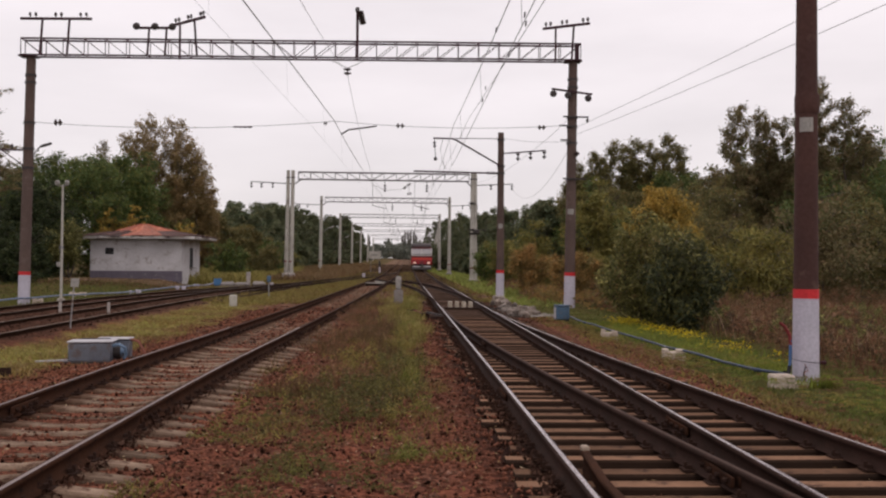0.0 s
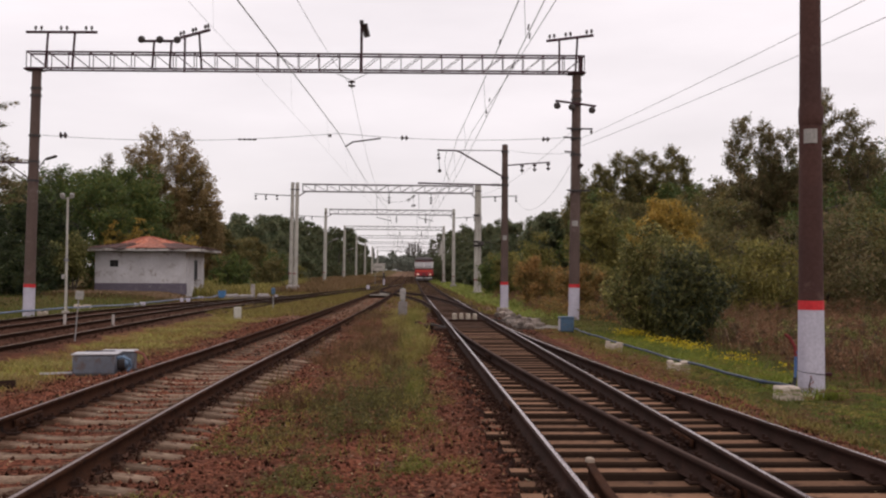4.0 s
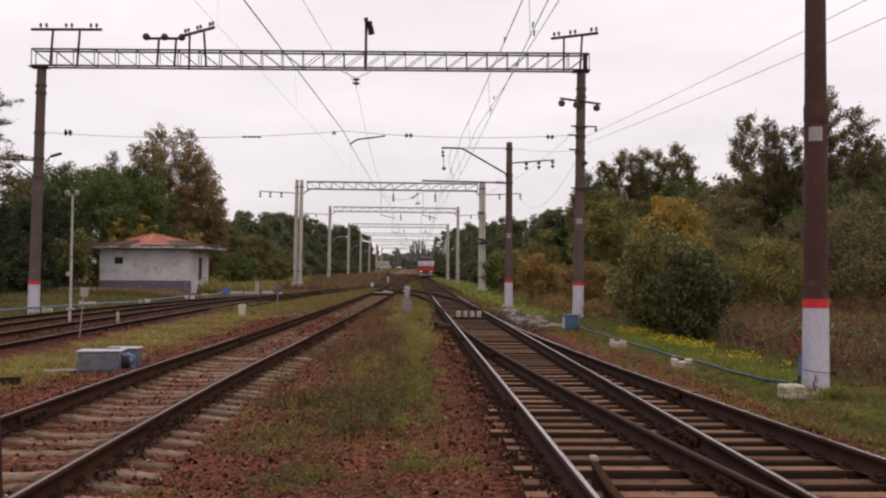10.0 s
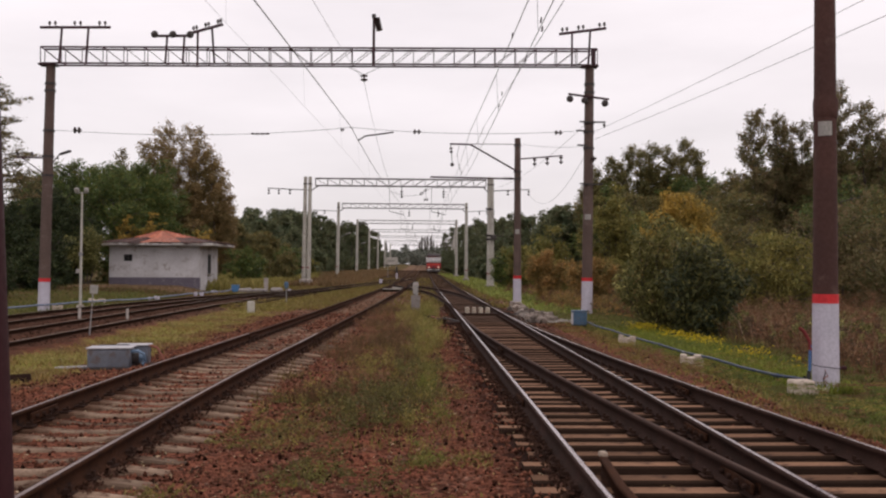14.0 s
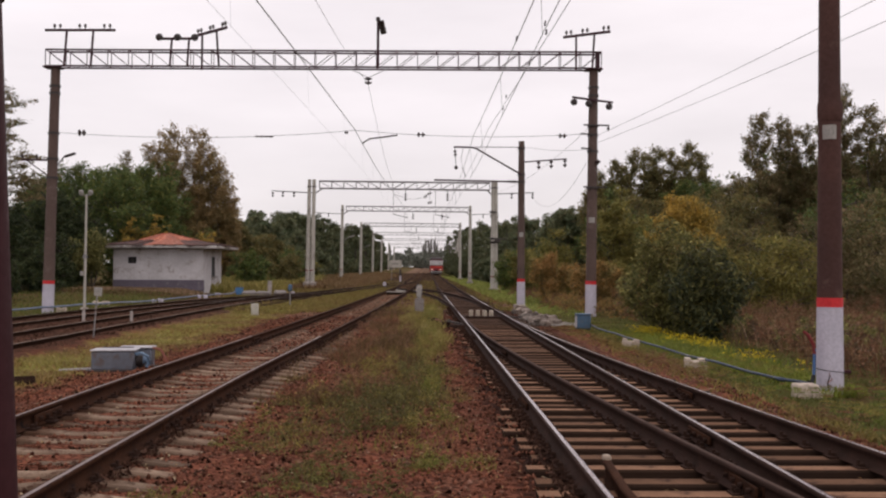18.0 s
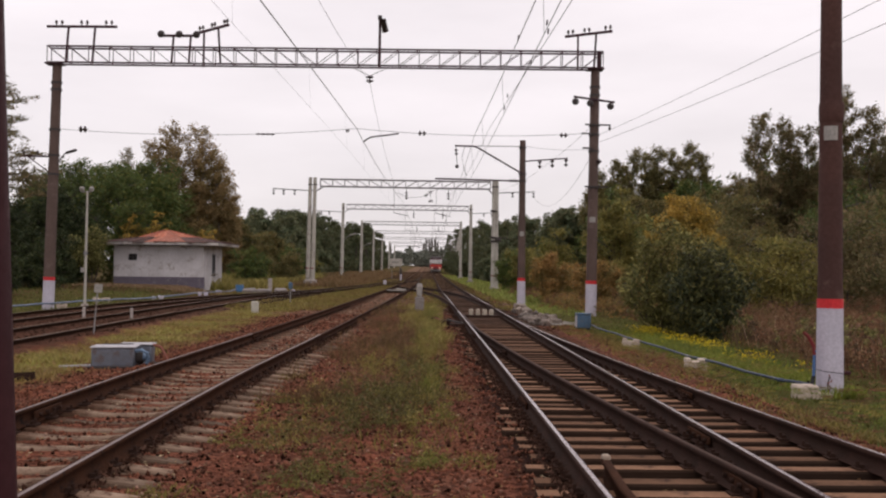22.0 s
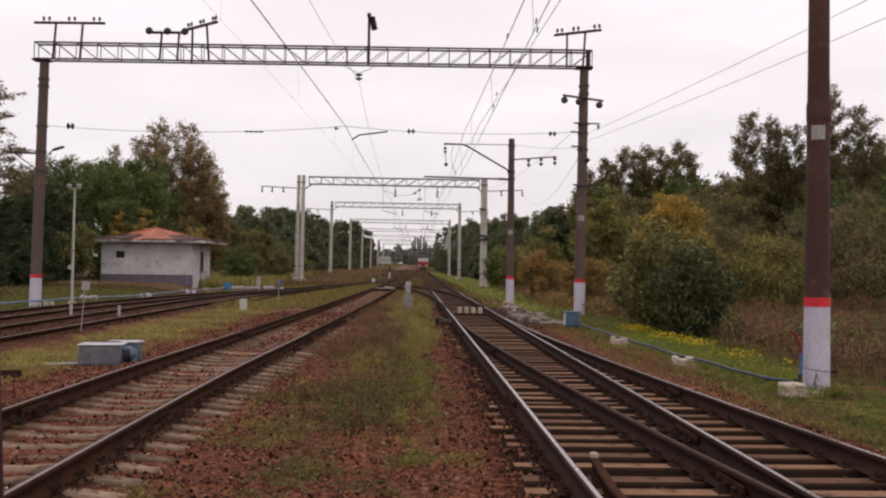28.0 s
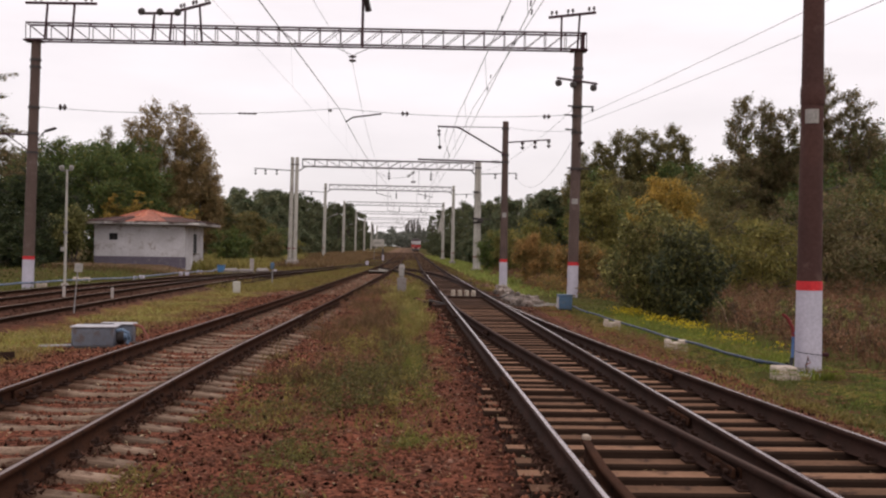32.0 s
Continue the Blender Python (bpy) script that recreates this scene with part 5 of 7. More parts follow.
grown("slender larch with sparse level branches", -24.95, 58, [(0.0, 0, 12.8, 2.9)], "leaf_airy", 12000, 0.085, 17, profile=((0, 0.9), (0.5, 1.0), (0.8, 0.75), (1, 0.25)), base=0.42, up=0.12, twigs=9, gather=0.1, step=3.4, flat=0.6, group=HUT_TREES)
tree("dark tree with browning crown beside the birch", -18.9, 104, 5.4, 3.0, "leaf_dark", 16000, 0.13, 18, base=0.03, group=HUT_TREES)
tree("low dark tree at the wood's edge", -17.4, 114, 4.6, 3.4, "leaf_dark", 14000, 0.14, 19, base=0.0, group=HUT_TREES)
grown("thin birch with a narrow sparse crown", -29.8, 100, [(0, 0, 12.9, 1.7)], "leaf_airy", 5200, 0.11, 20, base=0.4, bark="bark_pale", group=HUT_TREES, thin=0.4)
for k, (x, y, h, sp, m) in enumerate(((-24.2, 80, 8.6, 4.2, "leaf_green"), (-30.0, 80, 7.4, 4.6, "leaf_green"), (-30.0, 66, 5.2, 4.2, "leaf_deep"), (-24.6, 92, 9.8, 4.4, "leaf_green"), (-34.0, 90, 8, 5.0, "leaf_dark"))):
    tree("bushy green tree in the thicket behind the hut", x, y, h, sp, m, 15000, 0.12, 700 + k, base=0.0, group=HUT_TREES)
SHRUBS = "shrubs behind the hut"
grown("green and golden shrub hanging over the corner of the hut", -22.6, 68.6, [(-1.2, 0, 3.2, 0.9), (-0.1, 0.2, 3.7, 0.9), (0.6, -0.2, 3.3, 0.8)], "leaf_olive", 6500, 0.085, 57, profile=ROUND, base=0.3, name="shrub", category="shrub", group=SHRUBS, gather=0.16)
for k, (x, y, h) in enumerate(((-22.6, 77.9, 5.0), (-21.2, 78.2, 5.4), (-17.0, 78.0, 4.3))):
    tree("yellowing shrub behind the hut", x, y, h, 1.7, "leaf_gold", 2600, 0.1, 30 + k, base=0.1, trunks=3, name="shrub", category="shrub", group=SHRUBS)
for k, (x, y, h, m) in enumerate(((-24.6, 66, 3.6, "leaf_deep"), (-26.5, 58, 3.2, "leaf_deep"), (-23.5, 60, 2.6, "leaf_deep"), (-15.0, 86, 3.2, "leaf_green"), (-13.6, 98, 3.0, "leaf_dark"), (-14.5, 108, 3.8, "leaf_green"), (-22.8, 52, 2.4, "leaf_deep"), (-13.8, 120, 3.4, "leaf_lime"))):
    tree("low green shrub at the wood's edge", x, y, h, 2.3, m, 6000, 0.1, 300 + k, base=0.0, trunks=3, name="shrub", category="shrub", group=SHRUBS)

# trees on the field side
FIELD = "trees beyond the field"
for k, (x, y, stems, n) in enumerate(((18.3, 92, [(-2.6, 0, 9.8, 2.0), (-1.7, 0.5, 11.0, 2.0), (-0.5, 1, 12.2, 2.0), (0.9, -1, 12.9, 2.0)], 46000), (21.9, 93, [(-1.0, 0, 12.7, 1.9), (0.0, 1, 13.3, 2.0), (1.4, -1, 12.8, 1.9)], 36000), (25.0, 91, [(-0.6, 0, 13.2, 2.0), (0.9, 1, 12.3, 2.0), (2.0, 0, 9.4, 2.0)], 34000))):
    grown("dark alder with several upright stems", x, y, stems, "leaf_dark", n, 0.12, 41 + k, base=0.1, up=1.15, group=FIELD, gather=0.18, thin=0.45)
for k, (x, y, h, sp) in enumerate(((17.6, 97, 9.6, 3.0), (20.6, 98, 10.4, 3.0), (23.6, 97, 10.2, 3.0), (34.5, 76, 10.6, 3.4), (37.5, 70, 10.2, 3.6), (35.0, 66, 9.0, 3.2), (31.5, 77, 10.4, 3.0))):
    grown("lower dark tree filling the thicket", x, y, [(-0.4 * sp, 0, 0.92 * h, 0.55 * sp), (0, 0.5, h, 0.55 * sp), (0.4 * sp, -0.5, 0.9 * h, 0.55 * sp)], "leaf_dark" if k < 3 else "leaf_green", 20000, 0.12, 730 + k, profile=ROUND, base=0.03, group=FIELD, gather=0.28)
for k, (x, y, stems, n) in enumerate(((25.0, 74, [(-1.6, 0, 8.6, 1.9), (0.3, 0.5, 13.5, 2.2)], 26000), (27.6, 75, [(-0.5, 0, 13.2, 2.0), (0.7, 1, 12.9, 2.1), (1.6, 0, 12.5, 2.0)], 36000), (30.4, 71, [(-1.0, 0, 14.4, 2.0), (0.2, 1, 15.0, 2.1)], 30000), (32.8, 71, [(-0.6, 0, 13.2, 2.0), (0.7, 0, 11.2, 2.1), (1.8, 1, 9.6, 2.1)], 30000))):
    grown("tall airy tree with dark brownish leaves", x, y, stems, "leaf_airy", n, 0.1, 44 + k, base=0.08, up=0.95, group=FIELD, gather=0.15, thin=0.35)
grown("rounded dark green tree before the alders", 24.4, 88, [(-1.0, 0, 9.4, 2.0), (0.8, 0, 9.2, 2.0)], "leaf_green", 22000, 0.12, 40, profile=ROUND, base=0.05, group=FIELD, gather=0.24)
tree("spreading dark green tree", 29.0, 80, 9.6, 5.2, "leaf_green", 18000, 0.12, 48, base=0.0, group=FIELD)
tree("spreading dark green tree", 33.0, 64, 8.6, 4.8, "leaf_green", 18000, 0.11, 49, base=0.0, group=FIELD)
for k, (x, y, h, sp, m) in enumerate(((22.0, 77, 7.6, 4.0, "leaf_dark"), (26.5, 84, 8.8, 4.4, "leaf_dark"), (18.0, 80, 7.4, 4.0, "leaf_dark"), (31.0, 78, 9.4, 4.6, "leaf_dark"), (37.0, 76, 11.0, 5.0, "leaf_green"))):
    tree("lower dark tree filling the thicket", x, y, h, sp, m, 12000, 0.12, 720 + k, base=0.0, group=FIELD)
BUSHES = "bushes beside the track"
for k, (x, y, h, sp, leaf, n, size, label) in enumerate((
        (11.4, 58, 6.6, 2.5, "leaf_willow", 15000, 0.09, "rounded yellow-green willow bush"),
        (7.8, 84, 3.4, 2.2, "leaf_bright", 7000, 0.1, "fresh green bush beside the line"),
        (15.2, 42, 3.2, 2.6, "leaf_willow", 9000, 0.07, "yellowish-green bush by the field"),
        (18.6, 44, 5.2, 3.0, "leaf_airy", 12000, 0.075, "brownish-green bush by the field"),
        (22.6, 46, 5.4, 3.4, "leaf_dark", 13000, 0.08, "dark green bush by the field"),
        (17.5, 60, 6.0, 3.6, "leaf_dark", 13000, 0.09, "dark green bush by the field"),
        (10.0, 40, 3.0, 1.7, "leaf_rust", 7000, 0.06, "low rusty autumn bush"),
        (13.4, 66, 6.2, 3.4, "leaf_green", 13000, 0.09, "dark green bush by the field"),
        (20.5, 37, 3.0, 2.4, "leaf_airy", 9000, 0.065, "brownish-green bush by the field"),
        (9.4, 70, 4.2, 2.4, "leaf_lime", 8000, 0.09, "rounded yellow-green willow bush"),
        (8.6, 82, 4.0, 2.4, "leaf_willow", 8000, 0.1, "rounded yellow-green willow bush"),
        (24.0, 55, 6.4, 3.6, "leaf_green", 12000, 0.09, "dark green bush by the field"),
        (21.0, 68, 7.0, 4.0, "leaf_dark", 13000, 0.1, "dark green bush by the field"))):
    tree(label, x, y, h, sp, leaf, n, size, 500 + k, base=0.0, trunks=4, name="bush", category="bush", group=BUSHES, taper=0.4, full=leaf == "leaf_gold", puff=1.2)
grown("golden autumn bush at the field's edge", 12.2, 46, [(-0.9, 0, 4.9, 0.95), (-0.3, 0.4, 5.4, 0.95), (0.4, -0.3, 5.3, 0.95), (1.0, 0.2, 4.8, 0.9)], "leaf_gold", 20000, 0.07, 51, profile=ROUND, base=0.3, name="bush", category="bush", group=BUSHES, gather=0.15)
grown("olive bush under the golden one", 11.6, 44.5, [(-1.0, 0, 3.2, 1.1), (0.2, 0.4, 3.6, 1.1), (1.2, -0.3, 3.0, 1.1), (2.2, 0.3, 2.7, 1.0)], "leaf_willow", 17000, 0.07, 52, profile=ROUND, base=0.02, name="bush", category="bush", group=BUSHES, gather=0.15)
grown("low rusty golden autumn bush", 7.2, 56, [(-0.6, 0, 2.3, 0.8), (0.0, 0.3, 2.7, 0.8), (0.8, -0.3, 2.0, 0.8)], "leaf_rust", 9000, 0.07, 54, profile=ROUND, base=0.03, name="bush", category="bush", group=BUSHES, gather=0.13)
grown("brownish bush at the field's edge", 8.9, 52, [(-0.6, 0, 2.0, 0.9), (0.4, 0.3, 2.3, 0.9), (1.2, -0.3, 1.8, 0.8)], "leaf_rust", 9000, 0.07, 55, profile=ROUND, base=0.03, name="bush", category="bush", group=BUSHES, gather=0.14)
grown("dense dark green bush with glossy leaves at the verge", 7.95, 28.3, [(-0.5, 0, 1.8, 0.7), (-0.1, 0.3, 2.4, 0.75), (0.3, -0.3, 2.45, 0.8), (0.7, 0.3, 2.1, 0.8), (1.1, -0.1, 1.6, 0.7)], "leaf_bush", 15000, 0.068, 53, profile=ROUND, base=0.02, step=7, twigs=7, name="bush", category="bush", group=BUSHES, gather=0.12)
grown("olive bush with pale young leaves at the verge", 7.15, 29.8, [(-0.9, 0, 1.7, 0.6), (-0.45, 0.3, 2.9, 0.6), (0.1, -0.2, 3.45, 0.65), (0.75, 0.2, 3.0, 0.7), (1.35, 0, 2.9, 0.7), (2.0, 0.3, 2.0, 0.6)], "leaf_olive", 12500, 0.064, 56, profile=ROUND, base=0.06, step=4.5, thin=0.3, name="bush", category="bush", group=BUSHES, gather=0.12)
for k in range(9):
    tree("dense green bush close to the far track", 8.2 + 0.5 * (k % 3), 195 + 16 * k, 5.0 + 1.2 * (k % 2), 2.6, "leaf_woods", 2600, 0.2, 760 + k, base=0.0, trunks=3, name="bush", category="bush", group=BUSHES)
rndw = random.Random(5)
LEFT_TOPS = ((110, 5.2), (130, 6.4), (150, 8.0), (200, 10.6), (240, 11.6), (320, 11.4), (500, 12.5), (700, 13))
spots = []
for k in range(46):
    y = 116 + k * k * 0.26
    spots.append((-16.5 - rndw.uniform(0, 6) - 0.01 * y, y, shape_at(LEFT_TOPS, y) + rndw.uniform(-0.9, 1.0), rndw.uniform(3.2, 4.4)))
    spots.append((-25 - rndw.uniform(0, 8) - 0.01 * y, y + 4, 1.15 * shape_at(LEFT_TOPS, y) + rndw.uniform(-1, 1.2), rndw.uniform(3.6, 4.8)))
    spots.append((-19 - rndw.uniform(0, 4) - 0.01 * y, y + 5, shape_at(LEFT_TOPS, y) + rndw.uniform(-1.2, 0.6), rndw.uniform(3.2, 4.2)))
    spots.append((-14.5 - rndw.uniform(0, 2), y + 2, 2.6 + rndw.uniform(-0.6, 1.0), rndw.uniform(2.2, 3.0)))
for k in range(12):
    spots.append((-13.4 - rndw.uniform(0, 2.2), 205 + 11 * k, shape_at(LEFT_TOPS, 205 + 11 * k) + rndw.uniform(-0.4, 1.4), rndw.uniform(2.6, 3.4)))
woods("woods_left", "mixed green autumn woods beyond the siding", spots, "leaf_woods", 2600, 0.27, 61)
spots = []
for k in range(46):
    y = 92 + k * k * 0.28
    spots.append((13.0 + rndw.uniform(0, 5) + 0.004 * y, y + 8, 7.6 + min(12, (y - 92) * 0.032) + rndw.uniform(-0.8, 1.2), rndw.uniform(3.0, 4.0)))
    spots.append((21 + rndw.uniform(0, 9) + 0.01 * y, y + 12, 9.8 + min(12, (y - 92) * 0.032) + rndw.uniform(-1, 1.5), rndw.uniform(3.4, 4.6)))
    spots.append((10.2 + rndw.uniform(0, 2.4), y + 4, 2.8 + rndw.uniform(-0.6, 1.2), rndw.uniform(2.0, 2.8)))
woods("woods_right", "dark green woods along the line", spots, "leaf_woods", 2600, 0.27, 62)
spots = [(rndw.uniform(-75, 95), 640 + rndw.uniform(0, 160), rndw.uniform(7, 12.5), rndw.uniform(6, 9)) for k in range(150)]
poplars = [(x + rndw.uniform(-0.4, 0.4), 700 + rndw.uniform(0, 30), h, 1.5) for x, h in ((0.6, 17), (2.3, 20.5), (4.4, 20), (5.9, 21), (8.6, 20.5), (10.4, 17), (13, 14), (15.5, 15), (18, 14), (21, 16), (-24, 15), (-28, 17), (-33, 15))]
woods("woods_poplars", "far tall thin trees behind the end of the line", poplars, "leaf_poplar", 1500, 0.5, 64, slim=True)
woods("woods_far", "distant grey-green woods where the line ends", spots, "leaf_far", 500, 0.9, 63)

# ---- grass, weeds, stones ----
def strip(x, y):
    """The overgrown strip between the two tracks."""
    edge = smooth(-1.7, -0.7, x) * (1 - smooth(0.25, 0.75, x))
    return edge * smooth(9, 17, y) * smooth(0.02, 0.4, noise.noise((x * 0.9, y * 0.6, 1.0)))


blades("track_grass", "dry yellow-green grass growing in the ballast between the tracks", strew(6500, -2.2, 0.8, 9.5, 50, 71, strip, 1.4), 0.13, 0.006, M["grass_olive"], 71, 0.6)
blades("ballast_weeds", "sparse weeds rooted in the near ballast", strew(5200, -2.4, 0.7, 6, 20, 73, lambda x, y: smooth(0.05, 0.4, noise.noise((x * 1.1, y * 0.9, 9)))), 0.06, 0.008, M["grass_olive"], 73, 0.9)
blades("tall_strip_weeds", "taller dull brown weeds in the ballast strip", strew(5200, -2.3, 0.0, 13.5, 44, 74, lambda x, y: smooth(-0.1, 0.3, noise.noise((x * 0.9, y * 0.45, 7.0))) * smooth(-2.4, -1.2, x), 1.3), 0.3, 0.006, M["grass_brown"], 74, 0.55)


def weed_patch(name, label, spots, per, size, material, seed, high=0.25):
    """Leafy weeds: spots (x, y, half width, half depth, clumps), small leaves gathered in low clumps."""
    rng, rnd = np.random.default_rng(seed), random.Random(seed)
    cl = []
    for x, y, a, b, n in spots:
        for _ in range(n):
            px, py = x + rnd.gauss(0, 0.5) * a, y + rnd.gauss(0, 0.5) * b
            r = rnd.uniform(0.05, 0.13)
            cl.append((px, py, ground_z(px, py) + rnd.uniform(0.02, high), r))
    pts = crown_points(cl, per * len(cl), rng, 1.2)
    pts[:, 2] = np.maximum(pts[:, 2], 0.0)
    v, f = leaves(pts, size, rng)
    tagged(raw(name, v, f, material), label, "weeds", kind="stuff")


weed_patch("strip_weeds_dark", "dark green leafy weeds in the ballast strip", [(-0.45, 12.9, 0.65, 1.7, 95), (-0.2, 16.5, 0.5, 2.5, 40), (-0.6, 11.5, 0.5, 0.8, 30)], 60, 0.019, M["weed_green"], 171, 0.3)
weed_patch("strip_moss", "low mossy weeds in the near ballast", [(-1.0, 9.2, 0.3, 1.2, 40), (-1.6, 12.2, 0.5, 2.6, 32), (-1.3, 7.6, 0.4, 0.9, 30), (-0.4, 8.6, 0.4, 1.0, 24)], 40, 0.014, M["weed_green"], 178, 0.05)
weed_patch("strip_weeds_yellow", "yellowing leafy weeds in the ballast strip", [(-0.8, 17.3, 0.5, 2.2, 36), (0.05, 22, 0.35, 6, 56), (-0.1, 33, 0.4, 7, 56), (-0.1, 11.6, 0.22, 1.6, 16), (-1.5, 13.0, 0.4, 3.0, 14)], 44, 0.018, M["weed_yellow"], 172, 0.3)
weed_patch("strip_weeds_brown", "withered reddish-brown weeds in the ballast strip", [(-1.1, 24, 0.9, 5, 110), (-1.4, 34, 1.0, 6, 90), (-0.9, 14.5, 0.7, 2.5, 46)], 44, 0.018, M["scrub"], 173, 0.3)
weed_patch("strip_tufts_green", "small fresh green tufts in the near ballast", [(0.08, 9.5, 0.13, 0.45, 18), (-0.95, 8.6, 0.2, 0.7, 14), (-1.9, 10.6, 0.3, 0.8, 14), (0.3, 12.5, 0.15, 1.4, 16)], 36, 0.014, M["grass_patch"], 174, 0.07)
blades("verge_grass_left", "short yellow-green grass between the track and the siding", strew(23000, -8.0, -5.0, 13, 98, 75, lambda x, y: 0 if abs(x - siding_x(y)) < 1.2 or abs(x - outer_siding_x(min(y, 70))) < 1.2 else (0.25 + 0.75 * patchy(x, y, 0.5, 2.0)) * smooth(-5.4, -6.2, x + 0.9 * (1 - smooth(15, 22, y)) + 0.5 * noise.noise((x, y * 0.7, 5)) - 0.7 * smooth(30, 50, y)), 1.7), 0.09, 0.012, M["grass_dry"], 75, 0.7)
blades("verge_grass_left_green", "short green grass between the track and the siding", strew(18000, -8.0, -5.3, 13, 75, 76, lambda x, y: patchy(x, y, 0.6, 3.0) * smooth(-5.4, -6.2, x + 0.9 * (1 - smooth(15, 22, y)) + 0.5 * noise.noise((x, y * 0.7, 5))), 1.7), 0.1, 0.011, M["grass_left"], 76, 0.7)
blades("strip_far_grass", "bright tall grass at the far end of the ballast strip", strew(3600, -0.9, 0.9, 24, 47, 96, lambda x, y: smooth(-0.2, 0.35, noise.noise((x * 1.1, y * 0.4, 51))) * smooth(-0.9, -0.3, x) * (1 - smooth(0.4, 0.9, x)), 1.0), 0.24, 0.01, M["grass_left"], 96, 0.5)
blades("verge_grass_far", "short olive grass between the siding and the neighbouring track", [(x, y, ground_z(x, y)) for y, q in ((42 + 52 * random.Random(k).random() ** 1.2, random.Random(k + 90000).random()) for k in range(9000)) for x in [siding_x(y) + 1.0 + q * (left_x(y) - siding_x(y) - 2.1)] if left_x(y) - siding_x(y) > 2.4], 0.13, 0.026, M["grass_olive"], 95, 0.7)
blades("verge_grass_right", "green grass on the verge beside the turnout", strew(26000, 4.9, 8.6, 10, 90, 77, lambda x, y: smooth(4.6, 5.5, x + 0.9 * noise.noise((x * 0.9, y * 0.9, 5))) * (0.3 + 0.7 * patchy(x, y, 0.7, 22)), 1.8), 0.085, 0.011, M["grass_verge"], 77, 0.7)
blades("verge_edge_grass", "sparse brownish grass creeping into the ballast beside the turnout", strew(8000, 4.2, 5.6, 11, 34, 103, lambda x, y: smooth(turnout_x(min(y, 31)) + 1.2, turnout_x(min(y, 31)) + 2.2, x) * (0.2 + 0.8 * patchy(x, y, 1.1, 83)), 1.5), 0.075, 0.01, M["grass_olive"], 103, 0.8)
blades("verge_grass_west", "rough green grass beyond the sidings", strew(16000, -24, -13.8, 34, 100, 78, lambda x, y: 0 if (x < -15 and y > 69.5) and (x > -22 and y < 76) else 1, 1.2), 0.13, 0.025, M["grass_verge"], 78, 0.6)
blades("field_weeds", "tall brown withered weeds in the field", strew(6500, 7.8, 24, 15, 48, 79, lambda x, y: smooth(7.4, 9.6, x + 0.8 * noise.noise((x * 0.7, y * 0.7, 6)) - 0.02 * (y - 15)) * (0.5 + 0.5 * patchy(x, y, 0.3, 8)), 1.4), 0.62, 0.012, M["weeds"], 79, 0.4)
blades("field_weeds_green", "rank green weeds among the withered ones", strew(16000, 7.6, 26, 15, 60, 80, lambda x, y: smooth(7.6, 9.2, x) * patchy(x, y, 0.25, 12), 1.3), 0.6, 0.014, M["grass_dull"], 80, 0.4)
blades("far_weeds_left", "brown and green weeds beside the far tracks", strew(22000, -22, -5.0, 88, 240, 81, lambda x, y: smooth(-5.4, -6.6, x + 0.04 * max(0, 110 - y)), 1.6), 0.5, 0.05, M["bank_weeds"], 81, 0.35)
blades("far_bank_left", "tall rank green weeds along the far siding", strew(14000, -19, -11.8, 72, 120, 82, None, 1.2), 0.75, 0.045, M["grass_left"], 82, 0.4)
blades("far_verge_right", "green grass along the far verge", strew(10000, 4.4, 9, 56, 230, 83, None, 1.8), 0.28, 0.045, M["grass_lime"], 83, 0.5)
blades("verge_lime_tufts", "bright lime grass at the feet of the poles", strew(3600, 4.8, 7.4, 42, 66, 98, lambda x, y: 0.15 + 0.85 * patchy(x, y, 0.5, 71)), 0.2, 0.022, M["grass_lime"], 98, 0.6)
blades("hut_weeds", "dry weeds at the foot of the hut", strew(6000, -23, -14, 60, 69.6, 84, None), 0.13, 0.022, M["grass_brown"], 84, 0.6)
blades("hut_straw", "bleached straw-coloured grass on the bank before the hut", strew(5200, -22.5, -12.8, 63.5, 69.7, 100, lambda x, y: 0.2 + 0.8 * patchy(x, y, 0.4, 19)), 0.16, 0.022, M["straw"], 100, 0.6)

blades("strip_edge_grass", "narrow line of tall yellow-green grass along the ballast strip", strew(5200, -0.5, 0.75, 12, 48, 88, lambda x, y: math.exp(-((x - 0.08 - 0.006 * (y - 14) - 0.16 * noise.noise((0, y * 0.4, 2))) / (0.13 + 0.006 * (y - 12))) ** 2) * smooth(-0.2, 0.4, noise.noise((x * 1.6, y * 0.5, 31))), 1.0), 0.22, 0.006, M["grass_patch"], 88, 0.5)
blades("far_track_weeds", "short brown and green weeds on the far track bed", strew(14000, -7.0, 5.0, 44, 150, 89, lambda x, y: (0.3 + 0.7 * patchy(x, y, 0.6, 33)) * (0 if abs(x - main_x(y)) < 1.0 or abs(x - left_x(y)) < 1.0 else 1), 1.3), 0.14, 0.03, M["grass_olive"], 89, 0.6)


blades("far_left_grass", "olive grass where the siding nears the far tracks", strew(9000, -15, -3.6, 62, 112, 101, lambda x, y: 0 if abs(x - siding_x(y)) < 1.0 or abs(x - left_x(y)) < 1.0 else 1, 1.2), 0.16, 0.03, M["grass_olive"], 101, 0.6)
blades("far_bed_weeds", "low dark withered weeds on the far track bed", strew(15000, -8, 4.6, 84, 300, 102, None, 1.5), 0.13, 0.07, M["bank_dark"], 102, 0.5)


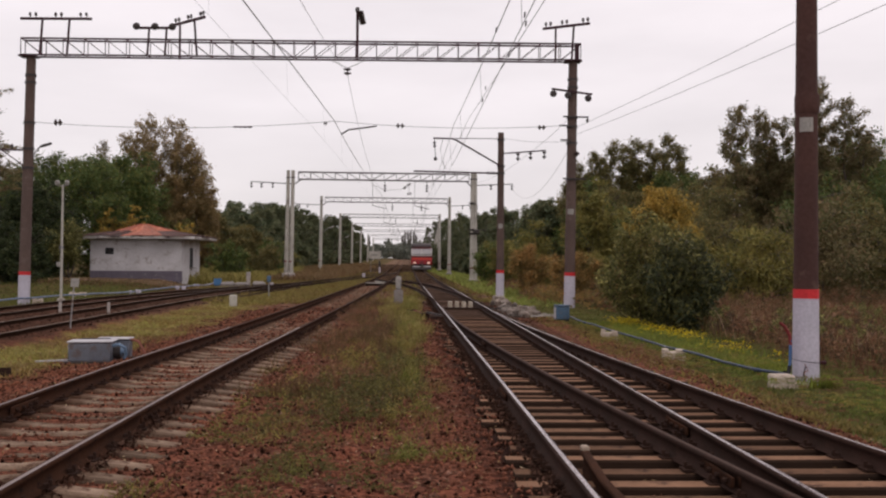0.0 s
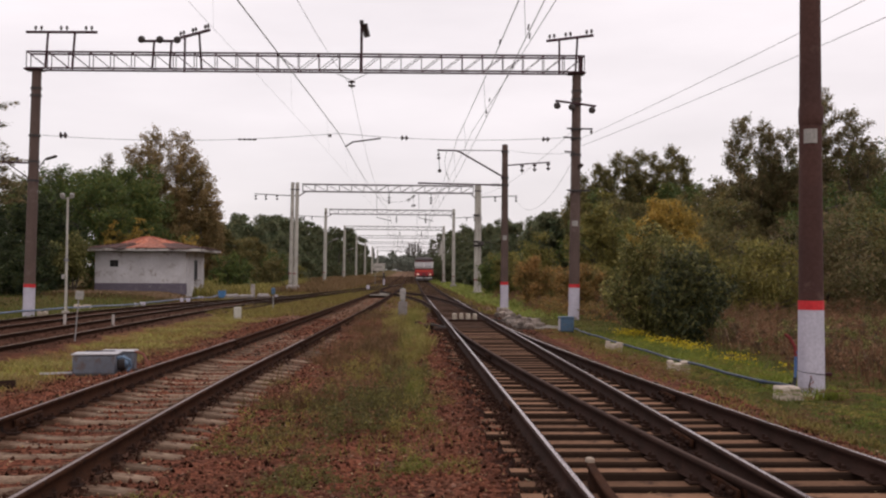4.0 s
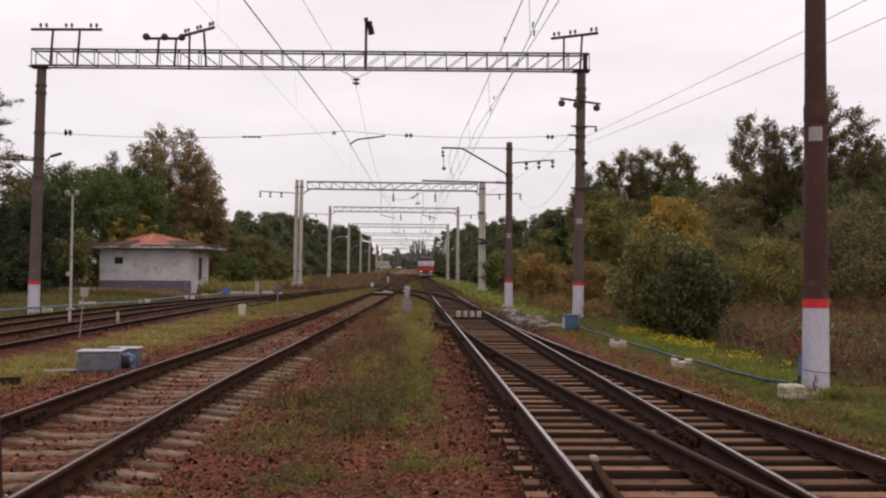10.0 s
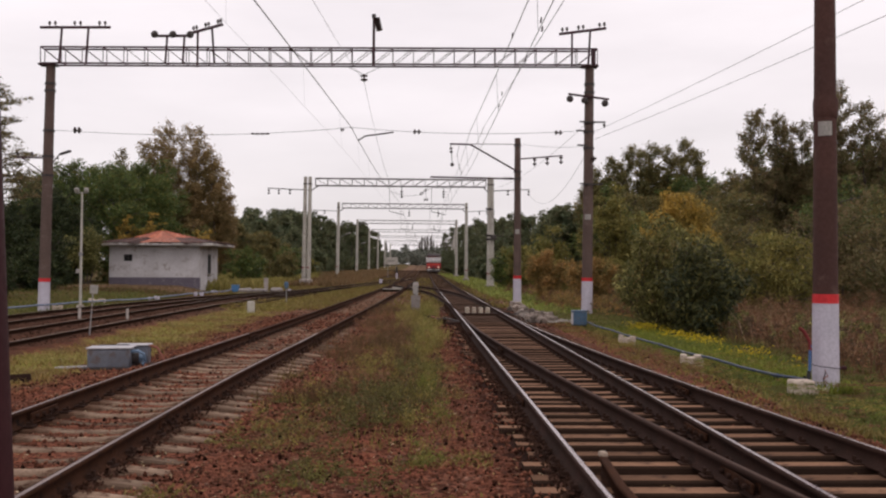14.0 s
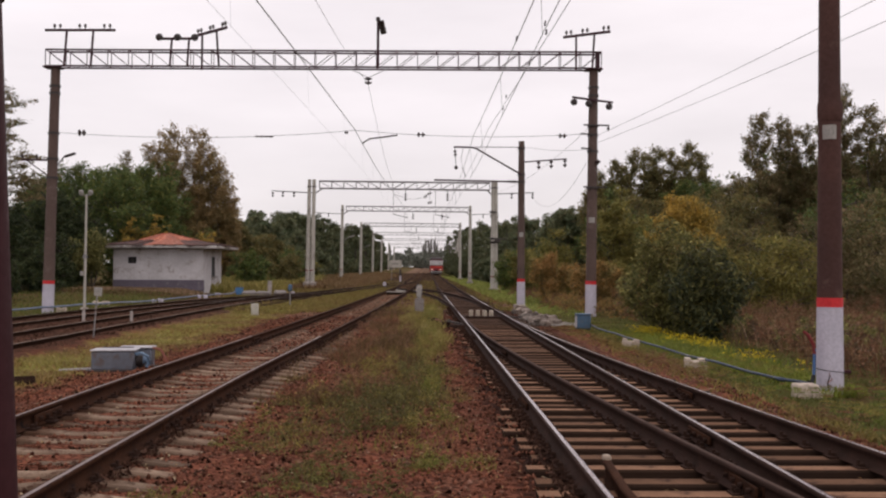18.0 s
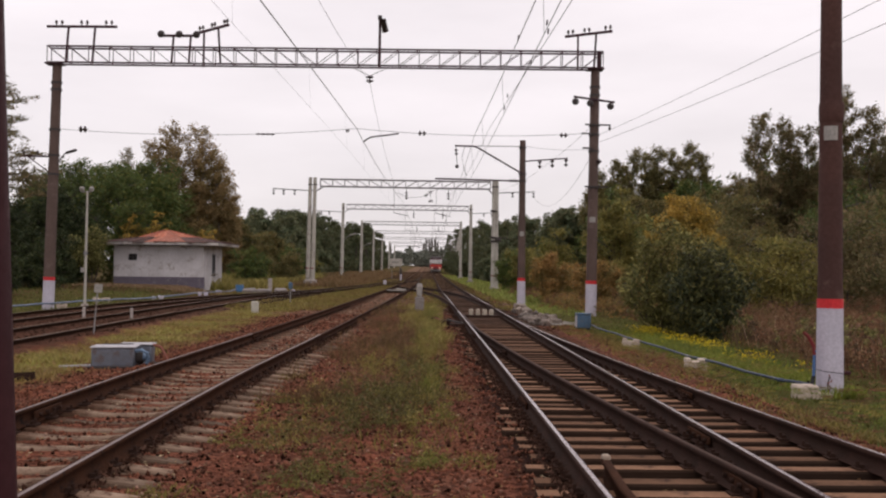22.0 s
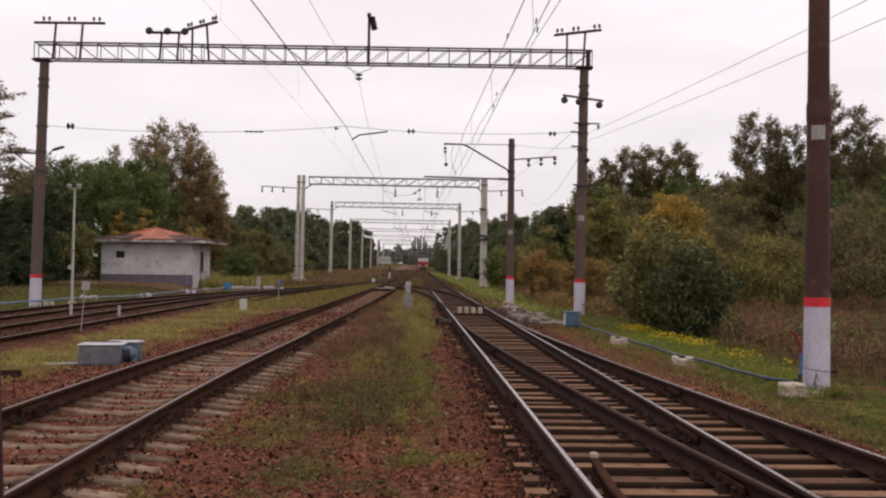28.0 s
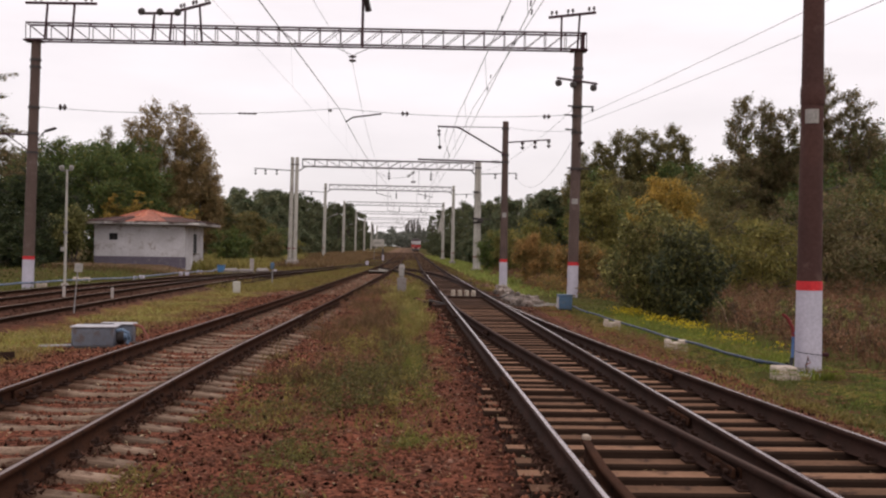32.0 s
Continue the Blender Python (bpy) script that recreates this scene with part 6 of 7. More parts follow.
weed_patch("verge_weeds_yellow", "yellow-green leafy weeds on the verge", [(5.9, 13.2, 0.9, 1.4, 60), (7.6, 14.2, 1.4, 1.6, 70), (5.3, 18.2, 0.5, 2.4, 70), (5.0, 23.0, 0.5, 3.0, 60), (6.4, 19.5, 0.8, 2.5, 80), (5.6, 27, 0.6, 3, 60)], 30, 0.014, M["weed_yellow"], 175, 0.1)
weed_patch("verge_weeds_green", "fresh green leafy weeds on the verge", [(6.3, 12.4, 1.2, 1.2, 90), (7.6, 13.4, 1.4, 1.6, 110), (5.8, 16.8, 0.6, 2.0, 90), (5.5, 21.5, 0.6, 2.6, 90), (6.3, 24.5, 0.8, 3.0, 110)], 30, 0.014, M["grass_bright"], 176, 0.13)
weed_patch("verge_weeds_brown", "withered brown weeds on the verge", [(5.2, 13.0, 0.6, 1.6, 40), (7.2, 15.2, 1.2, 1.2, 60), (4.9, 19.5, 0.4, 3.0, 50), (8.2, 18.0, 1.0, 2.5, 70)], 30, 0.015, M["scrub"], 177, 0.12)


weed_patch("line_weeds_rust", "tall rusty weeds under the bushes beside the line", [(6.9, 47, 0.9, 5, 130), (8.6, 43, 1.4, 5, 150), (7.6, 56, 1.2, 6, 120), (8.6, 36, 1.2, 3.5, 120)], 26, 0.04, M["leaf_rust"], 179, 0.75)
weed_patch("line_weeds_brown", "tall withered weeds under the bushes beside the line", [(7.4, 50, 1.2, 6, 120), (9.2, 40, 1.6, 4, 150), (7.0, 66, 1.2, 8, 120), (9.6, 33, 1.2, 3, 110)], 26, 0.04, M["scrub"], 180, 0.7)


blades("field_pale_grass", "pale dry grass heads standing in the field", strew(900, 8.6, 20, 19, 40, 97, lambda x, y: 0.25 + 0.75 * patchy(x, y, 0.35, 61), 1.2), 0.8, 0.008, M["straw"], 97, 0.3)


weed_patch("field_weeds_leafy", "dark green leafy weeds standing in the withered field", [(9.6, 22, 1.0, 2.5, 60), (11.5, 27, 1.5, 3.0, 80), (9.2, 29, 0.9, 2.5, 60), (13.5, 25, 1.6, 3.0, 70), (15, 31, 2.0, 3.5, 80), (10.5, 18.5, 0.9, 1.6, 40)], 60, 0.034, M["leaf_olive"], 181, 0.8)
weed_patch("field_weeds_dark", "blackish dead weed stalks and leaves in the field", [(8.9, 20.5, 0.9, 2.0, 50), (10.6, 24, 1.2, 2.6, 60), (12.8, 29, 1.8, 3.0, 70), (9.0, 26, 0.8, 2.0, 50)], 50, 0.032, M["bank_dark"], 182, 0.6)


def field_scrub():
    """Withered leafy weeds: small leaves in low clumps over the field."""
    rng, rnd = np.random.default_rng(87), random.Random(87)
    cl = []
    for x, y, z in strew(1500, 7.9, 26, 16, 52, 87, lambda x, y: smooth(7.4, 9.2, x - 0.015 * (y - 16)), 1.3):
        r = rnd.uniform(0.22, 0.5)
        cl.append((x, y, z + rnd.uniform(0.15, 0.55 + 0.55 * patchy(x, y, 0.25, 41)), r))
    v, f = leaves(crown_points(cl, 150000, rng), 0.032, rng)
    tagged(raw("field_scrub", v, f, M["scrub"]), "low withered reddish-brown scrub in the field", "weeds", kind="stuff")


field_scrub()


def flower_bed():
    rng = np.random.default_rng(85)
    pts = []
    rnd = random.Random(85)
    while len(pts) < 1500:
        y = 17.5 + 13.5 * rnd.random() ** 0.7
        x = 6.0 + 0.045 * (31 - y) + rnd.gauss(0.5, 0.22)
        if patchy(x, y, 0.6, 15) > rnd.random():
            pts.append((x, y, ground_z(x, y) + rnd.uniform(0.1, 0.34)))
    v, f = leaves(np.array(pts), 0.027, rng)
    tagged(raw("yellow_flowers", v, f, M["flowers"]), "small yellow wild flowers in the verge grass", "flowers", kind="stuff")
    stems = [(x, y, ground_z(x, y)) for x, y, z in pts for _ in range(6)]
    blades("flower_stems", "green stems of the verge flowers", [(x + rnd.gauss(0, 0.06), y + rnd.gauss(0, 0.06), z) for x, y, z in stems], 0.16, 0.009, M["grass_bright"], 86, 0.3, "flowers")


flower_bed()
blades("verge_lush_grass", "lush yellow-green grass between the pipe and the flowers", strew(9000, 5.2, 7.0, 15.5, 31, 99, lambda x, y: smooth(5.45, 5.8, x - 0.045 * (31 - y)) * (0.35 + 0.65 * patchy(x, y, 0.9, 77)), 1.3), 0.17, 0.012, M["grass_lush"], 99, 0.5)


def stones():
    """Loose ballast, denser near the camera."""
    rng = np.random.default_rng(90)
    ico = np.array([(1, 0, 0), (-1, 0, 0), (0, 1, 0), (0, -1, 0), (0, 0, 1), (0, 0, -1)], float)
    tri = np.array([(0, 2, 4), (2, 1, 4), (1, 3, 4), (3, 0, 4), (2, 0, 5), (1, 2, 5), (3, 1, 5), (0, 3, 5)])
    n = 78000
    y = 4.5 + 34 * rng.random(n) ** 1.9
    x = rng.uniform(-6.4, 5.0, n)
    # fewer on the sleepers of the turnout and of the left track
    on = ((x > 1.05) & (x < 4.6)) | ((x > -5.0) & (x < -2.25))
    keep = ~on | (rng.random(n) < np.where(x < 0, 0.65, np.where(x < 1.3, 0.85, 0.05)))
    x, y = x[keep], y[keep]
    n = len(x)
    s = (0.011 + 0.019 * rng.random(n) ** 2) * (1 + 0.014 * y)
    v = ico[None] * rng.uniform(0.6, 1.3, (n, 6, 1)) * s[:, None, None] * rng.uniform(0.6, 1.2, (n, 1, 3))
    a = rng.uniform(0, 2 * np.pi, n)
    c, d = np.cos(a)[:, None], np.sin(a)[:, None]
    v = np.stack([v[..., 0] * c - v[..., 1] * d, v[..., 0] * d + v[..., 1] * c, v[..., 2]], -1)
    z = np.array([ground_z(p, q) for p, q in zip(x, y)])
    v += np.stack([x, y, z + s * 0.3 + 0.045 * ((x > 0.8) & (x < 1.22)) * (np.sin(x * 9 + y * 3.1) > 0.1)], -1)[:, None]
    f = (tri[None] + (np.arange(n) * 6)[:, None, None]).reshape(-1, 3)
    tagged(raw("ballast_stones", v.reshape(-1, 3), f, M["stone"]), "loose reddish-brown ballast stones between the tracks", "ballast", kind="stuff")


stones()


def oily_ballast():
    """Oil-soaked stones heaped against the outer feet of the two inner rails; their dark colour also stands in for
    shade there.
    """
    rng = np.random.default_rng(94)
    n = 11500
    y = 4.5 + 42 * rng.random(n) ** 1.5
    side = np.where(np.arange(n) < 8500, 0.0, 1.0)
    x = np.array([left_x(q) + HALF + 0.1 if s else main_x(q) - HALF - 0.07 for s, q in zip(side, y)]) + np.where(side > 0, 0.17, -0.17) * rng.random(n) ** 1.3
    pts = np.stack([x, y, 0.015 + 0.035 * rng.random(n)], -1)
    v, f = leaves(pts, 0.027, rng)
    tagged(raw("oily_ballast", v, f, M["soot_stone"]), "dark oil-soaked ballast stones heaped along the rails, coloured as shade too", "ballast", kind="stuff")


oily_ballast()


def fallen_leaves():
    rng = np.random.default_rng(91)
    pts = np.array([(x, y, z + 0.035) for x, y, z in strew(9500, -5.4, 5.6, 5, 34, 91, None, 1.5)])
    v, f = leaves(pts, 0.026, rng)
    v = v.reshape(-1, 3, 3)
    v[..., 2] = pts[:, None, 2] + (v[..., 2] - pts[:, None, 2]) * 0.3
    tagged(raw("fallen_leaves", v.reshape(-1, 3), f, M["litter"]), "pale fallen birch leaves scattered on the ballast", "leaves", kind="stuff")


fallen_leaves()


def siding_stones():
    """Coarse sooty ballast and clods along the two sidings."""
    rng = np.random.default_rng(92)
    n = 9000
    y = 22 + 44 * rng.random(n)
    x = np.array([(siding_x(q) if k % 2 else outer_siding_x(q)) for k, q in enumerate(y)]) + rng.uniform(-1.7, 1.5, n)
    pts = np.array([(p, q, ground_z(p, q) + 0.015) for p, q in zip(x, y)])
    v, f = leaves(pts, 0.05, rng)
    v = v.reshape(-1, 3, 3)
    v[..., 2] = pts[:, None, 2] + (v[..., 2] - pts[:, None, 2]) * 0.6
    tagged(raw("siding_ballast", v.reshape(-1, 3), f, M["soot_stone"]), "sooty reddish ballast stones strewn along the sidings", "ballast", kind="stuff")


siding_stones()


def far_ballast():
    """Coarse stones and clods on the farther track bed."""
    rng = np.random.default_rng(93)
    n = 15000
    y = 30 + 60 * rng.random(n) ** 1.4
    x = rng.uniform(-5.2, 5.0, n)
    pts = np.array([(p, q, ground_z(p, q) + 0.02) for p, q in zip(x, y)])
    v, f = leaves(pts, 0.06, rng)
    v = v.reshape(-1, 3, 3)
    v[..., 2] = pts[:, None, 2] + (v[..., 2] - pts[:, None, 2]) * 0.5
    tagged(raw("far_ballast", v.reshape(-1, 3), f, M["stone"]), "reddish ballast stones on the farther track bed", "ballast", kind="stuff")


far_ballast()


# ---- the hut ----
def build_hut():
    x0, x1, y0, y1, z0, z1 = -21.6, -15.33, 70.0, 76.2, 0.35, 3.17
    h = thing("trackside_hut", "whitewashed brick hut with a rusty red hipped metal roof", "hut")
    tk = 0.3
    hole = (-20.62, -20.0, 2.1, 2.56)

    def wall(name, pieces, label=""):
        b = B()
        for c, s in pieces:
            box(b, c, s)
        return part(name, b, M["plaster"], h, label, smooth=False)

    zp = 0.96
    a, c, e, f = hole
    yc = y0 + tk / 2
    front = wall("wall_front", [(((x0 + a) / 2, yc, (zp + z1) / 2), (a - x0, tk, z1 - zp)), (((c + x1) / 2, yc, (zp + z1) / 2), (x1 - c, tk, z1 - zp)),
                                (((a + c) / 2, yc, (zp + e) / 2), (c - a, tk, e - zp)), (((a + c) / 2, yc, (f + z1) / 2), (c - a, tk, z1 - f))])
    ya, yb, za, zb = 72.7, 73.9, 1.2, 2.6
    xc = x1 - tk / 2
    side = wall("wall_side", [((xc, (y0 + tk + ya) / 2, (z0 - 0.5 + z1) / 2), (tk, ya - y0 - tk, z1 - z0 + 0.5)), ((xc, (yb + y1) / 2, (z0 - 0.5 + z1) / 2), (tk, y1 - yb, z1 - z0 + 0.5)),
                              ((xc, (ya + yb) / 2, (z0 - 0.5 + za) / 2), (tk, yb - ya, za - z0 + 0.5)), ((xc, (ya + yb) / 2, (zb + z1) / 2), (tk, yb - ya, z1 - zb))])
    wall("wall_back", [(((x0 + x1) / 2 - tk / 2, y1 - tk / 2, (z0 + z1) / 2), (x1 - x0 - tk, tk, z1 - z0))])
    wall("wall_far_side", [((x0 + tk / 2, (y0 + y1) / 2, (z0 + z1) / 2), (tk, y1 - y0 - 2 * tk, z1 - z0))])
    part("plinth", box(B(), ((x0 + x1) / 2, yc - 0.012, (z0 - 0.15 + zp) / 2), (x1 - x0 + 0.01, tk + 0.02, zp - z0 + 0.15)), M["plinth"], h, "purple-grey painted plinth", smooth=False)
    w = part("window", box(B(), ((a + c) / 2, y0 + 0.2, (e + f) / 2), (c - a, 0.04, f - e)), M["black"], h, "dark boarded window")
    part("window_frame", box(B(), ((a + c) / 2, y0 + 0.16, (e + f) / 2), (0.04, 0.05, f - e)), M["iron"], w)
    w = part("side_window", box(B(), (x1 - 0.05, (ya + yb) / 2, (za + zb) / 2), (0.04, yb - ya, zb - za)), M["black"], h, "tall dark window opening")
    part("window_sill", box(B(), (x1 + 0.06, (ya + yb) / 2, za - 0.05), (0.22, yb - ya + 0.2, 0.1)), M["concrete"], w)
    part("eaves_slab", box(B(), (-18.2, 73.1, 3.27), (8.0, 7.8, 0.18), bevel=0.02), M["eaves"], h, "pale concrete eaves slab")
    part("ceiling_board", box(B(), (-18.47, 73.1, 3.15), (6.6, 6.2, 0.03)), M["concrete"], h)
    # hipped roof in folded sheets: a shallow skirt, then a steeper cap
    ring = ((-22.25, -14.15, 69.15, 77.05, 3.37), (-20.2, -16.2, 71.0, 74.2, 3.74), (-18.9, -18.3, 72.45, 72.55, 4.26))
    rx0, rx1, ry, zr = -18.9, -18.3, 72.5, 4.24

    def sheet(p, m):
        b = B()
        up = [b.verts.new(q) for q in p]
        dn = [b.verts.new((q[0], q[1], q[2] - 0.035)) for q in p]
        n = len(p)
        b.faces.new(up)
        b.faces.new(dn[::-1])
        for k in range(n):
            b.faces.new((up[k], dn[k], dn[(k + 1) % n], up[(k + 1) % n]))
        bmesh.ops.recalc_face_normals(b, faces=b.faces)
        part("roof_sheet", b, m, h, smooth=False)

    rnd = random.Random(3)
    for lo, hi, n, m in ((ring[0], ring[1], 11, M["roof_dark"]), (ring[1], ring[2], 8, M["roof"])):
        def corner(r):
            return [(r[0], r[2], r[4]), (r[1], r[2], r[4]), (r[1], r[3], r[4]), (r[0], r[3], r[4])]

        ca, cb = corner(lo), corner(hi)
        for e in range(4):
            a0, a1, b0, b1 = (Vector(q) for q in (ca[e], ca[(e + 1) % 4], cb[e], cb[(e + 1) % 4]))
            for k in range(n):
                s0, s1 = k / n, (k + 1) / n - 0.003
                j = Vector((0, 0, rnd.uniform(0, 0.07)))
                out = (a0.lerp(a1, s0) - b0.lerp(b1, s0)).normalized() * rnd.uniform(-0.12, 0.14)
                sheet([tuple(q) for q in (a0.lerp(a1, s0) + j + out, a0.lerp(a1, s1) + j + out, b0.lerp(b1, s1) + j, b0.lerp(b1, s0) + j)], M["roof"] if e == 0 and 3 < k < 8 else m)
                if e < 2:
                    up = Vector((0, 0, 0.03))
                    part("roof_seam", bar(B(), a0.lerp(a1, s1) + up, b0.lerp(b1, s1) + up, 0.03, 0.05), m, h, smooth=False)
    part("ridge_cap", bar(B(), (rx0, ry, zr + 0.04), (rx1, ry, zr + 0.04), 0.2, 0.06), M["roof"], h)
    return h


build_hut()


# ---- small trackside things ----
def lamp_post():
    x, y = -14.48, 43.0
    t = thing("lamp_post", "slender pale lamp post with two small floodlights", "lamp post")
    z = ground_z(x, y)
    part("post", rod(B(), (x, y, z - 0.1), (x + 0.03, y, 4.95), 0.062, 0.045, 12), M["pole_grey"], t)
    part("cross_bar", bar(B(), (x - 0.22, y, 4.9), (x + 0.24, y, 4.92), 0.05), M["steel_grey"], t)
    for s in (-1, 1):
        b = B()
        box(b, (x + 0.02 + s * 0.2, y - 0.05, 5.02), (0.18, 0.16, 0.2), (18, 0, s * 12), 0.03)
        part("floodlight", b, M["plate"], t)
    part("collar", rod(B(), (x, y, 2.2), (x, y, 2.35), 0.085, seg=12), M["steel_grey"], t)
    part("junction_box", box(B(), (x - 0.12, y, 1.55), (0.14, 0.12, 0.2), bevel=0.02), M["plate"], t)
    part("foot", box(B(), (x, y, z + 0.1), (0.3, 0.3, 0.3), (0, 0, 20), 0.03), M["concrete"], t)


def sign_post():
    x, y = -8.4, 25.7
    t = thing("small_sign_post", "thin grey post with a small pale square sign", "sign")
    z = ground_z(x, y)
    part("post", rod(B(), (x - 0.02, y, z - 0.1), (x + 0.08, y, 1.3), 0.018, seg=8), M["steel_grey"], t)
    part("sign_plate", box(B(), (x + 0.1, y - 0.03, 1.2), (0.2, 0.015, 0.22), (0, 4, 8), 0.004), M["plate"], t)
    part("sign_mark", box(B(), (x + 0.1, y - 0.042, 1.2), (0.09, 0.006, 0.05), (0, 4, 8)), M["faint"], t)


def point_machine():
    """The grey switch machine beside the left track."""
    t = thing("switch_machine", "grey steel switch machine box with pale lids and a blue hose", "switch machine", (-5.76, 18.95, ground_z(-5.76, 18.95)), 6)
    part("body", box(B(), (-0.02, -0.05, 0.2), (0.78, 0.5, 0.36), bevel=0.03), M["grey_box"], t)
    l = part("lid", box(B(), (-0.02, -0.05, 0.393), (0.82, 0.54, 0.026), bevel=0.01), M["grey_lid"], t)
    part("hinge", rod(B(), (-0.3, 0.24, 0.41), (0.26, 0.24, 0.41), 0.015), M["iron"], l)
    part("rear_body", box(B(), (0.3, 0.45, 0.2), (0.6, 0.36, 0.38), bevel=0.03), M["grey_box"], t)
    part("rear_lid", box(B(), (0.3, 0.45, 0.402), (0.66, 0.42, 0.025), bevel=0.01), M["grey_lid"], t)
    part("motor", rod(B(), (0.36, -0.05, 0.2), (0.5, -0.05, 0.2), 0.13, 0.12, 16), M["iron"], t)
    part("motor_cap", rod(B(), (0.5, -0.05, 0.2), (0.56, -0.05, 0.2), 0.09, 0.06, 14), M["blue_pale"], t)
    part("hose", tube_mesh([(0.38, -0.2, 0.32), (0.5, -0.26, 0.34), (0.6, -0.24, 0.28), (0.62, -0.2, 0.15), (0.56, -0.2, 0.04)], 0.035), M["blue_pale"], t, "pale blue hose")
    part("cable", tube_mesh([(0.6, 0.3, 0.4), (0.78, 0.2, 0.36), (0.9, 0.1, 0.16), (0.98, 0.02, 0.02)], 0.025), M["rust"], t, "rusty red cable")
    part("drive_rod", bar(B(), (-1.0, -0.18, 0.03), (-0.4, -0.15, 0.05), 0.06, 0.03), M["grey_lid"], t)
    part("throw_rod", bar(B(), (0.4, 0.0, 0.06), (1.75, 0.05, 0.1), 0.05, 0.03), M["iron"], t)
    part("bed", box(B(), (0.1, 0.15, 0.015), (1.2, 1.0, 0.05), bevel=0.01), M["iron"], t)


def dwarf_signal():
    x, y = -0.12, 39.6
    t = thing("dwarf_signal", "short grey trackside shunting signal on a concrete foot", "signal", (x, y, ground_z(x, y)))
    part("foot", box(B(), (0, 0, 0.33), (0.36, 0.3, 0.72), bevel=0.02), M["foot_grey"], t)
    part("mast", rod(B(), (0, 0, 0.66), (0, 0, 0.8), 0.08), M["steel_grey"], t)
    hd = part("head", box(B(), (0, 0, 0.97), (0.23, 0.2, 0.42), bevel=0.02), M["concrete"], t)
    part("door", box(B(), (0, -0.113, 0.93), (0.17, 0.012, 0.36), bevel=0.004), M["plate"], hd)
    part("hinge", rod(B(), (0.09, -0.118, 0.8), (0.09, -0.118, 1.06), 0.01, seg=8), M["iron"], hd)
    part("cap", box(B(), (0, 0, 1.2), (0.2, 0.18, 0.06), bevel=0.02), M["plate"], t)


def marker(name, label, x, y, h, w, mat="concrete", group="", turn=10):
    t = tagged(part(name, box(B(), (0, 0, h / 2 - 0.05), (w, w * 0.8, h + 0.1), bevel=min(0.03, w * 0.15)), M[mat], None), label, "marker post", group)
    t.matrix_world = pose(x, y, ground_z(x, y), 0, 0, turn)
    return t


lamp_post()
sign_post()
point_machine()
dwarf_signal()
marker("marker_post", "squat white concrete marker post in the grass", -6.8, 40.6, 0.5, 0.3, "pole_grey")
for x, y in ((-11.2, 33.2), (-9.63, 33.2)):
    marker("limit_post", "thin whitewashed limit post between the siding rails", x, y, 0.36, 0.09, "concrete", "limit posts")
marker("limit_post", "short pale post beside the siding", -11.0, 72, 0.95, 0.3, "concrete", "limit posts")
marker("limit_post", "short pale post beside the siding", -3.95, 104, 0.5, 0.3, "white", "limit posts")


def blue_post(x, y, h, name, label):
    t = thing(name, label, "signal", (x, y, ground_z(x, y)))
    part("post", rod(B(), (0, 0, -0.1), (0, 0, h * 0.7), 0.03, seg=8), M["steel_grey"], t)
    part("head", box(B(), (0, 0, h * 0.82), (0.2, 0.18, h * 0.3), bevel=0.04), M["blue_mid"], t)
    part("shield", box(B(), (0.15, 0, h * 0.62), (0.16, 0.08, 0.1), bevel=0.02), M["white"], t)


blue_post(-6.75, 51.0, 1.15, "track_side_box", "blue trackside box on a thin white post")


def relay_box(x, y, s, label, turn=0, legs=True, bright=False):
    t = thing("relay_box", label, "relay box", (x, y, ground_z(x, y)), turn, group="blue relay boxes")
    part("body", box(B(), (0, 0, 0.06 + s * 0.5), (s, s * 0.75, s), bevel=0.025), M["blue_bright" if bright else "blue_mid"], t)
    part("lid", box(B(), (0, 0, 0.06 + s + 0.02), (s * 1.08, s * 0.82, 0.045), bevel=0.012), M["blue_mid"], t)
    part("side_door", box(B(), (-s * 0.505, 0, 0.06 + s * 0.5), (0.012, s * 0.6, s * 0.8)), M["grey_lid"], t)
    for i in (-1, 1):
        for j in (-1, 1):
            part("leg", box(B(), (i * s * 0.38, j * s * 0.28, 0.03), (0.06, 0.06, 0.22)), M["iron"], t)


relay_box(5.05, 31.2, 0.43, "blue steel relay box on short legs beside the verge", 4)
relay_box(-12.35, 67.5, 0.46, "bright blue relay box beside the siding", -8, bright=True)


def blue_pipe(label, knots, r, z, mat="blue", drop=0.0):
    t = thing("cable_pipe", label, "pipe", group="blue cable pipes")
    pts = []
    for (xa, ya), (xb, yb) in zip(knots, knots[1:]):
        n = max(2, int(abs(yb - ya) / 1.2))
        for k in range(n):
            s = k / n
            x, y = xa + (xb - xa) * s, ya + (yb - ya) * s
            pts.append((x, y, ground_z(x, y) + z - drop * smooth(44, 56, y) + 0.012 * math.sin(y * 1.7)))
    x, y = knots[-1]
    pts.append((x, y, ground_z(x, y) + z))
    tube("pipe", pts, r, M[mat], t, seg=10)
    for k in range(3, len(pts) - 1, 4):
        p, q = Vector(pts[k]), Vector(pts[k + 1])
        d = (q - p).normalized()
        part("coupling", rod(B(), p - d * 0.06, p + d * 0.06, r * 1.35, seg=10), M[mat], t)
    return t


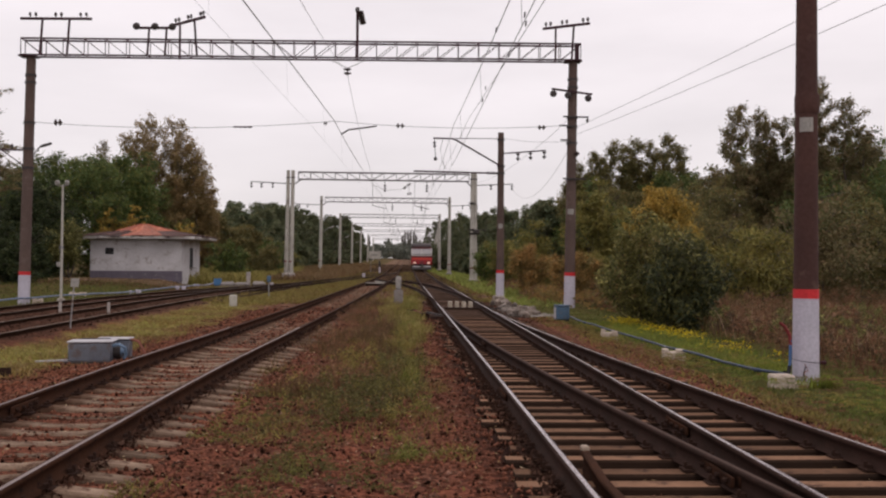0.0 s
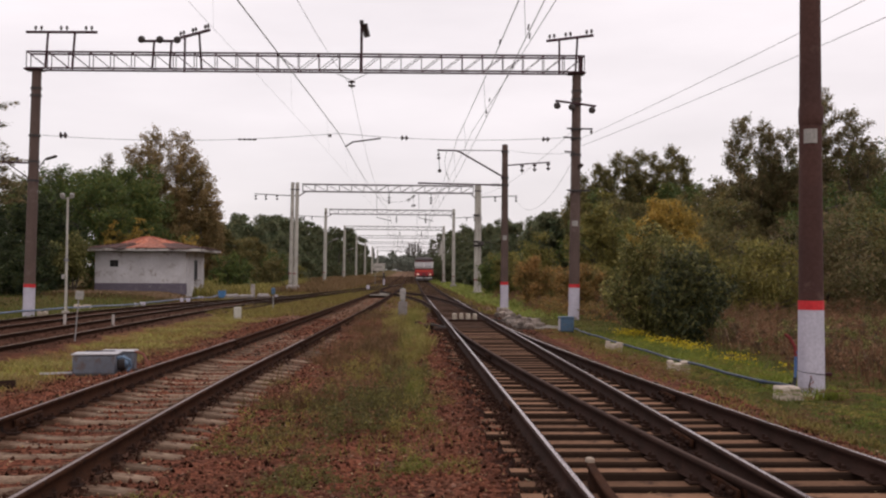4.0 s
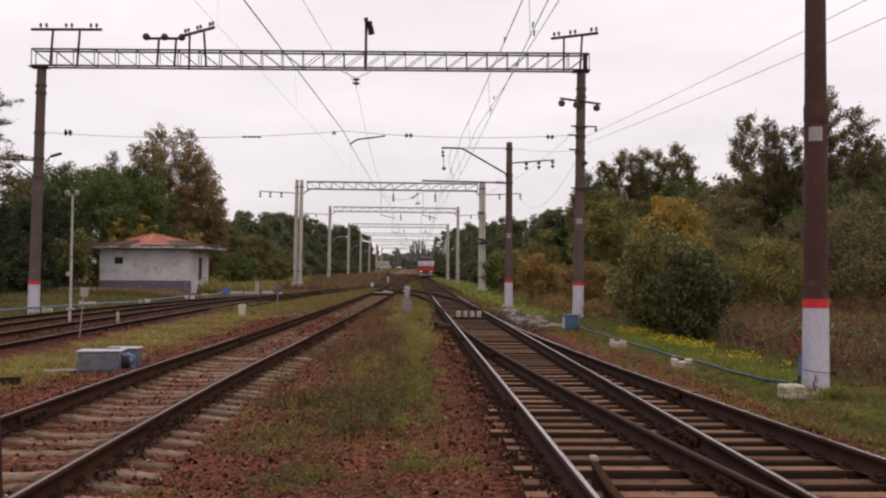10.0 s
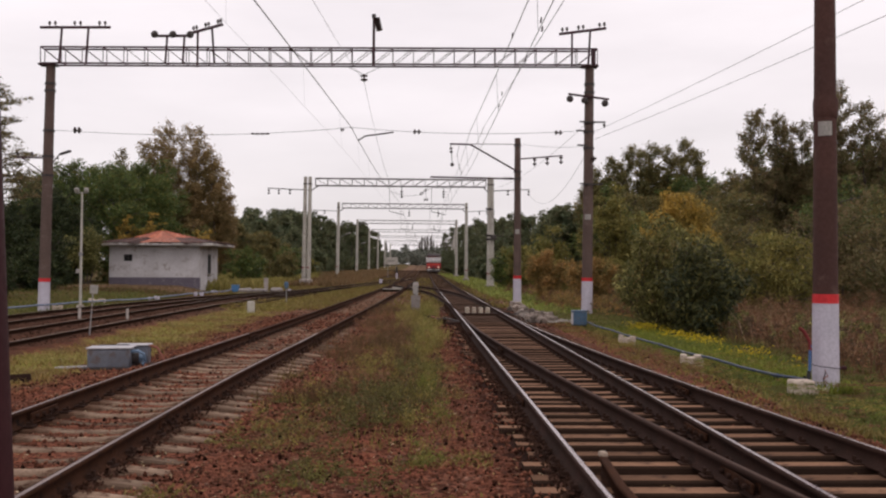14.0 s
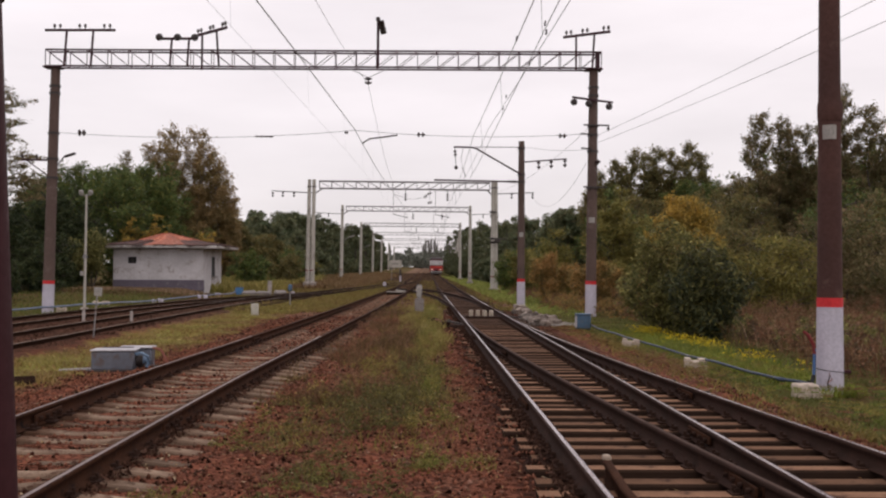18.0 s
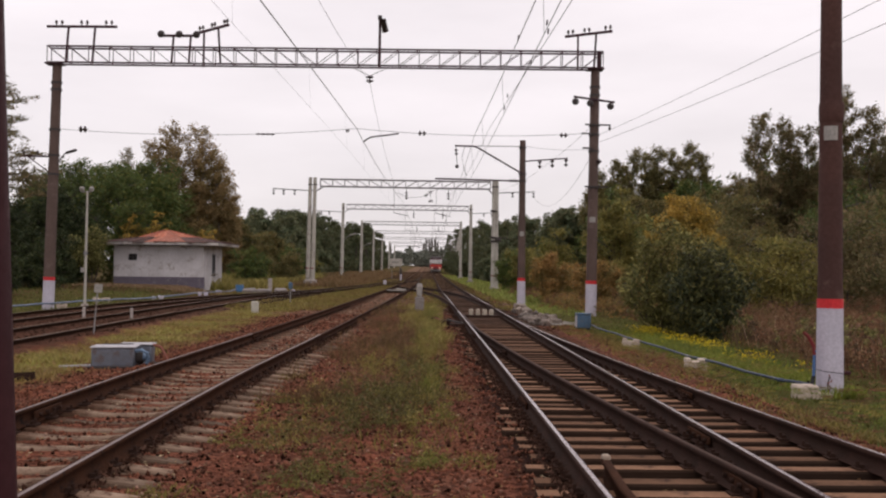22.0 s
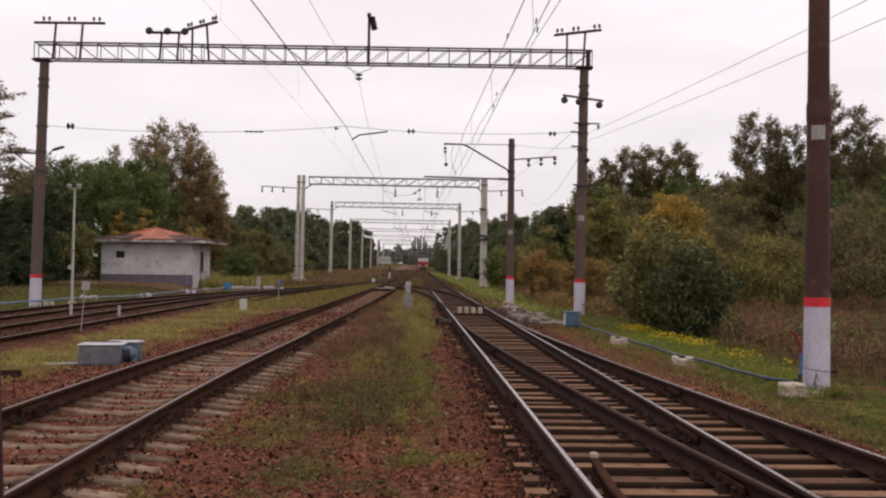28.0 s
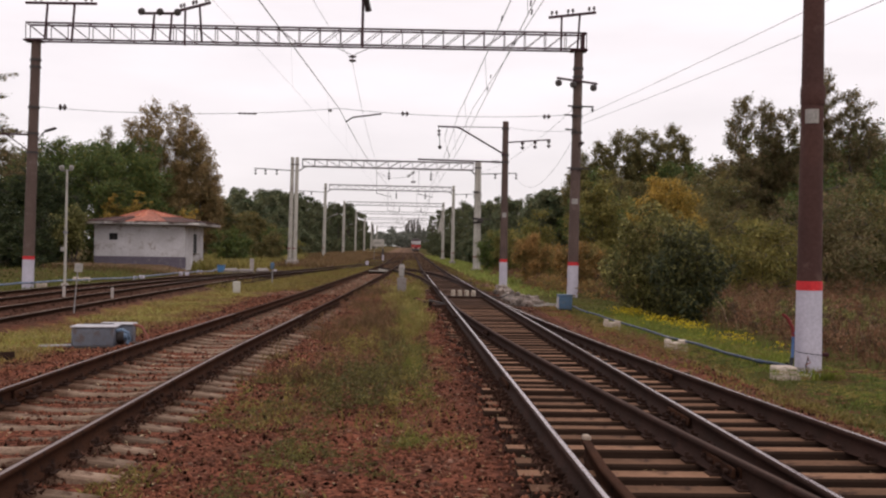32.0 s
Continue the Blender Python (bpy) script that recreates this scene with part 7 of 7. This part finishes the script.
blue_pipe("blue cable pipe on concrete blocks along the verge", [(5.3, 31.5), (5.22, 29.6), (5.3, 25.7), (5.5, 22.6), (5.7, 19.2), (5.95, 16.4), (6.2, 15.85)], 0.026, 0.2, "pipe_grey")
blue_pipe("long blue cable pipe behind the siding", [(-16.6, 32.0), (-16.0, 38.8), (-15.3, 45.4), (-14.1, 55.8), (-12.95, 66.0), (-12.55, 67.3)], 0.038, 0.28, "pipe_pale", 0.13)
rb = random.Random(8)
b = box(B(), (0, 0, 0.04), (0.34, 0.3, 0.36), bevel=0.025)
box(b, (0.28, 0.02, -0.01), (0.26, 0.26, 0.2), bevel=0.02)
t = tagged(part("concrete_block", b, M["limed"], None), "pale concrete block where the cable pipe meets the pole", "concrete block", "pipe supports")
t.matrix_world = pose(6.06, 15.66, ground_z(6.06, 15.66), 0, 0, 3)
for x, y, w2, d2 in ((5.13, 24.4, 0.42, 0.22), (5.5, 19.9, 0.44, 0.24), (-15.55, 43.3, 0.4, 0.24), (-16.2, 50.6, 0.8, 0.3), (-14.5, 54.2, 0.2, 0.2), (-14.18, 54.3, 0.26, 0.2), (-13.45, 60.4, 0.18, 0.2), (-13.1, 60.5, 0.24, 0.2), (-13.3, 65.2, 0.36, 0.26)):
    b = B()
    box(b, (0, 0, 0.05), (w2, d2, 0.24), bevel=0.02)
    box(b, (-w2 * 0.36, 0, 0.19), (w2 * 0.26, d2 * 0.94, 0.08), bevel=0.012)
    box(b, (w2 * 0.3, 0, 0.18), (w2 * 0.38, d2 * 0.94, 0.06), bevel=0.012)
    t = tagged(part("concrete_block", b, M["white" if x < 0 and y > 54 else "limed"], None), "weathered pale notched concrete block under the cable pipe", "concrete block", "pipe supports")
    t.matrix_world = pose(x, y, ground_z(x, y), rb.uniform(-3, 3), rb.uniform(-3, 3), rb.uniform(-12, 12))

t = thing("switch_lever_gear", "dark oily switch throwing gear lying beside the rail", "switch gear", (0.72, 31.6, ground_z(0.72, 31.6)), 10)
part("gear_box", box(B(), (0, 0, 0.1), (0.3, 0.36, 0.24), bevel=0.03), M["oily"], t)
part("gear_cover", box(B(), (0.26, -0.7, 0.06), (0.34, 0.5, 0.18), (0, 0, 14), 0.03), M["oily"], t)
part("crank_arm", bar(B(), (0.05, -0.1, 0.24), (0.4, -0.8, 0.16), 0.06, 0.05), M["iron"], t)
part("counterweight", lathe(B(), [(0.06, 0), (0.15, 0.03), (0.15, 0.1), (0.06, 0.13)], 14, pose(-0.15, 1.0, 0.12, 80)), M["oily"], t)
part("lever", rod(B(), (-0.05, 0.2, 0.2), (-0.15, 1.05, 0.24), 0.025), M["rust"], t)
part("throw_rod", bar(B(), (0.1, 0.1, 0.06), (1.0, 0.3, 0.06), 0.05, 0.04), M["fixing"], t)
part("bed_plate", box(B(), (0.05, 0.4, 0.0), (0.4, 1.4, 0.04), bevel=0.01), M["timber_dark"], t)

# switch rods and their pale blocks between the rails
t = thing("switch_drive", "dark switch rods with pale painted blocks between the rails", "switch gear")
part("drive_rod", bar(B(), (1.2, 37.3, 0.06), (4.4, 36.6, 0.06), 0.07, 0.05), M["iron"], t)
part("stretcher", bar(B(), (1.36, 36.2, 0.08), (2.94, 36.2, 0.08), 0.06, 0.05), M["fixing"], t)
part("cover", box(B(), (2.15, 36.9, 0.05), (1.3, 0.7, 0.1), bevel=0.02), M["fixing"], t)
for k in range(4):
    part("pale_block", box(B(), (1.8 + 0.25 * k, 36.75, 0.16), (0.15, 0.2, 0.32), (0, 0, rb.uniform(-8, 8)), 0.03), M["block"], t)


def rubble(label, spots, mat, group, name="concrete_slab", tilt=4):
    for k, (x, y, sx, sy, sz, turn) in enumerate(spots):
        b = B()
        box(b, (0, 0, sz / 2 - 0.03), (sx, sy, sz), bevel=min(0.05, sz * 0.2))
        for v in b.verts:
            v.co += Vector([rb.uniform(-0.1, 0.1) * min(0.6, sx, sy) for _ in range(3)])
        o = tagged(part(name, b, M[mat], None, smooth=False), label, "slab", group)
        o.matrix_world = pose(x, y, ground_z(x, y) + 0.01, rb.uniform(-1, 1) * tilt, rb.uniform(-1, 1) * tilt, turn)


rubble("broken grey concrete slab lying beside the switch", [(4.3, 33.2, 0.5, 0.42, 0.26, 8), (3.95, 34.3, 0.5, 0.4, 0.24, -12), (4.45, 34.9, 0.6, 0.4, 0.28, 50), (3.8, 35.6, 0.5, 0.35, 0.18, 30), (4.2, 36.3, 0.4, 0.3, 0.2, 75), (4.4, 37.4, 0.7, 0.4, 0.2, 15),
                                                              (3.95, 38.2, 0.4, 0.35, 0.16, -35), (4.25, 39.4, 0.5, 0.35, 0.18, -20), (4.3, 41.5, 0.45, 0.4, 0.22, 40), (4.45, 43.6, 0.5, 0.3, 0.2, 5), (4.5, 46.0, 0.5, 0.4, 0.24, 10), (3.7, 33.0, 0.35, 0.3, 0.15, 20)], "rubble", "slabs beside the switch", tilt=11)
rubble("small broken piece in the heap beside the switch", [(3.75 + 0.9 * rb.random(), 33.0 + 9.0 * rb.random() ** 1.5, rb.uniform(0.16, 0.4), rb.uniform(0.14, 0.3), rb.uniform(0.1, 0.38), rb.uniform(0, 180)) for _ in range(26)], "rubble", "slabs beside the switch", "rubble_piece", 22)
rubble("pale timber offcut lying beside the switch", [(4.85, 33.7, 1.1, 0.14, 0.07, 12), (4.9, 34.4, 1.2, 0.16, 0.07, -8), (4.75, 33.1, 1.0, 0.12, 0.06, 20), (4.6, 35.3, 1.1, 0.14, 0.07, 5)], "pale_wood", "timber offcuts", "timber_offcut")
rubble("flat pale crossing slab between the rails", [(-1.95, 74, 1.3, 5.0, 0.1, 0), (-1.5, 82, 1.2, 6.0, 0.1, 0), (-0.35, 76, 0.7, 3.5, 0.1, 4)], "pale_wood", "crossing slabs", "crossing_slab")
rubble("grey concrete trough lid beside the siding", [(-11.6, 67, 0.9, 0.8, 0.3, 5), (-10.6, 66.6, 1.0, 0.7, 0.3, -14), (-9.5, 67, 0.7, 0.7, 0.34, 18)], "foot_grey", "trough lids", "trough_lid")
rubble("short dark length of old rail on the ballast", [(-6.85, 16.6, 0.9, 0.16, 0.14, 12)], "fixing", "", "old_rail")


# dark red post close to the camera
p = thing("painted_post", "dark red painted steel post leaning a little beside the camera", "post")
POST_R, POST_D = 0.06, 2.2
part("tube", rod(B(), (-0.867, POST_D, -0.3), (-0.996, POST_D, 2.45), POST_R, seg=24), M["post_red"], p)
part("cap", rod(B(), (-0.9946, POST_D, 2.42), (-0.997, POST_D, 2.47), POST_R + 0.006, seg=24), M["post_red"], p)


def board_sign():
    t = thing("track_sign", "white rectangular board on two posts beside the far tracks", "sign", (-4.05, 150, ground_z(-4.05, 150)))
    part("board", box(B(), (0, 0, 2.6), (1.8, 0.06, 1.15), bevel=0.02), M["pole_grey"], t)
    part("sign_mark", box(B(), (-0.1, -0.04, 2.6), (1.1, 0.01, 0.25)), M["faint"], t)
    for s in (-1, 1):
        part("post", rod(B(), (s * 0.6, 0.05, -0.2), (s * 0.6, 0.05, 2.9), 0.04), M["steel_grey"], t)
    t = thing("low_signal", "low white striped signal post beside the far tracks", "signal", (-3.05, 138, ground_z(-3.05, 138)))
    part("post", rod(B(), (0, 0, -0.1), (0, 0, 0.9), 0.13), M["white"], t)
    part("head", box(B(), (0, 0, 1.3), (0.26, 0.22, 0.9), bevel=0.05), M["iron"], t)


board_sign()


# ---- the train that draws away ----
TRAIN = [(0.0, 153.0), (3.0, 168.0), (6.0, 184.0), (9.0, 199.0), (11.5, 210.0), (14.0, 221.0), (17.0, 236.0), (20.0, 254.0), (23.0, 272.0), (25.0, 290.0), (28.0, 315.0), (32.0, 350.0)]


def build_train():
    t = thing("electric_train", "red and pale grey electric commuter train driving away", "train", (main_x(160), 160, 0.2))
    W2 = 1.62
    part("lower_body", box(B(), (0, 12, 1.5), (2 * W2, 23.6, 1.1), bevel=0.1), M["train_red"], t)
    part("waist_band", box(B(), (0, 12, 2.2), (2 * W2 - 0.03, 23.56, 0.34)), M["train_maroon"], t, "dark red waist band")
    part("upper_body", box(B(), (0, 12, 2.95), (2 * W2 - 0.02, 23.5, 1.2), bevel=0.12), M["train_white"], t, "pale grey upper body")
    part("roof", box(B(), (0, 12, 3.85), (2 * W2 - 0.2, 23.3, 0.74), bevel=0.25), M["train_grey"], t, "dark grey rounded roof")
    part("roof_visor", box(B(), (0, 0.22, 3.5), (2 * W2 - 0.1, 0.3, 0.14), bevel=0.04), M["train_maroon"], t)
    for x, wd in ((-0.76, 1.25), (0.76, 1.25)):
        wn2 = part("cab_window", box(B(), (x, 0.22, 3.0), (wd, 0.08, 0.82), bevel=0.03), M["train_glass"], t, "greyish cab window, coloured pale as reflected sky")
        part("window_frame", box(B(), (x, 0.2, 2.57), (wd + 0.06, 0.07, 0.05)), M["train_grey"], wn2)
    for s in (-1, 1):
        part("buffer_light", lathe(B(), [(0.15, 0), (0.16, 0.05), (0.13, 0.09)], 12, pose(s * 1.08, 0.16, 1.22, 90)), M["train_lamp"], t, "whitish lamp glass")
        part("lamp_panel", box(B(), (s * 1.05, 0.17, 1.2), (0.48, 0.07, 0.22), bevel=0.03), M["train_white"], t)
    part("number_band", box(B(), (0, 0.18, 1.86), (2.9, 0.05, 0.3)), M["train_orange"], t)
    part("white_line", box(B(), (0, 0.17, 2.34), (3.1, 0.05, 0.09)), M["train_white"], t, "thin white line under the cab windows")
    part("plough_line", box(B(), (0, 0.15, 0.66), (2.7, 0.05, 0.1)), M["train_white"], t, "thin white line on the plough")
    part("gangway_door", box(B(), (0, 0.16, 1.2), (0.62, 0.06, 0.5), bevel=0.03), M["train_maroon"], t)
    part("coupler", box(B(), (0, 0.0, 0.85), (0.5, 0.5, 0.34), bevel=0.05), M["iron"], t)
    part("plough", box(B(), (0, 0.3, 0.5), (2.9, 0.25, 0.6), bevel=0.08), M["plough_grey"], t, "grey snow plough")
    for y in (3.2, 5.6, 18.4, 20.8):
        b = B()
        for s in (-1, 1):
            rod(b, (s * 0.72, y, 0.5), (s * 0.86, y, 0.5), 0.5, seg=18)
        rod(b, (-0.9, y, 0.5), (0.9, y, 0.5), 0.09)
        part("wheelset", b, M["iron"], t)
    for y in (4.4, 19.6):
        part("bogie", box(B(), (0, y, 0.62), (2.4, 3.4, 0.3), bevel=0.06), M["iron"], t)
    # the next cars
    for k in range(1, 4):
        part("car_body", box(B(), (0, 12 + 24.4 * k, 1.62), (2 * W2, 23.6, 1.2), bevel=0.1), M["train_red"], t)
        part("car_upper_body", box(B(), (0, 12 + 24.4 * k, 2.9), (2 * W2 - 0.02, 23.5, 1.36), bevel=0.1), M["train_white"], t)
        part("car_roof", box(B(), (0, 12 + 24.4 * k, 3.8), (2 * W2 - 0.16, 23.3, 0.5), bevel=0.2), M["train_grey"], t)
        for d in (4, 20):
            part("car_bogie", box(B(), (0, d + 24.4 * k, 0.55), (2.4, 3.4, 0.5), bevel=0.06), M["iron"], t)
    # pantograph
    p = B()
    for s in (-1, 1):
        rod(p, (s * 0.6, 30.5, 4.1), (s * 0.75, 31.6, 5.0), 0.03)
        rod(p, (s * 0.75, 31.6, 5.0), (s * 0.55, 30.6, 5.75), 0.025)
    rod(p, (-0.9, 30.6, 5.78), (0.9, 30.6, 5.78), 0.035)
    part("pantograph", p, M["iron"], t)
    return t


train = build_train()


# ---- what moves ----
def motions():
    walk(train, [(t, pose(main_x(y) + 0.42 - 0.0017 * (y - 153), y, 0.2 + rise(y + 12), 0, 0, -0.55)) for t, y in TRAIN])


motions()
